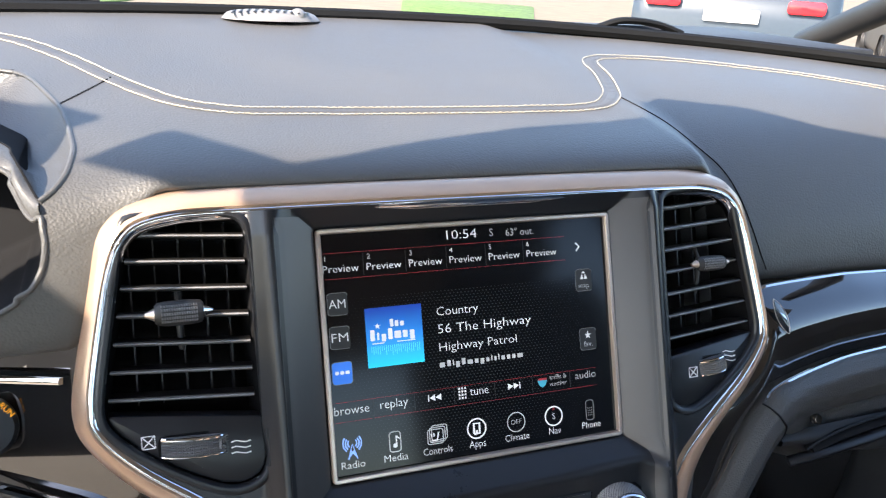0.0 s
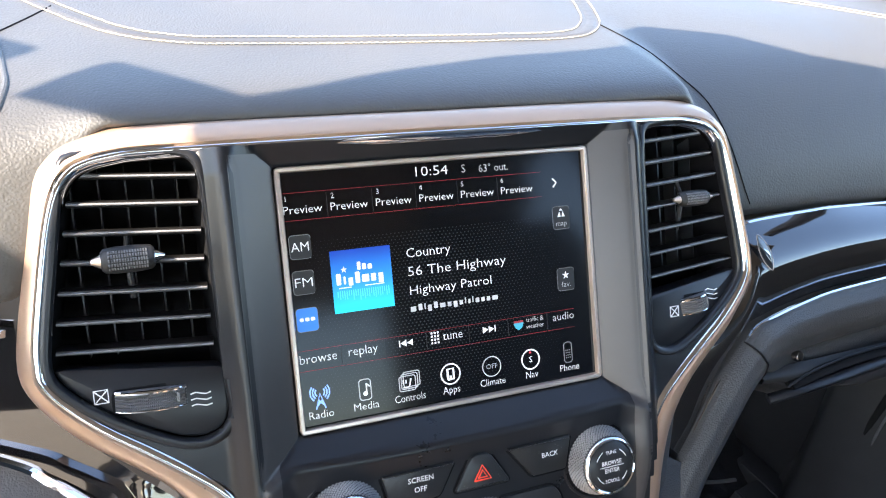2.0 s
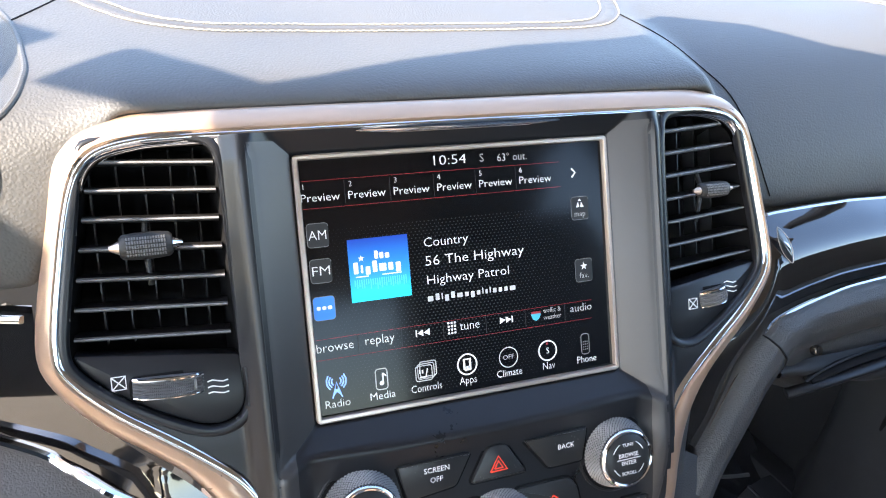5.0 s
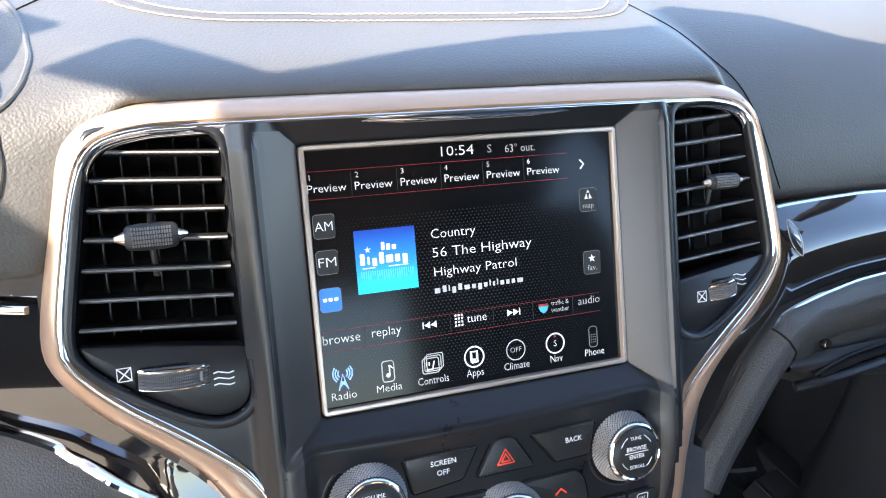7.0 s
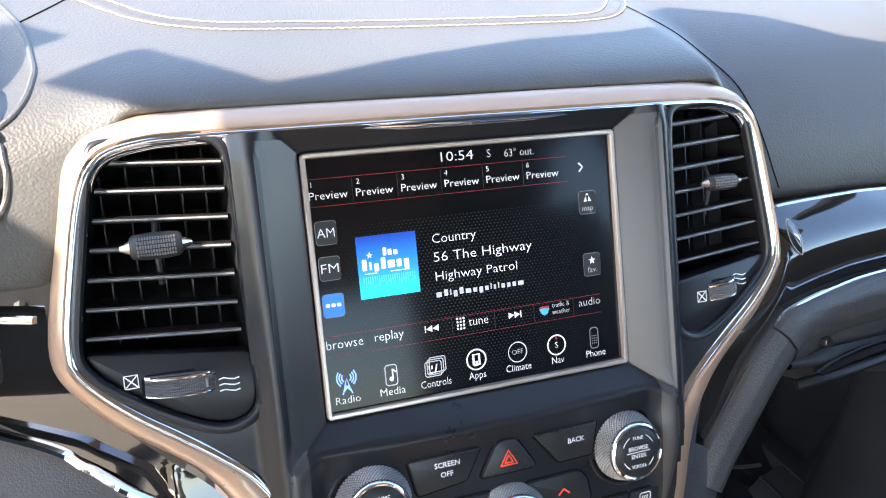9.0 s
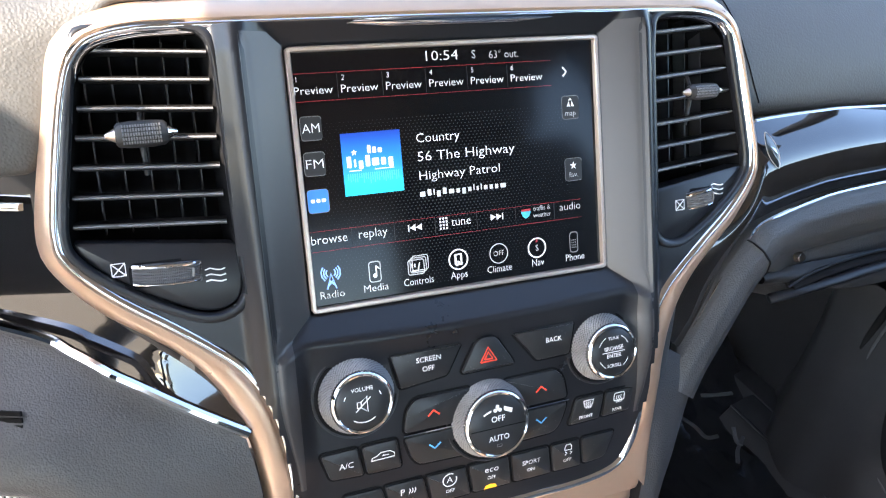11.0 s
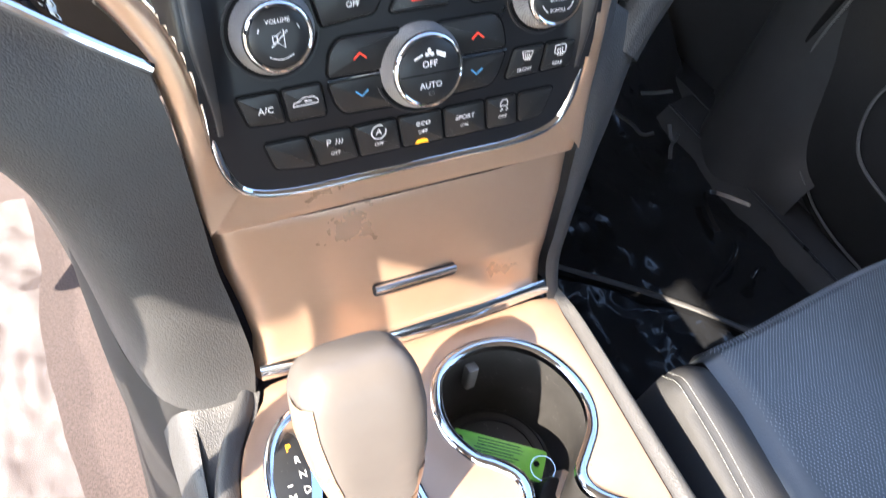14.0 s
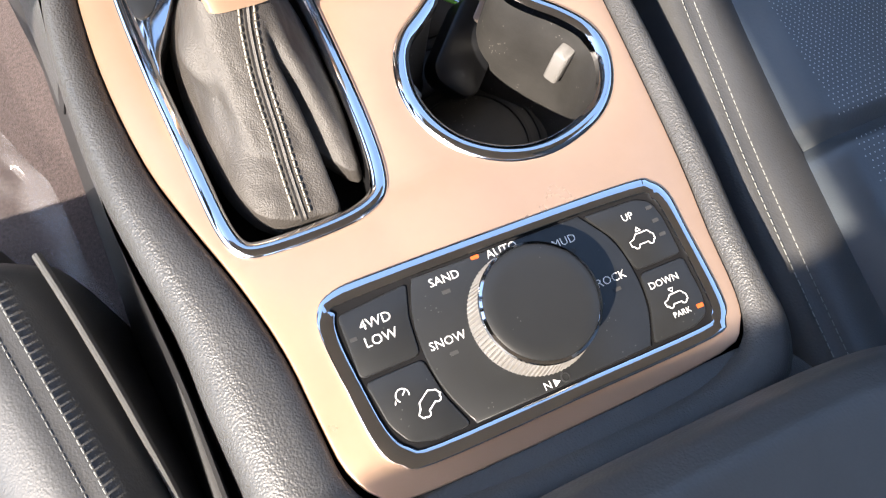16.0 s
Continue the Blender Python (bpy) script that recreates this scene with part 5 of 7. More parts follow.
# ---- trim beside the stack ----
def side_trim():
    # passenger strip: glossy black with a thin chrome line above and below, its end tucked behind the surround
    th = thing("passenger_trim", CABIN, "glossy black dashboard trim strip with chrome edges and a small oval badge", "dashboard trim")
    top = [(216, 2), (232, 7), (250, 9.5), (300, 11.5), (340, 11.5), (480, 6), (690, -8)]
    bot = [(172, -140), (193, -114), (206, -98), (219, -85), (232, -73), (245, -64), (287, -54), (336, -48.5), (480, -44), (690, -46)]

    def to3(u, v, w):
        return (u, v * ST - w * CT, v * CT + w * ST)
    tp, bt = np.array(curve(top, 8)), np.array(curve(bot, 8))
    tail_in = np.array(curve([(139, -120), (147, -104), (160, -87), (178, -71), (198, -55), (212, -42), (220, -28), (222, -12), (221, 2)], 8))
    tail_out = np.array(curve([(166, -143), (172, -136), (193, -110), (206, -94), (219, -81), (232, -70), (245, -62)], 8))
    run_in, run_out = tp[tp[:, 0] > 221], bt[bt[:, 0] > 245]

    def fn(s, t):
        a, b = (line(tail_in, s / 0.3), line(tail_out, s / 0.3)) if s < 0.3 else (line(run_in, (s - 0.3) / 0.7), line(run_out, (s - 0.3) / 0.7))
        p = a * (1 - t) + b * t
        full = -38 + 26 * math.sin(math.pi * min(1, t * 0.85 + 0.12)) - 0.00018 * max(0, p[0] - 250) ** 2
        k = smoothstep(0.05, 0.34, s)
        return to3(p[0], p[1], full * k + (-17 - 9 * t) * (1 - k))
    part("strip", grid(fn, 100, 18), PIANO, th, smooth=70)
    for P, w0, r in ((tp, -31, 2.2), (bt, -26, 2.0)):
        pts = [to3(p[0], p[1], w0 - 0.00018 * max(0, p[0] - 250) ** 2) for p in P]
        part("chrome_edge", sweep(pts, circle(r, 8), up=(0, -CT, ST)), CHROME, th, "thin chrome edge")
    leaf = [tuple(p) for p in curve([(0, 14), (3.4, 7), (4.6, 0), (3.8, -7), (0.6, -14), (-2.6, -7), (-3.4, 0), (-2.6, 7)], 4, True)]
    bd = part("badge", sweep([(x, y, 0) for x, y in leaf], circle(0.22, 6), True), BEZEL, th, "thin bright outline of the badge")
    bd.matrix_basis = Matrix.Translation([c / 1000 for c in to3(237, -11, -11.6)]) @ Matrix.Rotation(radians(90 - 21), 4, "X") @ Matrix.Rotation(radians(-8), 4, "Y") @ Matrix.Rotation(radians(22), 4, "Z")
    part("badge_face", plate(offset(leaf, -0.6), -1.2, 0.1, 0.3), PIANO, bd, "glossy dark field")
    part("badge_flag", plate(soft_poly([(-0.4, 4), (2.6, 0), (3, -5), (0.2, -1)], 0.6, 3), 0.1, 0.7, 0.2), CHROME, bd, "bright small mark")
    # padded lower dashboard: follows the lower chrome line and runs into the flank
    th = thing("lower_dash_pad", CABIN, "black grained padded lower dashboard under the chrome line", "dashboard panel")
    low = np.array(curve([(150, -166), (163, -146), (180, -125), (193, -109), (206, -93), (219, -80), (232, -69), (245, -61), (287, -52.5), (336, -47.5), (480, -43), (690, -45)], 10))
    LL = np.r_[0, np.cumsum(np.linalg.norm(np.diff(low, axis=0), axis=1))]
    tg = np.gradient(low, axis=0)
    tg /= np.linalg.norm(tg, axis=1)[:, None]

    def pad(s, d):
        """A place on the pad: s along the line, d the distance from it."""
        at = s * LL[-1]
        p, g = (np.array([np.interp(at, LL, Q[:, k]) for k in (0, 1)]) for Q in (low, tg))
        side = [(0, -34), (1, -26), (4, -21), (12, -17), (24, -19), (34, -27), (42, -42), (48, -64), (52, -100), (54, -170)]
        flat_ = [(0, -34), (1, -27), (4, -23), (14, -20), (28, -25), (40, -38), (47, -52), (66, -58), (78, -58), (86, -64), (90, -78), (92, -150)]
        k = smoothstep(236, 300, p[0])
        ds, ws = ([float(np.interp(d, np.linspace(0, 1, len(P)), [q[c] for q in P])) for c in (0, 1)] for P in (side, flat_))
        dist, w = ds[0] * (1 - k) + ws[0] * k, ds[1] * (1 - k) + ws[1] * k
        return (p[0] + g[1] * dist, p[1] - g[0] * dist, w - 0.00018 * max(0, p[0] - 250) ** 2)
    part("pad", grid(lambda s, d: to3(*pad(s, d)), 110, 44), LEATHER, th, "grained upper pad", smooth=70)
    sm = [pad(0.205 - 0.03 * smoothstep(0.45, 0.8, d), d) for d in np.linspace(0.12, 0.8, 24)]
    part("seam", sweep([to3(u, v, w + 0.4) for u, v, w in sm], circle(0.7, 6), up=(1, 0, 0)), DARK, th, "fine seam in the pad")
    gb = thing("glovebox", CABIN, "closed dark glovebox lid with a curved pull handle under the dashboard", "glovebox")

    def lid(s, t):
        u = 262 + 430 * s
        v = -96 - 2 * smoothstep(0, 0.2, 1 - s) - (34 * t) * (0.35 + 0.65 * smoothstep(0, 0.25, s)) - 8 * smoothstep(0, 0.3, 1 - s)
        return to3(u, v, -50 + 5 * math.sin(math.pi * t) - 40 * smoothstep(0.85, 1, t) - 0.00018 * max(0, u - 250) ** 2)
    part("lid", grid(lid, 60, 18), SOFTBLACK, gb, "smooth dark lid", smooth=70)
    part("handle", sweep(curve([to3(*p) for p in ((272, -130, -52), (292, -125.5, -44), (328, -121, -40), (364, -117.5, -40), (400, -116, -42), (440, -119, -50))], 6), circle(5, 12, 1, 0.75)), PLASTIC, gb, "dark pull handle")
    # Solid dark bar imitates the shade in the hollow over the handle.
    part("hollow_shade", sweep(curve([to3(*p) for p in ((288, -121, -46), (320, -114, -44), (360, -110, -44), (410, -110, -47))], 6), circle(5.5, 10, 1, 0.5)), DARK, gb, "dark bar that stands for the shaded hollow above the handle")
    part("upper_lip", sweep(curve([to3(*p) for p in ((284, -121, -44), (302, -113.5, -42), (332, -107.5, -41), (378, -104.5, -42), (430, -106, -46))], 6), circle(1.0, 8)), PLASTIC, gb, "thin edge over the hollow")
    lk = part("lock", lathe([(4.2, -3), (4.2, 1), (3.2, 2.2), (0, 2.6)], 24), PIANO, gb, "small glossy round lock")
    lk.matrix_basis = Matrix.Translation([c / 1000 for c in to3(296, -99, -44)]) @ Matrix.Rotation(radians(69), 4, "X")
    fl = thing("stack_flank", CABIN, "grained black flank between the stack and the passenger footwell", "dashboard panel")
    rows = [
        [(136, -128, -16), (156, -142, -20), (184, -158, -32), (200, -166, -70)],
        [(131, -150, -6), (150, -160, -14), (182, -180, -34), (198, -188, -90)],
        [(128.5, -172, -6), (147, -180, -13), (176, -196, -36), (190, -202, -105)],
        [(125.5, -205, -9), (143, -213, -15), (168, -226, -42), (180, -232, -120)],
        [(120, -250, -16), (137, -256, -21), (152, -264, -48), (164, -268, -140)],
        [(112, -295, -20), (128, -300, -27), (140, -306, -56), (152, -310, -160)],
        [(108, -325, -25), (124, -330, -32), (137, -336, -66), (146, -342, -180)],
        [(113, -362, -28), (126, -366, -34), (137, -372, -80), (141, -380, -200)],
    ]
    cr = [np.array(curve(r, 6)) for r in rows]
    cols = [np.array(curve([r[i] for r in cr], 5)) for i in range(len(cr[0]))]
    bm = bmesh.new()
    V = [[bm.verts.new(to3(*p)) for p in c] for c in cols]
    for a, b in zip(V, V[1:]):
        for j in range(len(a) - 1):
            bm.faces.new((a[j], a[j + 1], b[j + 1], b[j]))
    part("pad", bm, LEATHER, fl, smooth=80)
    # driver's side: glossy wedge, chrome line, and knee pad
    fl = thing("stack_flank", CABIN, "grained black flank between the stack and the passenger footwell", "dashboard panel")
    rows = [
        [(146, -102, -8), (160, -112, -20), (176, -124, -42), (196, -130, -90)],
        [(134, -132, -6), (150, -140, -16), (166, -150, -42), (186, -156, -95)],
        [(128.5, -170, -6), (146, -176, -15), (161, -186, -45), (176, -190, -105)],
        [(125.5, -205, -9), (141, -212, -16), (154, -222, -48), (164, -226, -120)],
        [(120, -250, -16), (136, -256, -22), (147, -262, -60), (153, -266, -140)],
        [(112, -295, -20), (128, -300, -28), (139, -306, -70), (144, -310, -160)],
        [(108, -325, -25), (124, -330, -32), (136, -336, -76), (140, -342, -180)],
        [(113, -362, -28), (126, -366, -34), (137, -372, -80), (141, -380, -200)],
    ]
    cr = [np.array(curve(r, 6)) for r in rows]
    cols = [np.array(curve([r[i] for r in cr], 5)) for i in range(len(cr[0]))]
    bm = bmesh.new()
    V = [[bm.verts.new(to3(*p)) for p in c] for c in cols]
    for a, b in zip(V, V[1:]):
        for j in range(len(a) - 1):
            bm.faces.new((a[j], a[j + 1], b[j + 1], b[j]))
    part("pad", bm, LEATHER, fl, smooth=80)
    part("seam", sweep([tuple(Vector(to3(*p)) + Vector((0.4, -0.4, 0.2))) for p in cols[9]], circle(0.5, 6), up=(1, 0, 0)), DARK, fl, "fine seam down the flank")
    th = thing("driver_trim", CABIN, "glossy black dashboard wedge with a chrome line under it", "dashboard trim")
    top = [(-222, 7), (-300, 14), (-420, 18)]
    edge_in = [(-222, 7), (-221, -20), (-214, -38), (-196, -56), (-172, -76), (-152, -96), (-140, -114), (-134, -125)]
    edge_out = [(-420, 18), (-420, -20), (-420, -30), (-300, -38), (-236, -62), (-198, -85), (-166, -107), (-135, -128)]
    A, B = np.array(curve(edge_in, 8)), np.array(curve(edge_out, 8))

    def fn(s, t):
        a, b = line(A, s), line(B, s)
        p = a * (1 - t) + b * t
        return to3(p[0], p[1], -4 + 7 * s * s + 0.62 * min(0, p[0] + 172) + 0.26 * (32 - 12 * math.log(1 + math.exp((-52 - p[1]) / 12))) * (1 - s * s))
    part("wedge", grid(fn, 50, 16), PIANO, th, smooth=70)
    cl = curve([(-330, -36), (-236, -62.5), (-213, -74), (-190, -89), (-166, -106), (-134, -127.5)], 8)
    part("chrome_line", sweep([to3(p[0], p[1], -4.5 + 9.5 * smoothstep(-240, -140, p[0]) + 0.62 * min(0, p[0] + 196)) for p in cl], [(-2.6, -3), (2.6, -3), (2.6, 1), (1, 2.4), (-1, 2.4), (-2.6, 1)], up=(0, -CT, ST)), CHROME, th, "chrome line")
    part("upper_chrome", sweep([to3(-226, 2, -14), to3(-300, 9, -50), to3(-420, 13, -110)], [(-1.8, -3), (1.8, -3), (1.8, 0.4), (0.7, 1.2), (-0.7, 1.2), (-1.8, 0.4)], up=(0, -CT, ST)), CHROME, th, "chrome line")
    sw = part("ignition_switch", lathe([(16, -4), (16, 3), (14, 5), (0, 5.5)], 32), PLASTIC, th, "round black ignition switch")
    sw.matrix_basis = Matrix.Translation([c / 1000 for c in to3(-266, -22, -46)]) @ Matrix.Rotation(radians(69), 4, "X")
    writing("lettering", "RUN", 3.0, sw, AMBER, (11, 9, 5.4), turn=-50)
    th = thing("knee_pad", CABIN, "black grained knee pad below the driver's trim with a slotted vent", "dashboard panel")
    rows = [
        [(-420, -38, -146), (-300, -44, -74), (-240, -64, -37), (-202, -86, -12), (-166, -109, 2), (-136, -130, 6)],
        [(-420, -75, -110), (-300, -86, -48), (-240, -97, -14), (-200, -115, 2), (-164, -138, 7), (-132, -154, 5)],
        [(-420, -110, -80), (-300, -118, -26), (-240, -124, 0), (-197, -146, 7), (-160, -170, 5), (-129, -185, 1)],
        [(-420, -128, -70), (-300, -134, -24), (-238, -142, -4), (-196, -172, 2), (-158, -204, 0), (-126.5, -216, -4)],
        [(-420, -132, -84), (-300, -138, -44), (-234, -150, -22), (-194, -196, -8), (-158, -240, -6), (-123.5, -252, -12)],
        [(-420, -120, -90), (-300, -128, -80), (-226, -158, -60), (-193, -222, -22), (-158, -280, -12), (-117, -292, -17)],
        [(-400, -100, -160), (-290, -115, -140), (-216, -180, -110), (-192, -262, -45), (-160, -322, -22), (-112.5, -330, -24)],
        [(-380, -80, -240), (-270, -110, -220), (-208, -230, -190), (-192, -320, -90), (-165, -358, -36), (-115, -360, -28)],
    ]
    cr = [np.array(curve(r, 6)) for r in rows]
    cols = [np.array(curve([r[i] for r in cr], 5)) for i in range(len(cr[0]))]
    bm = bmesh.new()
    V = [[bm.verts.new(to3(*p)) for p in c] for c in cols]
    for a, b in zip(V, V[1:]):
        for j in range(len(a) - 1):
            bm.faces.new((a[j], a[j + 1], b[j + 1], b[j]))
    part("pad", bm, LEATHER, th, smooth=80)
    rows = [
        [(-112, -103, -345), (-140, -99, -347), (-163, -94, -349), (-176, -80, -366)],
        [(-118, -116, -349), (-143, -114, -352), (-165, -110, -356), (-177, -98, -380)],
        [(-132, -150, -350), (-150, -150, -356), (-166, -150, -364), (-176, -145, -392)],
        [(-146, -200, -349), (-156, -204, -357), (-167, -208, -370), (-175, -205, -400)],
    ]
    cr = [np.array(curve(r, 8)) for r in rows]
    cols = [np.array(curve([r[i] for r in cr], 6)) for i in range(len(cr[0]))]
    bm = bmesh.new()
    V = [[bm.verts.new(tuple(p)) for p in c] for c in cols]
    for a, b in zip(V, V[1:]):
        for j in range(len(a) - 1):
            bm.faces.new((a[j], a[j + 1], b[j + 1], b[j]))
    part("shoulder", bm, LEATHER, th, "grained shoulder that meets the console", smooth=80)
    # the flank that runs from the pad's lower edge down to the carpet
    top_ = np.array(curve([(-112, -104, -345), (-140, -100, -346), (-165, -95, -346), (-184, -60, -338), (-192, -30, -330), (-200, 35, -308), (-207, 95, -282), (-236, 135, -235), (-268, 166, -182), (-330, 230, -140)], 6))
    foot = np.array(curve([(-150, -118, -650), (-178, -112, -650), (-196, -104, -650), (-206, -70, -650), (-209, -30, -650), (-211, 45, -650), (-213, 120, -650), (-219, 230, -650), (-236, 340, -650), (-256, 450, -650)], 6))

    def fn(s, t):
        k = s * (len(top_) - 1)
        i = min(int(k), len(top_) - 2)
        a, b = (P[i] + (P[i + 1] - P[i]) * (k - i) for P in (top_, foot))
        p = a + (b - a) * t
        return (p[0] - 7 * math.sin(math.pi * min(1, t * 3)) * (1 - t), p[1], p[2])
    # The plastic's darker colour also stands for shade on the flank.
    part("lower_flank", grid(fn, 60, 30), SOFTBLACK, th, "smooth black flank down to the carpet", smooth=80)
    # Dark bars laid on the pad paint the shade of the vent's slots.
    for k in range(5):
        v = -98 - k * 3.4
        part("vent_slot", sweep([to3(-275, v + 1.5, -29 + 0.4 * k), to3(-240, v - 1, -9.5 + 0.3 * k)], [(-1.1, -1), (1.1, -1), (1.1, 0.4), (-1.1, 0.4)], up=(0, -CT, ST)), DARK, th)


side_trim()


# ---- centre console ----
ZC = -345
PLATE_OUT = [(-104, -100), (-112, -110), (-124, -126), (-136, -146), (-143, -172), (-145.5, -205), (-145, -240), (-140.5, -280), (-132, -312), (-120, -350), (-112, -386), (-109, -420), (-106, -442), (-97, -457), (-80, -463),
             (0, -463.5), (74, -461), (90, -453), (96, -438), (99, -405), (104, -365), (108.5, -302), (112, -237), (116, -159), (117, -120), (114, -100), (60, -99), (0, -98.5), (-60, -99)]
CUP = [(-6, -150), (3, -133), (20, -122), (42, -118.5), (66, -124), (86, -141), (97, -166), (98, -190), (90, -210), (75, -225), (66, -234), (65, -244), (72, -254), (85, -266), (95, -280), (97, -297), (90, -315), (77, -328), (58, -336),
       (38, -338.5), (18, -334), (0, -322), (-11, -305), (-14.5, -285), (-11, -267), (-3, -254), (10, -244), (20, -235), (21, -222), (12, -210), (0, -199), (-8, -180), (-9, -164)]
RING = [(-88, -121), (-104, -126), (-117, -138), (-126, -160), (-128.5, -190), (-127.5, -230), (-126, -255), (-123.5, -293), (-121.5, -323), (-116, -336.5), (-104, -341), (-66, -340.5), (-48, -335.5), (-39.5, -325), (-36.5, -295), (-36.5, -255),
        (-37.5, -209), (-40, -180), (-46, -150), (-56, -130), (-70, -122)]


def console():
    th = thing("centre_console", CABIN, "black centre console with a champagne metal top plate", "console")
    out = [tuple(p) for p in curve(PLATE_OUT, 3, True)]
    cup = [tuple(p) for p in curve(CUP, 3, True)]
    ring = [tuple(p) for p in curve(RING, 3, True)]
    part("top_plate", plate(out, ZC - 4, ZC, 1.5, holes=[offset(cup, -2), offset(ring, -3)]), SILVER, th, "champagne satin metal plate")
    # padded flanks along both edges of the plate
    for s in (-1, 1):
        if s < 0:
            pts = [(-113, -88), (-124, -112), (-138, -138), (-147, -170), (-150, -205), (-149.5, -240), (-145, -282), (-137, -314), (-125, -352), (-117, -388), (-114, -425), (-112, -445), (-104, -460), (-86, -470), (-50, -474), (0, -475)]
            wide = [8, 9, 11, 13, 15, 17, 20, 24, 30, 36, 36, 36, 34, 30, 26, 24]
        else:
            pts = [(119, -88), (122, -120), (121, -159), (117, -237), (113.5, -302), (109, -365), (104, -405), (101, -438), (96, -456), (82, -468), (50, -474), (0, -475)]
            wide = [5, 7, 8, 10, 12, 13, 14, 16, 22, 28, 26, 24]
        P = np.array(curve([(*p, w) for p, w in zip(pts, wide)], 5))
        t = np.gradient(P[:, :2], axis=0)
        t /= np.linalg.norm(t, axis=1)[:, None]
        nn = np.stack([t[:, 1], -t[:, 0]], 1) * (1 if s < 0 else -1)
        bm = bmesh.new()
        R = []
        for p, q in zip(P, nn):
            w = p[2]
            ring_ = []
            for f, z in ((-0.12, -3), (-0.05, 1.5), (0.15, 4.5), (0.45, 5.5), (0.75, 2.5), (0.95, -6), (1.02, -22), (1.05, -70), (1.15, -200), (1.2, -315)):
                d = w + (f - 1) * 60 if f > 1.0 else f * w if f > 0 else 35 * f
                ring_.append(bm.verts.new((p[0] + q[0] * d, p[1] + q[1] * d, ZC + z)))
            R.append(ring_)
        for a, b in zip(R, R[1:]):
            for j in range(len(a) - 1):
                bm.faces.new((a[j], a[j + 1], b[j + 1], b[j]))
        part("side_pad", bm, LEATHER, th, "grained black padded flank", smooth=70)
    # rear end that rises to the armrest
    bm = grid(lambda s, t: ((2 * s - 1) * (112 + 30 * t), -462 - 60 * t, ZC - 2 + 8 * math.sin(t * 2.2) - 10 * abs(2 * s - 1) ** 6 * 2), 30, 14)
    part("rear_pad", bm, LEATHER, th, "grained black pad behind the plate", smooth=70)
    def wall(s, t):
        y = -480 + 930 * s
        x0 = float(np.interp(y, (-480, -440, -380, -300, -200, -100, 100, 450), (-158, -156, -158, -166, -166, -158, -150, -140)))
        xb = float(np.interp(y, (-480, -230, 240, 450), (-216, -211, -216, -250)))
        return (x0 + 2 + (xb - x0 - 2) * smoothstep(0, 1.25, t) / smoothstep(0, 1.25, 1), y, -352 - 300 * t)
    part("flank_panel", grid(wall, 60, 20), SOFTBLACK, th, "plain dark side panel down to the carpet", smooth=70)
    sm = [tuple(np.array(wall((y + 480) / 930, t)) + (-0.6, 0, 0)) for y, t in zip(np.linspace(-160, -100, 16), np.linspace(0.02, 0.75, 16))]
    part("flank_seam", sweep(sm, circle(0.9, 6), up=(1, 0, 0)), DARK, th)
    part("flank", plate([(-168, -95), (-172, -460), (-160, -900), (140, -900), (135, -460), (135, -95)], -650, ZC - 110, 3), SOFTBLACK, th)
    return th


console()


def cup_holder():
    th = thing("cup_holder", CABIN, "double black cup holder with a chrome rim", "cup holder")
    cup = [tuple(p) for p in curve(CUP, 4, True)]
    inn = offset(cup, -2)
    part("rim", sweep([(x, y, ZC) for x, y in offset(cup, -1.5)], [(-5.0, -5), (5.0, -5), (5.0, 0.4), (3.2, 1.9), (0.6, 2.6), (-2.2, 1.8), (-4.2, -0.6)], True), CHROME, th, "chrome rim")
    bm = bmesh.new()
    rings = []
    for d, z in ((-3.0, 0), (-4, -10), (-6, -55), (-8, -86), (-11, -90)):
        rings.append([bm.verts.new((x, y, ZC + z)) for x, y in offset(inn, d * 0.6)])
    for a, b in zip(rings, rings[1:]):
        for i in range(len(a)):
            bm.faces.new((a[i], a[(i + 1) % len(a)], b[(i + 1) % len(a)], b[i]))
    bm.faces.new(rings[-1])
    part("well", bm, CUPM, th, "dusty black well", smooth=50)
    for cx, cy in ((45, -172), (41, -288)):
        for r in (44, 36):
            part("floor_ring", lathe([(r + 1.4, 0), (r + 1.0, 1.6), (r - 1.0, 1.6), (r - 1.4, 0)], 48), SOFTBLACK, th, at=(cx, cy, ZC - 90))
    for x, y, a in ((38, -123, 95), (91, -216, -20), (88, -280, 28), (-8, -278, 190)):
        ob = part("finger", box(-8, 3, -4.5, 4.5, -42, -18, 1.5), GREY, th, "grey rubber finger")
        ob.matrix_basis = Matrix.Translation((x / 1000, y / 1000, ZC / 1000)) @ Matrix.Rotation(radians(a), 4, "Z")


CUPM = material("cup_plastic", (0.038, 0.037, 0.036), 0.5, grain=600, bump=0.15, vary=0.3, vary_scale=30, dust=0.5)
cup_holder()


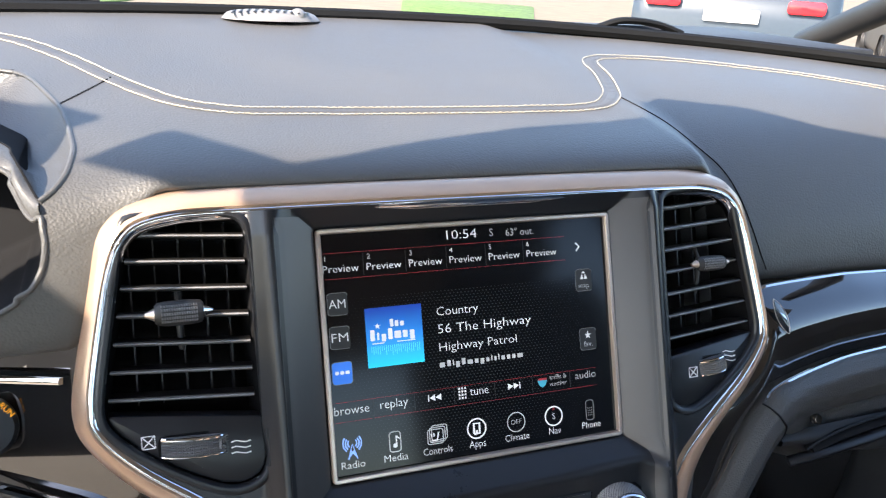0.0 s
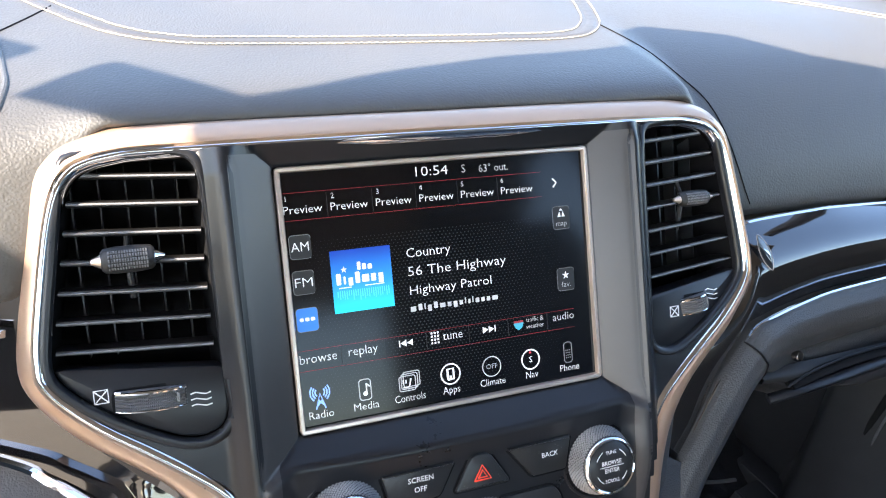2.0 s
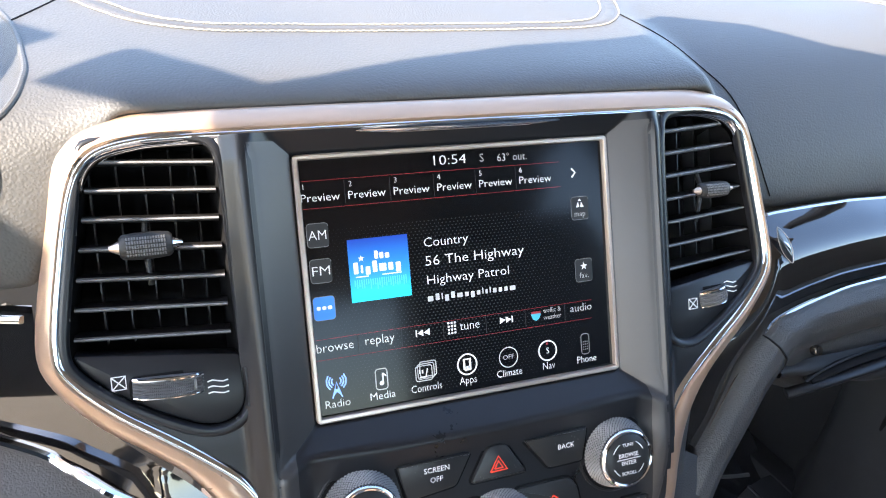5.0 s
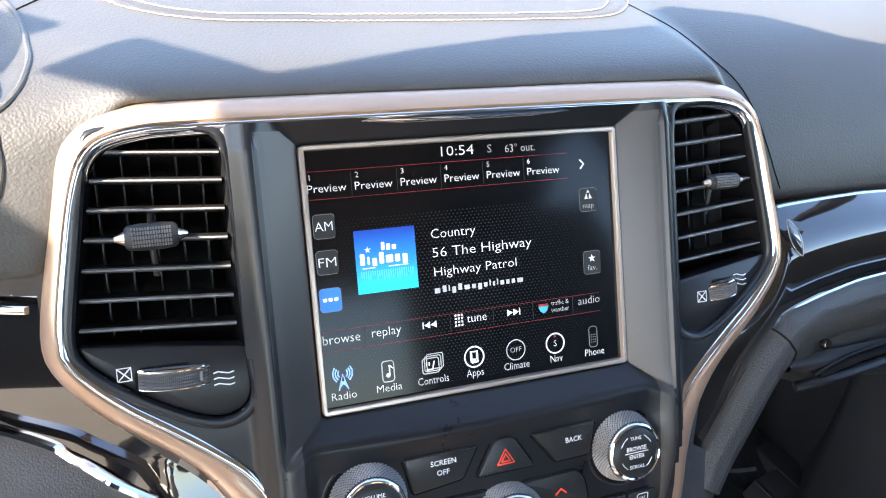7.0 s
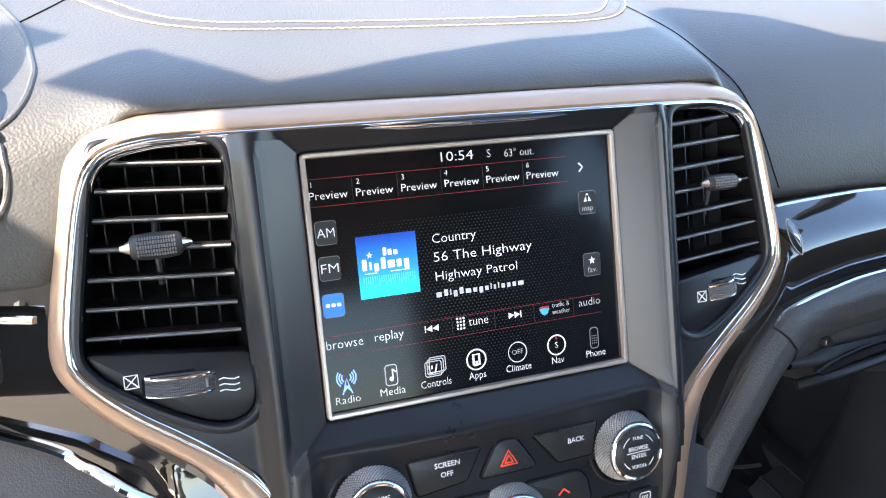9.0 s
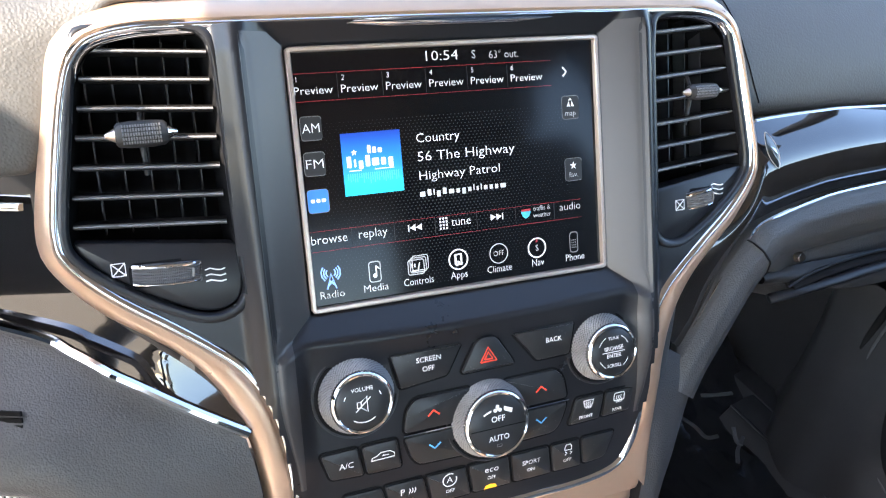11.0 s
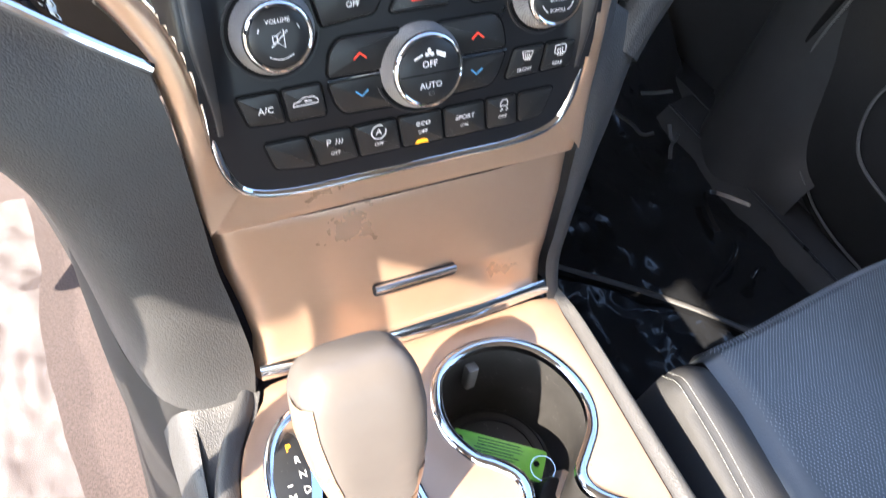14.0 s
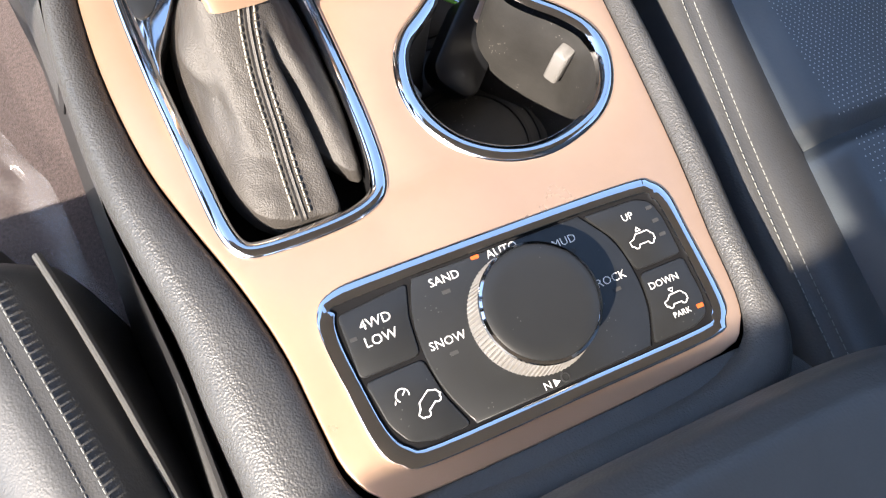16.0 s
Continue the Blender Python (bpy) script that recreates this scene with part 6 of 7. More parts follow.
def key_tag():
    green = material("green_tag_plastic", (0.22, 0.60, 0.07), 0.35, vary=0.08, vary_scale=40)
    ax = Vector((54.0, -38.0, 0)).normalized()
    ay = Vector((-0.05, -0.10, 0.99)).cross(ax).normalized()
    az = ax.cross(ay)
    m = Matrix((ax, ay, az)).transposed().to_4x4()
    th = thing("key_tag", mm(CABIN, 37, -182, -397) @ m, "bright green key tag on a steel ring in the cup holder", "key tag")
    part("tag", plate(soft_poly([(-35, -8), (34, -15), (36, 9), (-34, 12)], 3, 4), 0, 1.2, 0.4), green, th)
    for hx, hy in ((-29, 5), (29, -2)):
        flat("hole", [circle2(2.3, hx, hy)], th, DARK, (0, 0, 1.22), 0.05)
    rnd = random.Random(5)
    for k in range(7):
        x0 = -18 + rnd.uniform(0, 3)
        flat("print_line", [[(x0, 8 - k * 2.4), (x0 + rnd.uniform(24, 36), 7 - k * 2.4), (x0 + 30, 7.8 - k * 2.4), (x0, 8.8 - k * 2.4)]], th, TAGINK, (0, 0, 1.25), 0.02)
    rg = [(34 + 9 * math.cos(a), -4 + 9 * math.sin(a), 1) for a in np.linspace(0, 2 * math.pi, 32, endpoint=False)]
    part("ring", sweep(rg, circle(0.55, 6), True), CHROME, th, "steel key ring")
    fb = thing("key_fob", CABIN @ pose(0.052, -0.238, -0.408, 10, 25, -40), "black key fob with a silver edge in the cup holder", "key")
    part("shell", plate(rounded(34, 60, 12, 6), -7, 7, 3), PLASTIC, fb)
    part("silver_edge", plate(rounded(12, 22, 3, 4, 0, 26), -8, 7.6, 1), BEZEL, fb)


TAGINK = material("tag_ink", (0.01, 0.06, 0.02), 0.6)
key_tag()


# ---- gear selector ----
def gear_selector():
    th = thing("gear_selector", CABIN, "grey gear selector with champagne trim and a stitched leather boot", "gear selector")
    ring = np.array(curve(RING, 8, True))
    for _ in range(14):
        ring = ring * 0.5 + (np.roll(ring, 1, 0) + np.roll(ring, -1, 0)) * 0.25
    ring = [tuple(p) for p in ring]
    part("ring", sweep([(x, y, ZC) for x, y in offset(ring, -3)], [(-4.4, -4), (4.4, -4), (4.4, -0.6), (3.4, 1.3), (1.3, 2.4), (-1.3, 2.4), (-3.4, 1.3), (-4.4, -0.6)], True), CHROME, th, "chrome ring")
    bm = bmesh.new()
    rs = []
    for d, z in ((-5, 0), (-6.5, -14), (-8, -34)):
        rs.append([bm.verts.new((x, y, ZC + z)) for x, y in offset(ring, d)])
    for a, b in zip(rs, rs[1:]):
        for i in range(len(a)):
            bm.faces.new((a[i], a[(i + 1) % len(a)], b[(i + 1) % len(a)], b[i]))
    bm.faces.new(rs[-1])
    part("well", bm, DARK, th, "dark well round the boot")
    # letter pod
    pod_c = [(-90, -146), (-104, -128), (-116, -138), (-125, -160), (-127, -190), (-126, -225), (-121, -245), (-117, -228), (-108, -210), (-97, -188), (-92, -165)]
    part("pod_frame", plate([tuple(p) for p in curve(pod_c, 4, True)], ZC - 12, ZC + 1.2, 1.2), CHROME, th, "chrome surround of the letters")
    pod = [(-122.5, -170), (-120, -160), (-115, -150), (-108, -141.5), (-104, -139.5), (-100, -146), (-98, -155), (-98.5, -166), (-101, -178), (-106, -192), (-112, -203), (-117, -207), (-122, -205), (-123.5, -190)]
    pd = part("letter_pod", plate([tuple(p) for p in curve(pod, 3, True)], ZC, ZC + 2.2, 0.6), BUTTON, th, "black letter panel")
    z = ZC + 2.3
    writing("lettering", "P", 5.2, pd, AMBER, (-107.5, -150.5, z), turn=-4, label="lit amber letter")
    writing("lettering", "R", 4.6, pd, WHITE, (-104.6, -160.0, z), turn=-4)
    writing("lettering", "N", 4.6, pd, WHITE, (-104.0, -170.5, z), turn=-4)
    writing("lettering", "D", 4.6, pd, WHITE, (-104.4, -181.0, z), turn=-4)
    writing("lettering", "M", 4.6, pd, WHITE, (-114.0, -183.5, z), turn=-4)
    strokes("shift_signs", [[(-1.6, 0), (1.6, 0)], [(-1.6, -17), (1.6, -17)], [(0, -15.4), (0, -18.6)]], 0.9, pd, WHITE, (-113.5, -175.0, z))
    # boot: folds of leather from the collar down to the ring
    def ringpts(xl, xr, yb, yf, z, q, n=120, sq=2.7):
        """A ring of the boot at depth q (0 at the collar), with its folds."""
        out_ = []
        cx, cy, wx, wy = (xl + xr) / 2, (yb + yf) / 2, (xr - xl) / 2, (yf - yb) / 2
        g = smoothstep(0.6, 3, q)
        for i in range(n):
            a = 2 * math.pi * i / n
            c, s = math.cos(a), math.sin(a)
            k = (abs(c) ** sq + abs(s) ** sq) ** (-1 / sq)

            def hump(deg, wide):
                d = (math.degrees(a) - deg + 180) % 360 - 180
                return math.exp(-(d / wide) ** 2)
            f = 1 - 0.40 * g * hump(-56, 7) + 0.05 * g * hump(-70, 10) + 0.06 * g * hump(-42, 8)
            f += 0.34 * hump(192, 18) * math.exp(-((q - 2.2) / 0.7) ** 2) - 0.10 * g * hump(214, 12) * math.exp(-((q - 3) / 1.0) ** 2)
            f -= 0.05 * hump(-78, 8) * math.exp(-((q - 3.4) / 0.35) ** 2) + 0.04 * hump(250, 20) * math.exp(-((q - 3.9 - 0.4 * c) / 0.18) ** 2)
            f += 0.016 * g * noise.noise((2.5 * c, 2.5 * s, q * 0.9)) + 0.006 * noise.noise((9 * c, 9 * s, q * 4)) + 0.003 * noise.noise((24 * c, 24 * s, q * 9))
            out_.append((cx + wx * k * c * f, cy + wy * k * s * f, z + 0.5 * g * noise.noise((5 * c, 5 * s, q * 2.5 + 7))))
        return out_
    secs = []
    levels = [(-96, -61, -233, -208, -311), (-99, -60, -243, -204, -318), (-101, -57, -262, -196, -328), (-103, -51, -286, -192, -338), (-107, -47, -306, -189, -346), (-112, -44, -327, -186, -353), (-115, -42, -331, -184, -362)]
    L = np.array(levels)
    for q in np.linspace(0, len(L) - 1, 72):
        v = [float(np.interp(q, range(len(L)), L[:, k])) for k in range(5)]
        secs.append(ringpts(*v, q))
    bt = part("boot", loft(secs, caps=False), BOOT, th, "creased black leather boot", smooth=80)
    LS = np.array([(-74, -234.6, -311), (-77, -247, -317), (-79.5, -266, -326), (-80.5, -288, -337), (-81.5, -309, -345.5), (-82, -328.5, -352.5)])
    line_ = np.array(curve(LS, 16))
    D = np.r_[0, np.cumsum(np.linalg.norm(np.diff(line_, axis=0), axis=1))]
    skin = np.array(secs).reshape(-1, 3)

    def onto(p):
        """The place on the boot's leather in front of p, a thread's half thickness above it."""
        out = np.array((0, -0.6, 0.8))
        rise = (skin - p) @ out
        side = np.linalg.norm(skin - p - rise[:, None] * out, axis=1)
        near = (side < 3) & (rise > rise[side < 3].max() - 4)
        w = np.exp(-(side[near] / 1.2) ** 2)
        return p + out * (rise[near] @ w / w.sum() + 0.45)
    part("seam_welt", sweep([tuple(onto(p) + np.array((0, -0.2, 0.2))) for p in line_], [(-1.6, -0.8), (-1.2, 0.5), (0, -0.2), (1.2, 0.5), (1.6, -0.8)], up=(0, -0.6, 0.8)), BOOT, bt, "raised double seam", smooth=60)
    for dx in (-3.6, 3.6):
        bm = bmesh.new()
        for k in range(int(D[-1] / 3.6)):
            p, q = (np.array([np.interp(k * 3.6 + e, D, line_[:, c]) for c in range(3)]) + (dx, 0, 0) for e in (0, 2.7))
            p, q = (onto(v) + (0, -0.35, 0.45) for v in (p, q))
            sweep([tuple(p), tuple((p + q) / 2 + (0, -0.3, 0.4)), tuple(q)], circle(0.5, 5), bm=bm, up=(1, 0, 0))
        tagged(part("stitches", bm, THREAD, bt, "row of cream stitches"), kind="stuff")
    # knob: a rounded block that leans forward
    def sec(f, k=1.0):
        """A cross section of the knob, f from the collar (0) to the crown (1)."""
        tab = [(0, 15.5, 10), (0.12, 19, 13), (0.3, 26, 18), (0.5, 31.5, 22), (0.7, 34, 23), (0.86, 32.5, 21), (0.95, 28, 17), (1.0, 19, 10)]
        wx = float(np.interp(f, [t[0] for t in tab], [t[1] for t in tab])) * k
        wy = float(np.interp(f, [t[0] for t in tab], [t[2] for t in tab])) * k
        c = np.array((-76 - 4.5 * f, -227 + 50 * f, -313 + 108 * f))
        bk = np.array((0, -0.905, 0.42))
        r = []
        for i in range(40):
            a = 2 * math.pi * i / 40
            cc, ss = math.cos(a), math.sin(a)
            e = (abs(cc) ** 3.8 + abs(ss) ** 3.8) ** (-1 / 3.8)
            r.append(tuple(c + np.array((1, 0, 0)) * wx * e * cc + bk * wy * e * ss))
        return r
    part("knob", loft([sec(f) for f in np.linspace(0.02, 1, 26)]), KNOBM, th, "smooth grey knob", smooth=60)
    # champagne trim that hugs the lower back and sides of the knob
    for s in (-1, 1):
        bm = bmesh.new()
        R = []
        for f in np.linspace(0.0, 0.86 if s < 0 else 0.36, 24):
            full = sec(f, 1.03)
            wdt = 0.8 - 0.25 * f
            mid = 17.2 if s < 0 else 2.6
            row = []
            for j in range(9):
                a = (mid + (j - 4) / 4 * 4.2 * wdt) % 40
                i0 = int(a)
                g = a - i0
                p = np.array(full[i0]) * (1 - g) + np.array(full[(i0 + 1) % 40]) * g
                row.append(bm.verts.new(tuple(p)))
            R.append(row)
        for a, b in zip(R, R[1:]):
            for j in range(8):
                bm.faces.new((a[j], a[j + 1], b[j + 1], b[j]))
        bmesh.ops.solidify(bm, geom=bm.faces[:], thickness=-0.8)
        part("side_trim", bm, SILVER, th, "champagne side trim")
    part("collar", loft([sec(f, 1.05) for f in (-0.03, 0.0, 0.1, 0.2)]), SILVER, th, "champagne collar")
    bm = bmesh.new()
    R = []
    for f in np.linspace(0.065, 0.36, 16):
        full = sec(f, 1.085 - 0.10 * smoothstep(0.2, 0.36, f))
        wdt = 2.3 + 2.6 * smoothstep(0.06, 0.36, f)
        row = []
        for j in range(11):
            a = 10 + (j - 5) / 5 * wdt
            i0 = int(a)
            p = np.array(full[i0]) * (1 - a + i0) + np.array(full[i0 + 1]) * (a - i0)
            row.append(bm.verts.new(tuple(p)))
        R.append(row)
    for a, b in zip(R, R[1:]):
        for j in range(10):
            bm.faces.new((a[j], a[j + 1], b[j + 1], b[j]))
    bmesh.ops.solidify(bm, geom=bm.faces[:], thickness=-1.2)
    part("tongue", bm, KNOBM, th, "grey tongue that runs down into the collar", smooth=50)


KNOBM = material("knob_skin", (0.15, 0.135, 0.125), 0.40, metal=0.2, grain=1500, bump=0.06, vary=0.06, vary_scale=20)
gear_selector()


# ---- drive mode panel ----
def drive_panel():
    th = thing("drive_mode_panel", mm(CABIN, 0, 0, ZC), "black terrain selector panel with a round dial in a chrome frame", "control panel")
    out = [(-84, -367), (-65, -366), (0, -366.5), (70, -368), (82, -371.5), (88, -381), (88, -400), (87.5, -437), (83, -448), (72, -453.5), (0, -454), (-70, -454), (-84, -449), (-91, -438), (-94, -412), (-96, -385), (-93, -373)]
    inn = [(-80, -374.5), (0, -374), (70, -376), (78, -380), (80.5, -390), (80, -432), (77, -443), (68, -446.5), (0, -446.5), (-66, -446.5), (-78, -443), (-84, -433), (-87, -410), (-88.5, -388), (-86, -378)]
    o, i = [tuple(p) for p in curve(out, 4, True)], [tuple(p) for p in curve(inn, 4, True)]
    part("frame", plate(o, -2, 2.4, 1.4, holes=[i]), CHROME, th, "chrome frame")
    part("base", plate(offset(i, 0.5), -2, 0.6, 0), DARK, th)
    z = 1.9
    # centre field, round at both sides
    lf = [(-48.5, -375), (-54.5, -390), (-56.5, -410), (-54, -428), (-47, -445.5)]
    rt = [(42.5, -445.5), (50, -428), (52, -410), (49, -392), (38.5, -375.5)]
    cen = part("centre_field", plate([tuple(p) for p in curve(lf, 6)] + [tuple(p) for p in curve(rt, 6)], 0, z, 0.7), BUTTON, th, "satin black field of the dial")
    w = z + 0.03
    for s, x, y, a in (("SAND", -34.5, -380.5, 0), ("SNOW", -44.5, -407.5, 0), ("AUTO", -3.5, -377.5, 0), ("MUD", 26.5, -384.5, 0), ("ROCK", 39.5, -409.5, 0)):
        writing("lettering", s, 4.0, cen, WHITE, (x, y, w), turn=a)
    flat("lamp", [rounded(4, 1.8, 0.3, 2)], cen, AMBERD, (-17, -375.0 - 1.2, w), label="amber lamp")
    for x, y in ((-36, -386.5), (-44, -413.5), (28, -390), (40, -415)):
        flat("lamp", [rounded(4, 1.8, 0.3, 2)], cen, GREYD, (x, y, w))
    writing("lettering", "N", 3.6, cen, WHITE, (-11, -443, w))
    flat("arrow_sign", [[(-7.8, -444.8), (-7.8, -441.2), (-4.6, -443)]], cen, WHITE, (0, 0, w), 0.05)
    part("pin_button", lathe([(2.4, 0), (2.4, 0.5), (1.7, 0.6), (1.5, -0.2), (0, -0.2)], 20), SOFTBLACK, cen, at=(-1.7, -442.4, w - 0.1))
    # corner keys
    def key(pts, label=""):
        return part("key", plate([tuple(p) for p in pts], 0, z - 0.1, 0.7), BUTTON, th, label)
    k = key(soft_poly([(-86, -379), (-51.5, -376), (-56.5, -391), (-58.3, -408.6), (-86.5, -409.0)], 3, 4))
    writing("lettering", "4WD", 4.6, k, WHITE, (-71, -387.2, w))
    writing("lettering", "LOW", 4.6, k, WHITE, (-71.5, -395.2, w))
    flat("lamp", [rounded(3.4, 1.8, 0.3, 2)], k, GREYD, (-83, -391.5, w))
    k = key(soft_poly([(-58.2, -410.6), (-55.5, -429), (-49.3, -445), (-66, -445), (-77, -441.5), (-82.5, -432), (-85.5, -411)], 3, 4))
    wh = lambda x: [(x + 1.5 * math.cos(a), -2.4 + 1.5 * math.sin(a)) for a in np.linspace(math.pi, 0, 7)]
    car = [(-6.6, -2.4), (-6.7, 0.2), (-4.2, 1.0), (-2.2, 3.0), (4.4, 3.0), (5.8, 1.0), (6.5, 0.6), (6.5, -2.4), *[(x, -4.8 - y) for x, y in wh(4.0)[::-1]], *[(x, -4.8 - y) for x, y in wh(-4.0)[::-1]], (-6.6, -2.4)]
    strokes("hill_descent_sign", [[(x * 0.83 - y * 0.56, x * 0.56 + y * 0.83) for x, y in car]], 0.65, k, WHITE, (-63.5, -429.0, w))
    strokes("gauge_sign", [[(x - 6.0, y + 8) for x, y in arc_pts(3.0, -20, 230, 12)], [(-6, 8), (-4.4, 9.6)], [(-10.4, 5.2), (-9.6, 7)]], 0.6, k, WHITE, (-66.5, -430, w))
    k = key(soft_poly([(40.8, -376.5), (70, -377.5), (77.0, -381.5), (79, -391), (78.8, -410.4), (53.6, -410.4), (50.8, -392)], 3, 4))
    writing("lettering", "UP", 3.6, k, WHITE, (61.8, -384.6, w))
    strokes("raise_sign", [car, [(-1.4, 4.2), (0, 6.2), (1.4, 4.2), (-1.4, 4.2)]], 0.6, k, WHITE, (63.5, -397, w))
    for y in (-384, -391, -398.5):
        flat("lamp", [rounded(3.4, 1.8, 0.3, 2)], k, GREYD, (74.5, y, w))
    k = key(soft_poly([(53.8, -412.4), (78.6, -412.4), (78.4, -432), (76, -441.5), (68, -445), (44.5, -445), (51.6, -428)], 3, 4))
    writing("lettering", "DOWN", 3.4, k, WHITE, (63.3, -420.0, w))
    strokes("lower_sign", [[(x * 0.9, y * 0.9) for x, y in car], [(-1.4, 5.4), (0, 3.6), (1.4, 5.4), (-1.4, 5.4)]], 0.6, k, WHITE, (64.6, -429.6, w))
    writing("lettering", "PARK", 2.8, k, WHITE, (64.4, -436.8, w))
    flat("lamp", [rounded(3.6, 2.0, 0.3, 2)], k, AMBERD, (74.3, -437, w), label="amber lamp")
    # dial
    dl = part("dial", lathe([(0, 20.6), (20, 20.6), (24.5, 20.4), (26.2, 19.6), (26.6, 18.2)], 64), BUTTON, th, "flat round black dial", at=(-3.5, -409.5, z))
    part("chrome_ring", lathe([(26.4, 19.6), (27.6, 19.0), (28.0, 17.6), (27.4, 16.4), (26.2, 16.4)], 64), CHROME, dl, "thin chrome ring")
    part("skirt", lathe([(27.0, 16.6), (27.6, 12), (28.6, 5), (29.5, 0), (24, 0)], 64), KNURL2, dl, "ribbed grey skirt")
    bm = bmesh.new()
    n = 90
    for q in range(n):
        a = 2 * math.pi * q / n
        ca, sa = math.cos(a), math.sin(a)
        sweep([(27.3 * ca, 27.3 * sa, 16), (29.4 * ca, 29.4 * sa, 0.4)], [(-0.45, 0), (0.45, 0), (0, 0.6)], bm=bm, up=(ca, sa, 0))
    tagged(part("ribs", bm, KNURL2, dl, smooth=0), kind="stuff")


AMBERD = material("amber_dim", (0.58, 0.10, 0.02), 0.5, emit=0.15)
GREYD = material("lamp_grey", (0.05, 0.05, 0.05), 0.4)
KNURL2 = material("dial_skirt", (0.24, 0.23, 0.22), 0.45, metal=0.3, vary=0.1, vary_scale=60)
drive_panel()


# ---- seats ----
PALE_THREAD = material("pale_thread", (0.27, 0.28, 0.27), 0.7, grain=900, bump=0.4, vary=0.15, vary_scale=200)
SOFTGREY = material("soft_grey_plastic", (0.10, 0.10, 0.10), 0.4, grain=900, bump=0.1, vary=0.1)


def insert_material():
    m = material("perforated_leather", (0.066, 0.080, 0.094), 0.34, spec=1.0, grain=500, bump=0.25, vary=0.12, vary_scale=12)
    return m


def cushion(s, name, label):
    """A front seat: cushion with bolsters, insert and stitching, and a back. Built for the passenger and mirrored for the driver."""
    th = thing(name, CABIN, label, "seat", "front seats")
    ins = insert_material()
    zt = -388 if s > 0 else -425
    if s > 0:
        inner = curve([(178, -172), (170, -240), (157, -320), (143, -400), (130, -520), (126, -640)], 8)
        outer = curve([(236, -166), (236, -220), (226, -290), (217, -370), (206, -500), (204, -640)], 8)

    def mx(x):
        return x if s > 0 else -x - 20
    if s < 0:
        inner = curve([(200, -262), (190, -310), (178, -370), (168, -430), (160, -520), (158, -640)], 8)
        outer = curve([(270, -258), (262, -310), (250, -370), (240, -430), (230, -520), (226, -640)], 8)
    A, B = np.array(inner), np.array(outer)
    n = len(A)
    bm = bmesh.new()
    R = []
    prof = [(-0.12, -230), (-0.10, -80), (-0.07, -40), (0.0, -25), (0.08, -15), (0.18, -5.5), (0.30, 1.5), (0.36, -0.4), (0.42, 2.4), (0.6, 2.4), (0.85, -4), (1.0, -12)]
    for k in range(n):
        a, b = A[k], B[k]
        e = smoothstep(0, 0.07, k / n)
        R.append([bm.verts.new((mx(a[0] + (b[0] - a[0]) * f), a[1] + (b[1] - a[1]) * max(0, min(1, f)) - 0, zt + z - (1 - e) * 14 * (1 if z > -30 else 0.3))) for f, z in prof])
    front = [bm.verts.new((v.co.x, v.co.y + 6, v.co.z - 40)) for v in R[0]]
    front2 = [bm.verts.new((v.co.x, v.co.y + 2, -620)) for v in R[0]]
    for a, b in zip([front2, front] + R, [front] + R):
        for j in range(len(a) - 1):
            bm.faces.new((a[j], a[j + 1], b[j + 1], b[j]))
    part("bolster", bm, SEAT, th, "smooth black leather side bolster", smooth=70)
    for f in (0.30, 0.42):
        bm = bmesh.new()
        L = [(mx(a[0] + (b[0] - a[0]) * f), a[1] + (b[1] - a[1]) * f, zt + 2.2 - (1 - smoothstep(0, 0.07, k / n)) * 14) for k, (a, b) in enumerate(zip(A, B))]
        Pp = np.array(L)
        D = np.r_[0, np.cumsum(np.linalg.norm(np.diff(Pp, axis=0), axis=1))]
        st = 4.6
        for k in range(int(D[-1] / st)):
            p, q = (tuple(np.interp(k * st + e, D, Pp[:, c]) for c in range(3)) for e in (0, 3.3))
            sweep([p, q], circle(0.38, 5), bm=bm)
        tagged(part("stitching", bm, PALE_THREAD, th, "row of pale stitches"), kind="stuff")
    # ribbed and perforated insert
    far = 560

    def fn(i, j):
        k = j * (n - 1)
        i0 = min(int(k), n - 2)
        b = B[i0] + (B[i0 + 1] - B[i0]) * (k - i0)
        x = b[0] + i * (far - b[0])
        y = b[1] + (4 + 22 * smoothstep(0, 0.8, i)) * (1 - j)
        groove = 9 * math.exp(-((y + 372) / 5.0) ** 2) + 9 * math.exp(-((y + 560) / 5.0) ** 2)
        z = zt - 12 + 10 * smoothstep(0, 0.06, i) + 7 * math.sin(math.pi * i) - groove - 16 * (1 - smoothstep(0, 0.06, j))
        return (mx(x), y, z)
    part("insert", grid(fn, 60, 110), ins, th, "black leather insert with fine pale perforations", smooth=70)
    bm = grid(lambda i, j: (mx(B[0][0] + i * (far - B[0][0])), B[0][1] + (4 + 22 * smoothstep(0, 0.8, i)) + 5 * math.sin(j * 1.5), zt - 17 - 230 * j + 7 * math.sin(math.pi * i) * (1 - j)), 30, 12)
    part("front_face", bm, SEAT, th, smooth=70)
    if s > 0:
        bm = bmesh.new()
        for r in range(150):
            j = (r + 0.5) / 150
            k = j * (n - 1)
            b = B[min(int(k), n - 1)]
            for q in range(76):
                x = 244 + q * 3.5 + (1.75 if r % 2 else 0)
                i = (x - b[0]) / (far - b[0])
                if i < 0.035:
                    continue
                p = fn(i, j)
                if abs(p[1] + 372) < 8:
                    continue
                vs = [bm.verts.new((p[0] + dx, p[1] + dy, p[2] + 0.9)) for dx, dy in ((-0.3, -0.5), (0.3, -0.5), (0.55, 0), (0.3, 0.5), (-0.3, 0.5), (-0.55, 0))]
                bm.faces.new(vs)
        tagged(part("perforation", bm, STRIPES, th, "rows of fine pale perforations", smooth=0), kind="stuff")
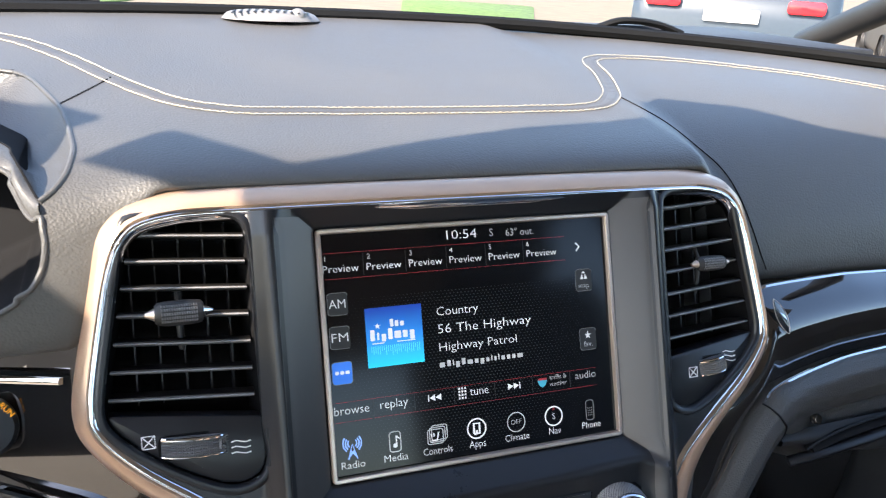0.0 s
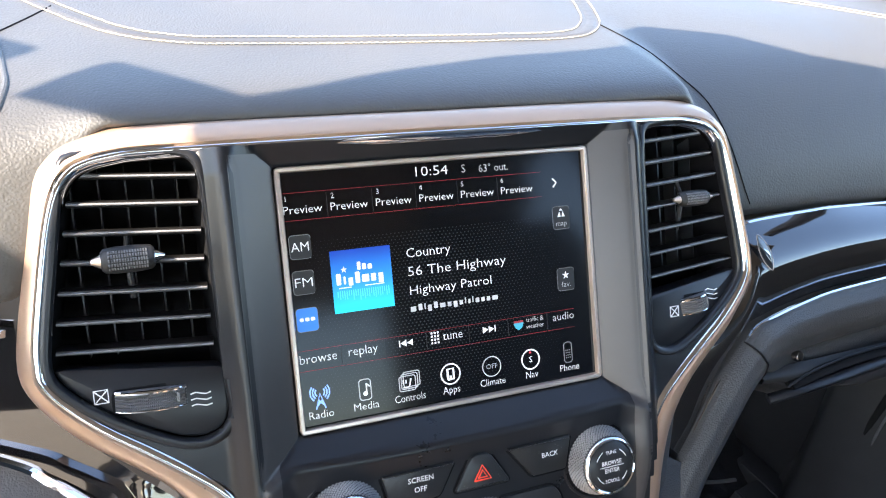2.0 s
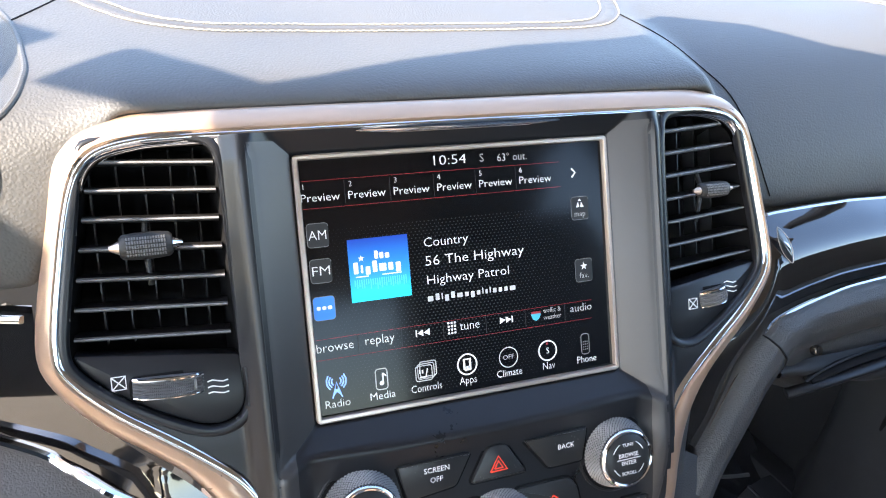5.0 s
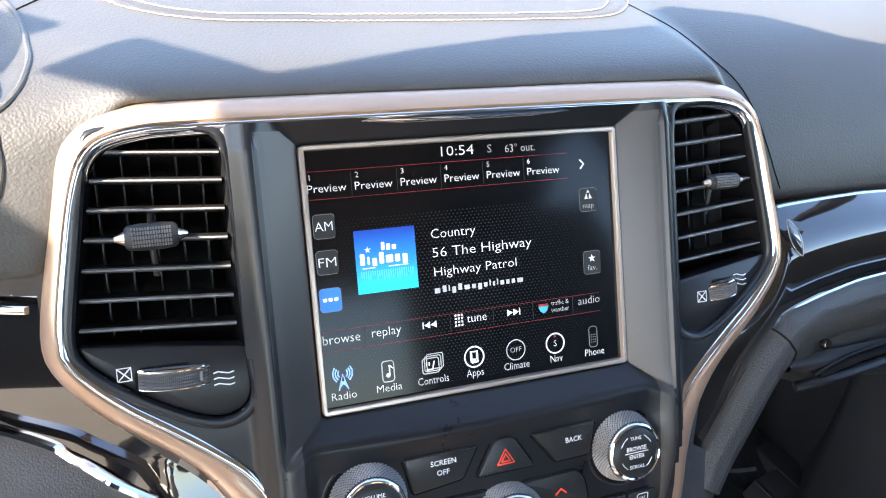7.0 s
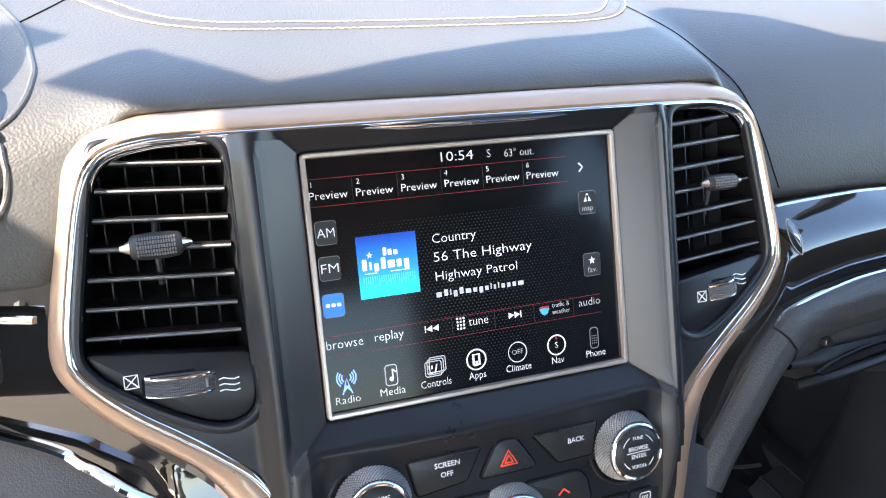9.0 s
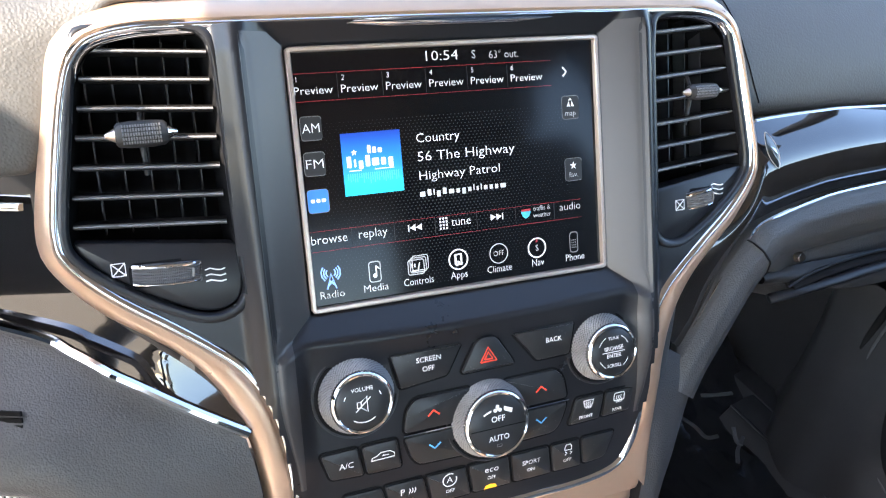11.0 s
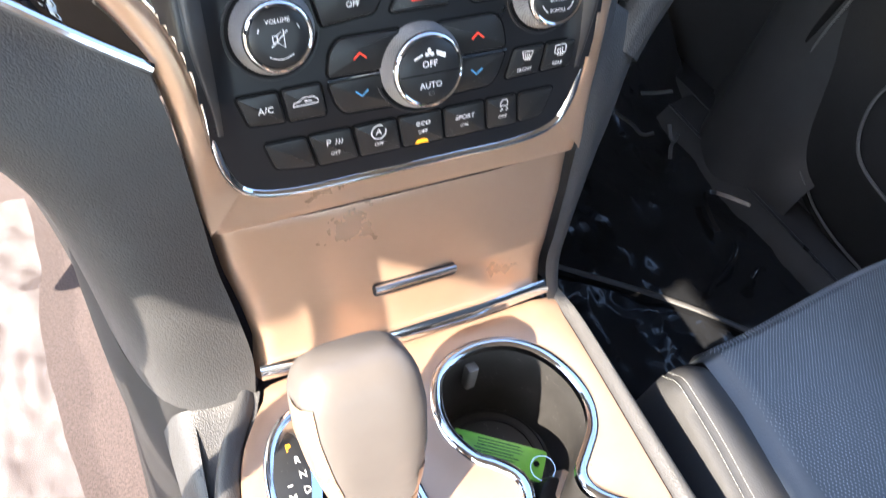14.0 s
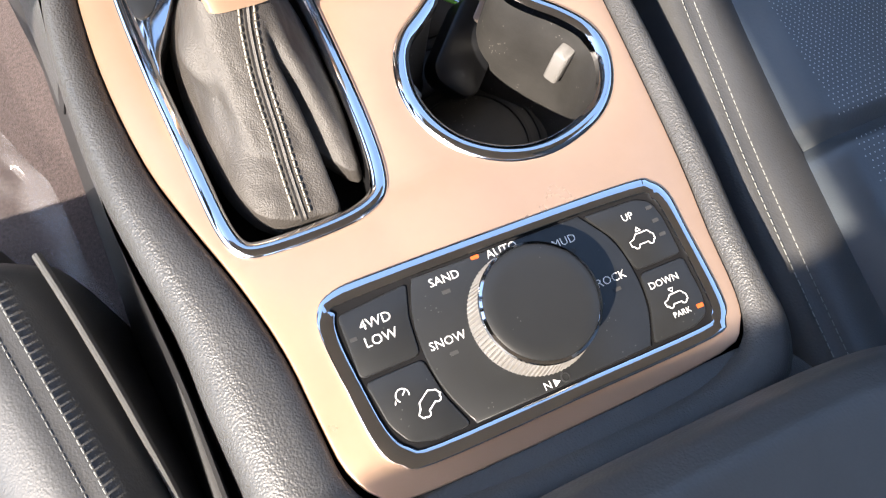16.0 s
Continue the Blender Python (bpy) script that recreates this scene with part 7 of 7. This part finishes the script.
    if s < 0:
        pts = curve([(-214, -268, -432), (-205, -310, -437), (-194, -370, -444), (-184, -440, -450), (-176, -560, -455)], 6)
        part("side_trim", sweep(pts, circle(3.2, 10, 0.8, 1.2)), SOFTGREY, th, "satin grey trim bar along the seat's side")
    # seat back
    x0, x1, back = (170, 600, 0) if s > 0 else (-600, -190, 160)
    # Driver's back, out of view, reclined so light reaches the screen's recess.
    lean = 0 if s > 0 else 1
    bm = loft([[(x, y, z) for x, y in rounded(x1 - x0 - ins_, 110, 40, 6, (x0 + x1) / 2, yy - back)] for z, yy, ins_ in ((-430, -690, 0), (-200 - 60 * lean, -720 - 70 * lean, 0), (0 - 130 * lean, -745 - 160 * lean, 20), (180 - 210 * lean, -760 - 260 * lean, 50), (250 - 240 * lean, -765 - 300 * lean, 110))])
    part("seat_back", bm, SEAT, th, "black leather seat back", smooth=60)
    part("headrest", loft([[(x, y - (z - 275) * 0.8 * lean, z - 250 * lean) for x, y in rounded(w, 80, 35, 6, (x0 + x1) / 2, -775 - back - 310 * lean)] for z, w in ((275, 180), (300, 230), (400, 230), (430, 170))]), SEAT, th, smooth=60)
    part("base", plate(rounded(x1 - x0 - 60, 420, 20, 4, (x0 + x1) / 2 + (60 if s > 0 else -60) * 0.3, -440), -652, -440, 6), SOFTBLACK, th)


STRIPES = material("pale_perforation", (0.40, 0.43, 0.46), 0.6, vary=0.2, vary_scale=60)
cushion(1, "passenger_seat", "black leather passenger seat with a perforated insert")
cushion(-1, "driver_seat", "black leather driver seat with pale stitching beside the console")


def armrest():
    th = thing("armrest", mm(CABIN, 20, -640, -318), "closed black leather armrest lid behind the console plate", "armrest")

    def fn(s, t):
        k = 2 * s - 1
        x = k * 128
        lip = [(0, 150, -14), (0.04, 158, -4), (0.10, 160, 12), (0.16, 156, 26), (0.24, 144, 36), (0.4, 110, 42), (1.0, -240, 40)]
        y, z = (float(np.interp(t, [p[0] for p in lip], [p[c] for p in lip])) for c in (1, 2))
        return (x, y - 12 * abs(k) ** 4, z - 26 * abs(k) ** 8)
    part("lid", grid(fn, 40, 50), SEAT, th, smooth=80)
    part("body", plate(rounded(230, 380, 20, 4, 0, -50), -60, -14, 4), SOFTBLACK, th)


armrest()


# ---- footwells ----
def footwells():
    mat_ = thing("floor_mat", mm(CABIN, 0, 0, -652), "black floor mat under crinkled clear film in the footwell", "floor mat")

    def fn(s, t):
        x, y = 150 + s * 560, -180 + t * 700
        return (x, y, 6 + 10 * noise.noise((x * 0.012, y * 0.012, 3)) + 6 * 0.35 * (1 - abs(noise.noise((x * 0.03, y * 0.022, 7)))) ** 5 + 1.0 * (1 - abs(noise.noise((x * 0.07 + y * 0.02, y * 0.05, 2)))) ** 8 + 130 * smoothstep(0.62, 1.0, t) ** 1.5)
    part("mat", grid(fn, 110, 130), FILM, mat_, "glossy crinkled film over black", smooth=80)
    part("edge", sweep(curve([(150, 215, 24), (250, 165, 20), (347, 89, 18), (420, 26, 17), (475, -32, 18), (540, -110, 16)], 8), circle(3.2, 8, 1.3, 0.7)), SOFTGREY, mat_, "raised rubber edge of the mat")
    for pts in ([(575, 62, 26), (563, 49, 34), (553, 38, 28), (530, 26, 22), (500, 14, 20), (484, 2, 18)], [(640, 110, 30), (606, 152, 28), (588, 144, 24), (570, 90, 22)], [(585, 10, 24), (570, 9, 32), (556, 2, 24)]):
        part("fold", sweep(curve(pts, 6), [(-4, -3), (4, -3), (0.6, 1.6), (-0.6, 1.6)]), FILM, mat_, "sharp fold of the clear film")
    kick = thing("kick_panel", CABIN, "dark plastic kick panel ahead of the passenger door", "trim panel", kind="structure")

    def side(s, t):
        y, z = 70 + 250 * s, -640 + 320 * t
        bulge = 20 * math.exp(-((y - 190) / 70) ** 2) * (1 - 0.4 * t) - 60 * smoothstep(250, 320, y)
        return (700 - 46 * (1 - t) ** 2 - bulge + 60 * smoothstep(140, 60, y) * smoothstep(0.1, 0.5, t), y, z)
    part("panel", grid(side, 40, 30), SOFTBLACK, kick, smooth=70)
    dp = thing("door_pocket", CABIN, "black lower door panel with a rounded front edge", "door panel", kind="structure")
    lip = curve([(690, 150, -250), (690, 178, -360), (690, 186, -432), (690, 165, -500), (690, 128, -550), (690, 90, -575), (690, 57, -592), (690, 0, -604), (690, -120, -610)], 6)
    part("panel", grid(lambda s, t: (690 + 14 * t - 10 * math.sin(math.pi * t), lip[int(s * (len(lip) - 1))][1] - 500 * t, lip[int(s * (len(lip) - 1))][2] + 40 * t), len(lip) - 1, 20), RUBBER, dp, smooth=70)
    part("seal", sweep([(p[0] - 3, p[1], p[2]) for p in lip], circle(5, 10), up=(1, 0, 0)), SEALM, dp, "black rubber door seal")
    part("piping", sweep([(p[0] - 6, p[1] - 14, p[2] + 4) for p in lip], circle(1.8, 8), up=(1, 0, 0)), SOFTGREY, dp, "thin satin edge of the panel")
    # Lighter grey bar puts the curved highlight into its colour.
    part("pocket_edge", sweep(curve([(684, 20, -330), (682, 56, -380), (682, 62, -430), (683, 40, -480), (684, -20, -500), (686, -120, -505)], 6), circle(2.2, 8), up=(1, 0, 0)), SOFTGREY, dp, "curved edge of the door pocket, grey for its highlight")
    sill = thing("sill_trim", CABIN, "dark plastic sill trim below the passenger door", "sill", kind="structure")
    part("cover", loft([[(x, y, z) for x, z in ((628, -652), (634, -636), (650, -618), (676, -606), (716, -602), (716, -652))] for y in np.linspace(-900, 330, 40)]), SOFTBLACK, sill, smooth=50)
    part("bead", sweep([(652, -900, -616), (652, 0, -616), (652, 330, -616)], circle(2.4, 8)), PLASTIC, sill, "raised bead along the sill")
    # Made-up grey bars stand in for glints in the dark footwell.
    for pts in ([(530, 318, -592), (548, 294, -600), (552, 270, -602), (566, 262, -596)], [(570, 318, -566), (592, 312, -566), (616, 304, -562)], [(604, 252, -600), (582, 236, -604), (566, 216, -606)], [(590, 262, -586), (584, 244, -596), (590, 238, -598)]):
        br = thing("glint_bar", CABIN, "small bent grey bar that stands for a glint in the footwell", "bracket", "brackets in the footwell")
        part("bar", sweep(curve(pts, 5), [(-2.6, -1.5), (2.6, -1.5), (2.6, 1.5), (-2.6, 1.5)]), SOFTGREY, br)
    film = thing("plastic_sheet", mm(CABIN, 0, 0, -652), "crumpled clear protective plastic sheet on the driver's carpet", "plastic sheet")

    def fn2(s, t):
        y = -330 + t * 760
        edge = float(np.interp(y, (-330, -215, -122, -61, 19, 146, 330, 479), (-190, -221, -231, -260, -269, -281, -271, -277))) + 7 * noise.noise((t * 9, 0.3, 1))
        x = -700 + s * (edge + 700)
        z = 12 + 26 * abs(noise.noise((x * 0.012, y * 0.010, 5))) + 14 * abs(noise.noise((x * 0.05, y * 0.04, 9)))
        return (x, y, z)
    part("sheet", grid(fn2, 90, 120), CLEAR, film, smooth=60)
    ped = thing("brake_pedal", CABIN @ pose(-0.337, 0.290, -0.505, 50, 0, 0), "ribbed metal-faced pedal in the driver's footwell", "pedal")
    part("pad", plate(rounded(70, 130, 10, 4), 0, 10, 3), RUBBER, ped)
    for k in range(9):
        part("rib", plate(rounded(4.5, 118, 2, 2, -26 + k * 6.5, 0), 10, 13, 0.8), SOFTGREY, ped)
    part("arm", sweep([(0, 40, 0), (0, 372, -134)], circle(9, 8)), SOFTBLACK, ped)


FILM = material("film_over_black", (0.014, 0.015, 0.017), 0.20, vary=0.3, vary_scale=12, coat=0.5, grain=25, bump=0.35)
CLEAR = material("crumpled_film", (0.42, 0.42, 0.44), 0.15, vary=0.1, vary_scale=10, grain=60, bump=0.6)
CLEAR.node_tree.nodes["Principled BSDF"].inputs["Alpha"].default_value = 0.2
footwells()


# ---- outside, through the windscreen ----
def outside():
    tar = material("driveway", (0.19, 0.15, 0.10), 0.9, vary=0.15, vary_scale=1.5)
    grass = material("lawn", (0.10, 0.16, 0.04), 0.9, vary=0.4, vary_scale=4)
    bm = plate([(-90000, -90000), (90000, -90000), (90000, 90000), (-90000, 90000)], -40, 0, 0)
    single("ground", bm, tar, Matrix.Identity(4), "pale sunlit driveway", "ground", kind="structure", smooth=0)
    for pts in ([(-9000, 15400), (-2640, 17400), (-160, 20500), (-160, 40000), (-14000, 40000)], [(5400, 17200), (8200, 16000), (12700, 25000), (8500, 26700)]):
        single("lawn", plate([tuple(p) for p in soft_poly(pts, 900, 5)], 4, 30, 4), grass, Matrix.Identity(4), "short sunlit lawn beside the driveway", "grass", kind="structure")
    paint = material("dark_car_paint", (0.025, 0.03, 0.038), 0.35, coat=0.1, spec=0.3, vary=0.1)
    lamp = material("tail_lamp", (0.6, 0.02, 0.03), 0.2, coat=0.5)
    pale = material("number_plate", (0.7, 0.7, 0.68), 0.5)
    gl = material("car_glass", (0.02, 0.025, 0.03), 0.05, coat=0.5)
    blue = material("blue_grey_car_paint", (0.040, 0.055, 0.072), 0.35, coat=0.1, vary=0.05)

    def parked_car(m, pt, label):
        th = thing("parked_car", m, label, "car", "parked cars")
        secs = []
        for y, w, zt in ((-50, 860, 1000), (0, 930, 1180), (120, 950, 1300), (420, 930, 1700), (2600, 900, 1720), (3000, 900, 1060), (4300, 880, 860), (4500, 800, 700)):
            secs.append([(x, y, z) for x, z in rounded(2 * w, zt - 280, 160, 4, 0, 280 + (zt - 280) / 2)])
        part("body", loft(secs), pt, th)
        part("rear_window", plate([(-560, 0), (560, 0), (480, 380), (-480, 380)], 0, 12, 4), gl, th, m=Matrix.Translation((0, 0.10, 1.30)) @ Matrix.Rotation(radians(54), 4, "X"))
        for s in (-1, 1):
            part("tail_lamp", plate(rounded(330, 120, 40, 4, s * 640, 0), 0, 30, 8), lamp, th, m=Matrix.Translation((0, -0.045, 1.13)) @ Matrix.Rotation(radians(90), 4, "X"))
            for y in (700, 3600):
                part("wheel", lathe([(340, -110), (340, 110), (200, 115), (0, 100)], 32), RUBBER, th, m=Matrix.Translation((s * 0.84, y / 1000, 0.34)) @ Matrix.Rotation(radians(90), 4, "Y"))
        part("bumper", plate(rounded(1780, 420, 90, 5), 0, 90, 30), RUBBER, th, "dark lower bumper", m=Matrix.Translation((0, 0.01, 0.60)) @ Matrix.Rotation(radians(90), 4, "X"))
        part("plate", plate(rounded(500, 120, 10, 3), 0, 8, 2), pale, th, m=Matrix.Translation((0, -0.075, 1.02)) @ Matrix.Rotation(radians(90), 4, "X"))
    parked_car(pose(5.1, 5.9, 0, 0, 0, -42), blue, "blue-grey parked car with red tail lamps beyond the windscreen")
    parked_car(pose(10.6, 7.6, 0, 0, 0, -42), paint, "dark parked car beside the blue-grey one")
    # wipers and the cowl at the foot of the windscreen
    single("cowl", plate([(-760, 470), (-300, 500), (300, 500), (760, 440), (760, 760), (-760, 760)], 100, 128, 4), SOFTBLACK, CABIN, "black cowl at the foot of the windscreen", "cowl", kind="structure")
    single("windscreen_seal", sweep(curve([(-700, 330, 128), (-450, 410, 142), (-200, 450, 147), (0, 460, 148), (200, 450, 146), (400, 410, 139), (560, 350, 131), (700, 270, 122)], 8), circle(7, 8)), SEALM, CABIN, "black rubber seal along the windscreen's foot", "seal", kind="structure")
    for pts in ([(-310, 520, 150), (-240, 520, 168), (-170, 520, 176), (-135, 515, 160)], [(345, 478, 142), (375, 472, 152), (420, 466, 150), (455, 458, 140)]):
        w = thing("wiper", CABIN, "black windscreen wiper arm resting on the cowl", "wiper")
        part("arm", sweep(curve(pts, 6), circle(6, 8, 1.2, 0.7)), SEALM, w)
        part("blade", sweep([(pts[0][0] - 200, pts[0][1] + 6, pts[0][2] - 2), pts[0], (pts[0][0] + 100, pts[0][1] + 4, pts[0][2])], circle(5, 6)), SOFTBLACK, w)
    single("bonnet", grid(lambda s, t: ((2 * s - 1) * (800 - 60 * t), 640 + t * 1000, 40 + 30 * math.sin(t * 1.4) - 130 * t * t - 60 * abs(2 * s - 1) ** 4), 24, 24), BODY, CABIN, "grey painted bonnet ahead of the windscreen", "bonnet", kind="structure")


BODY = material("bonnet_paint", (0.30, 0.31, 0.33), 0.25, coat=0.8, vary=0.05)
outside()
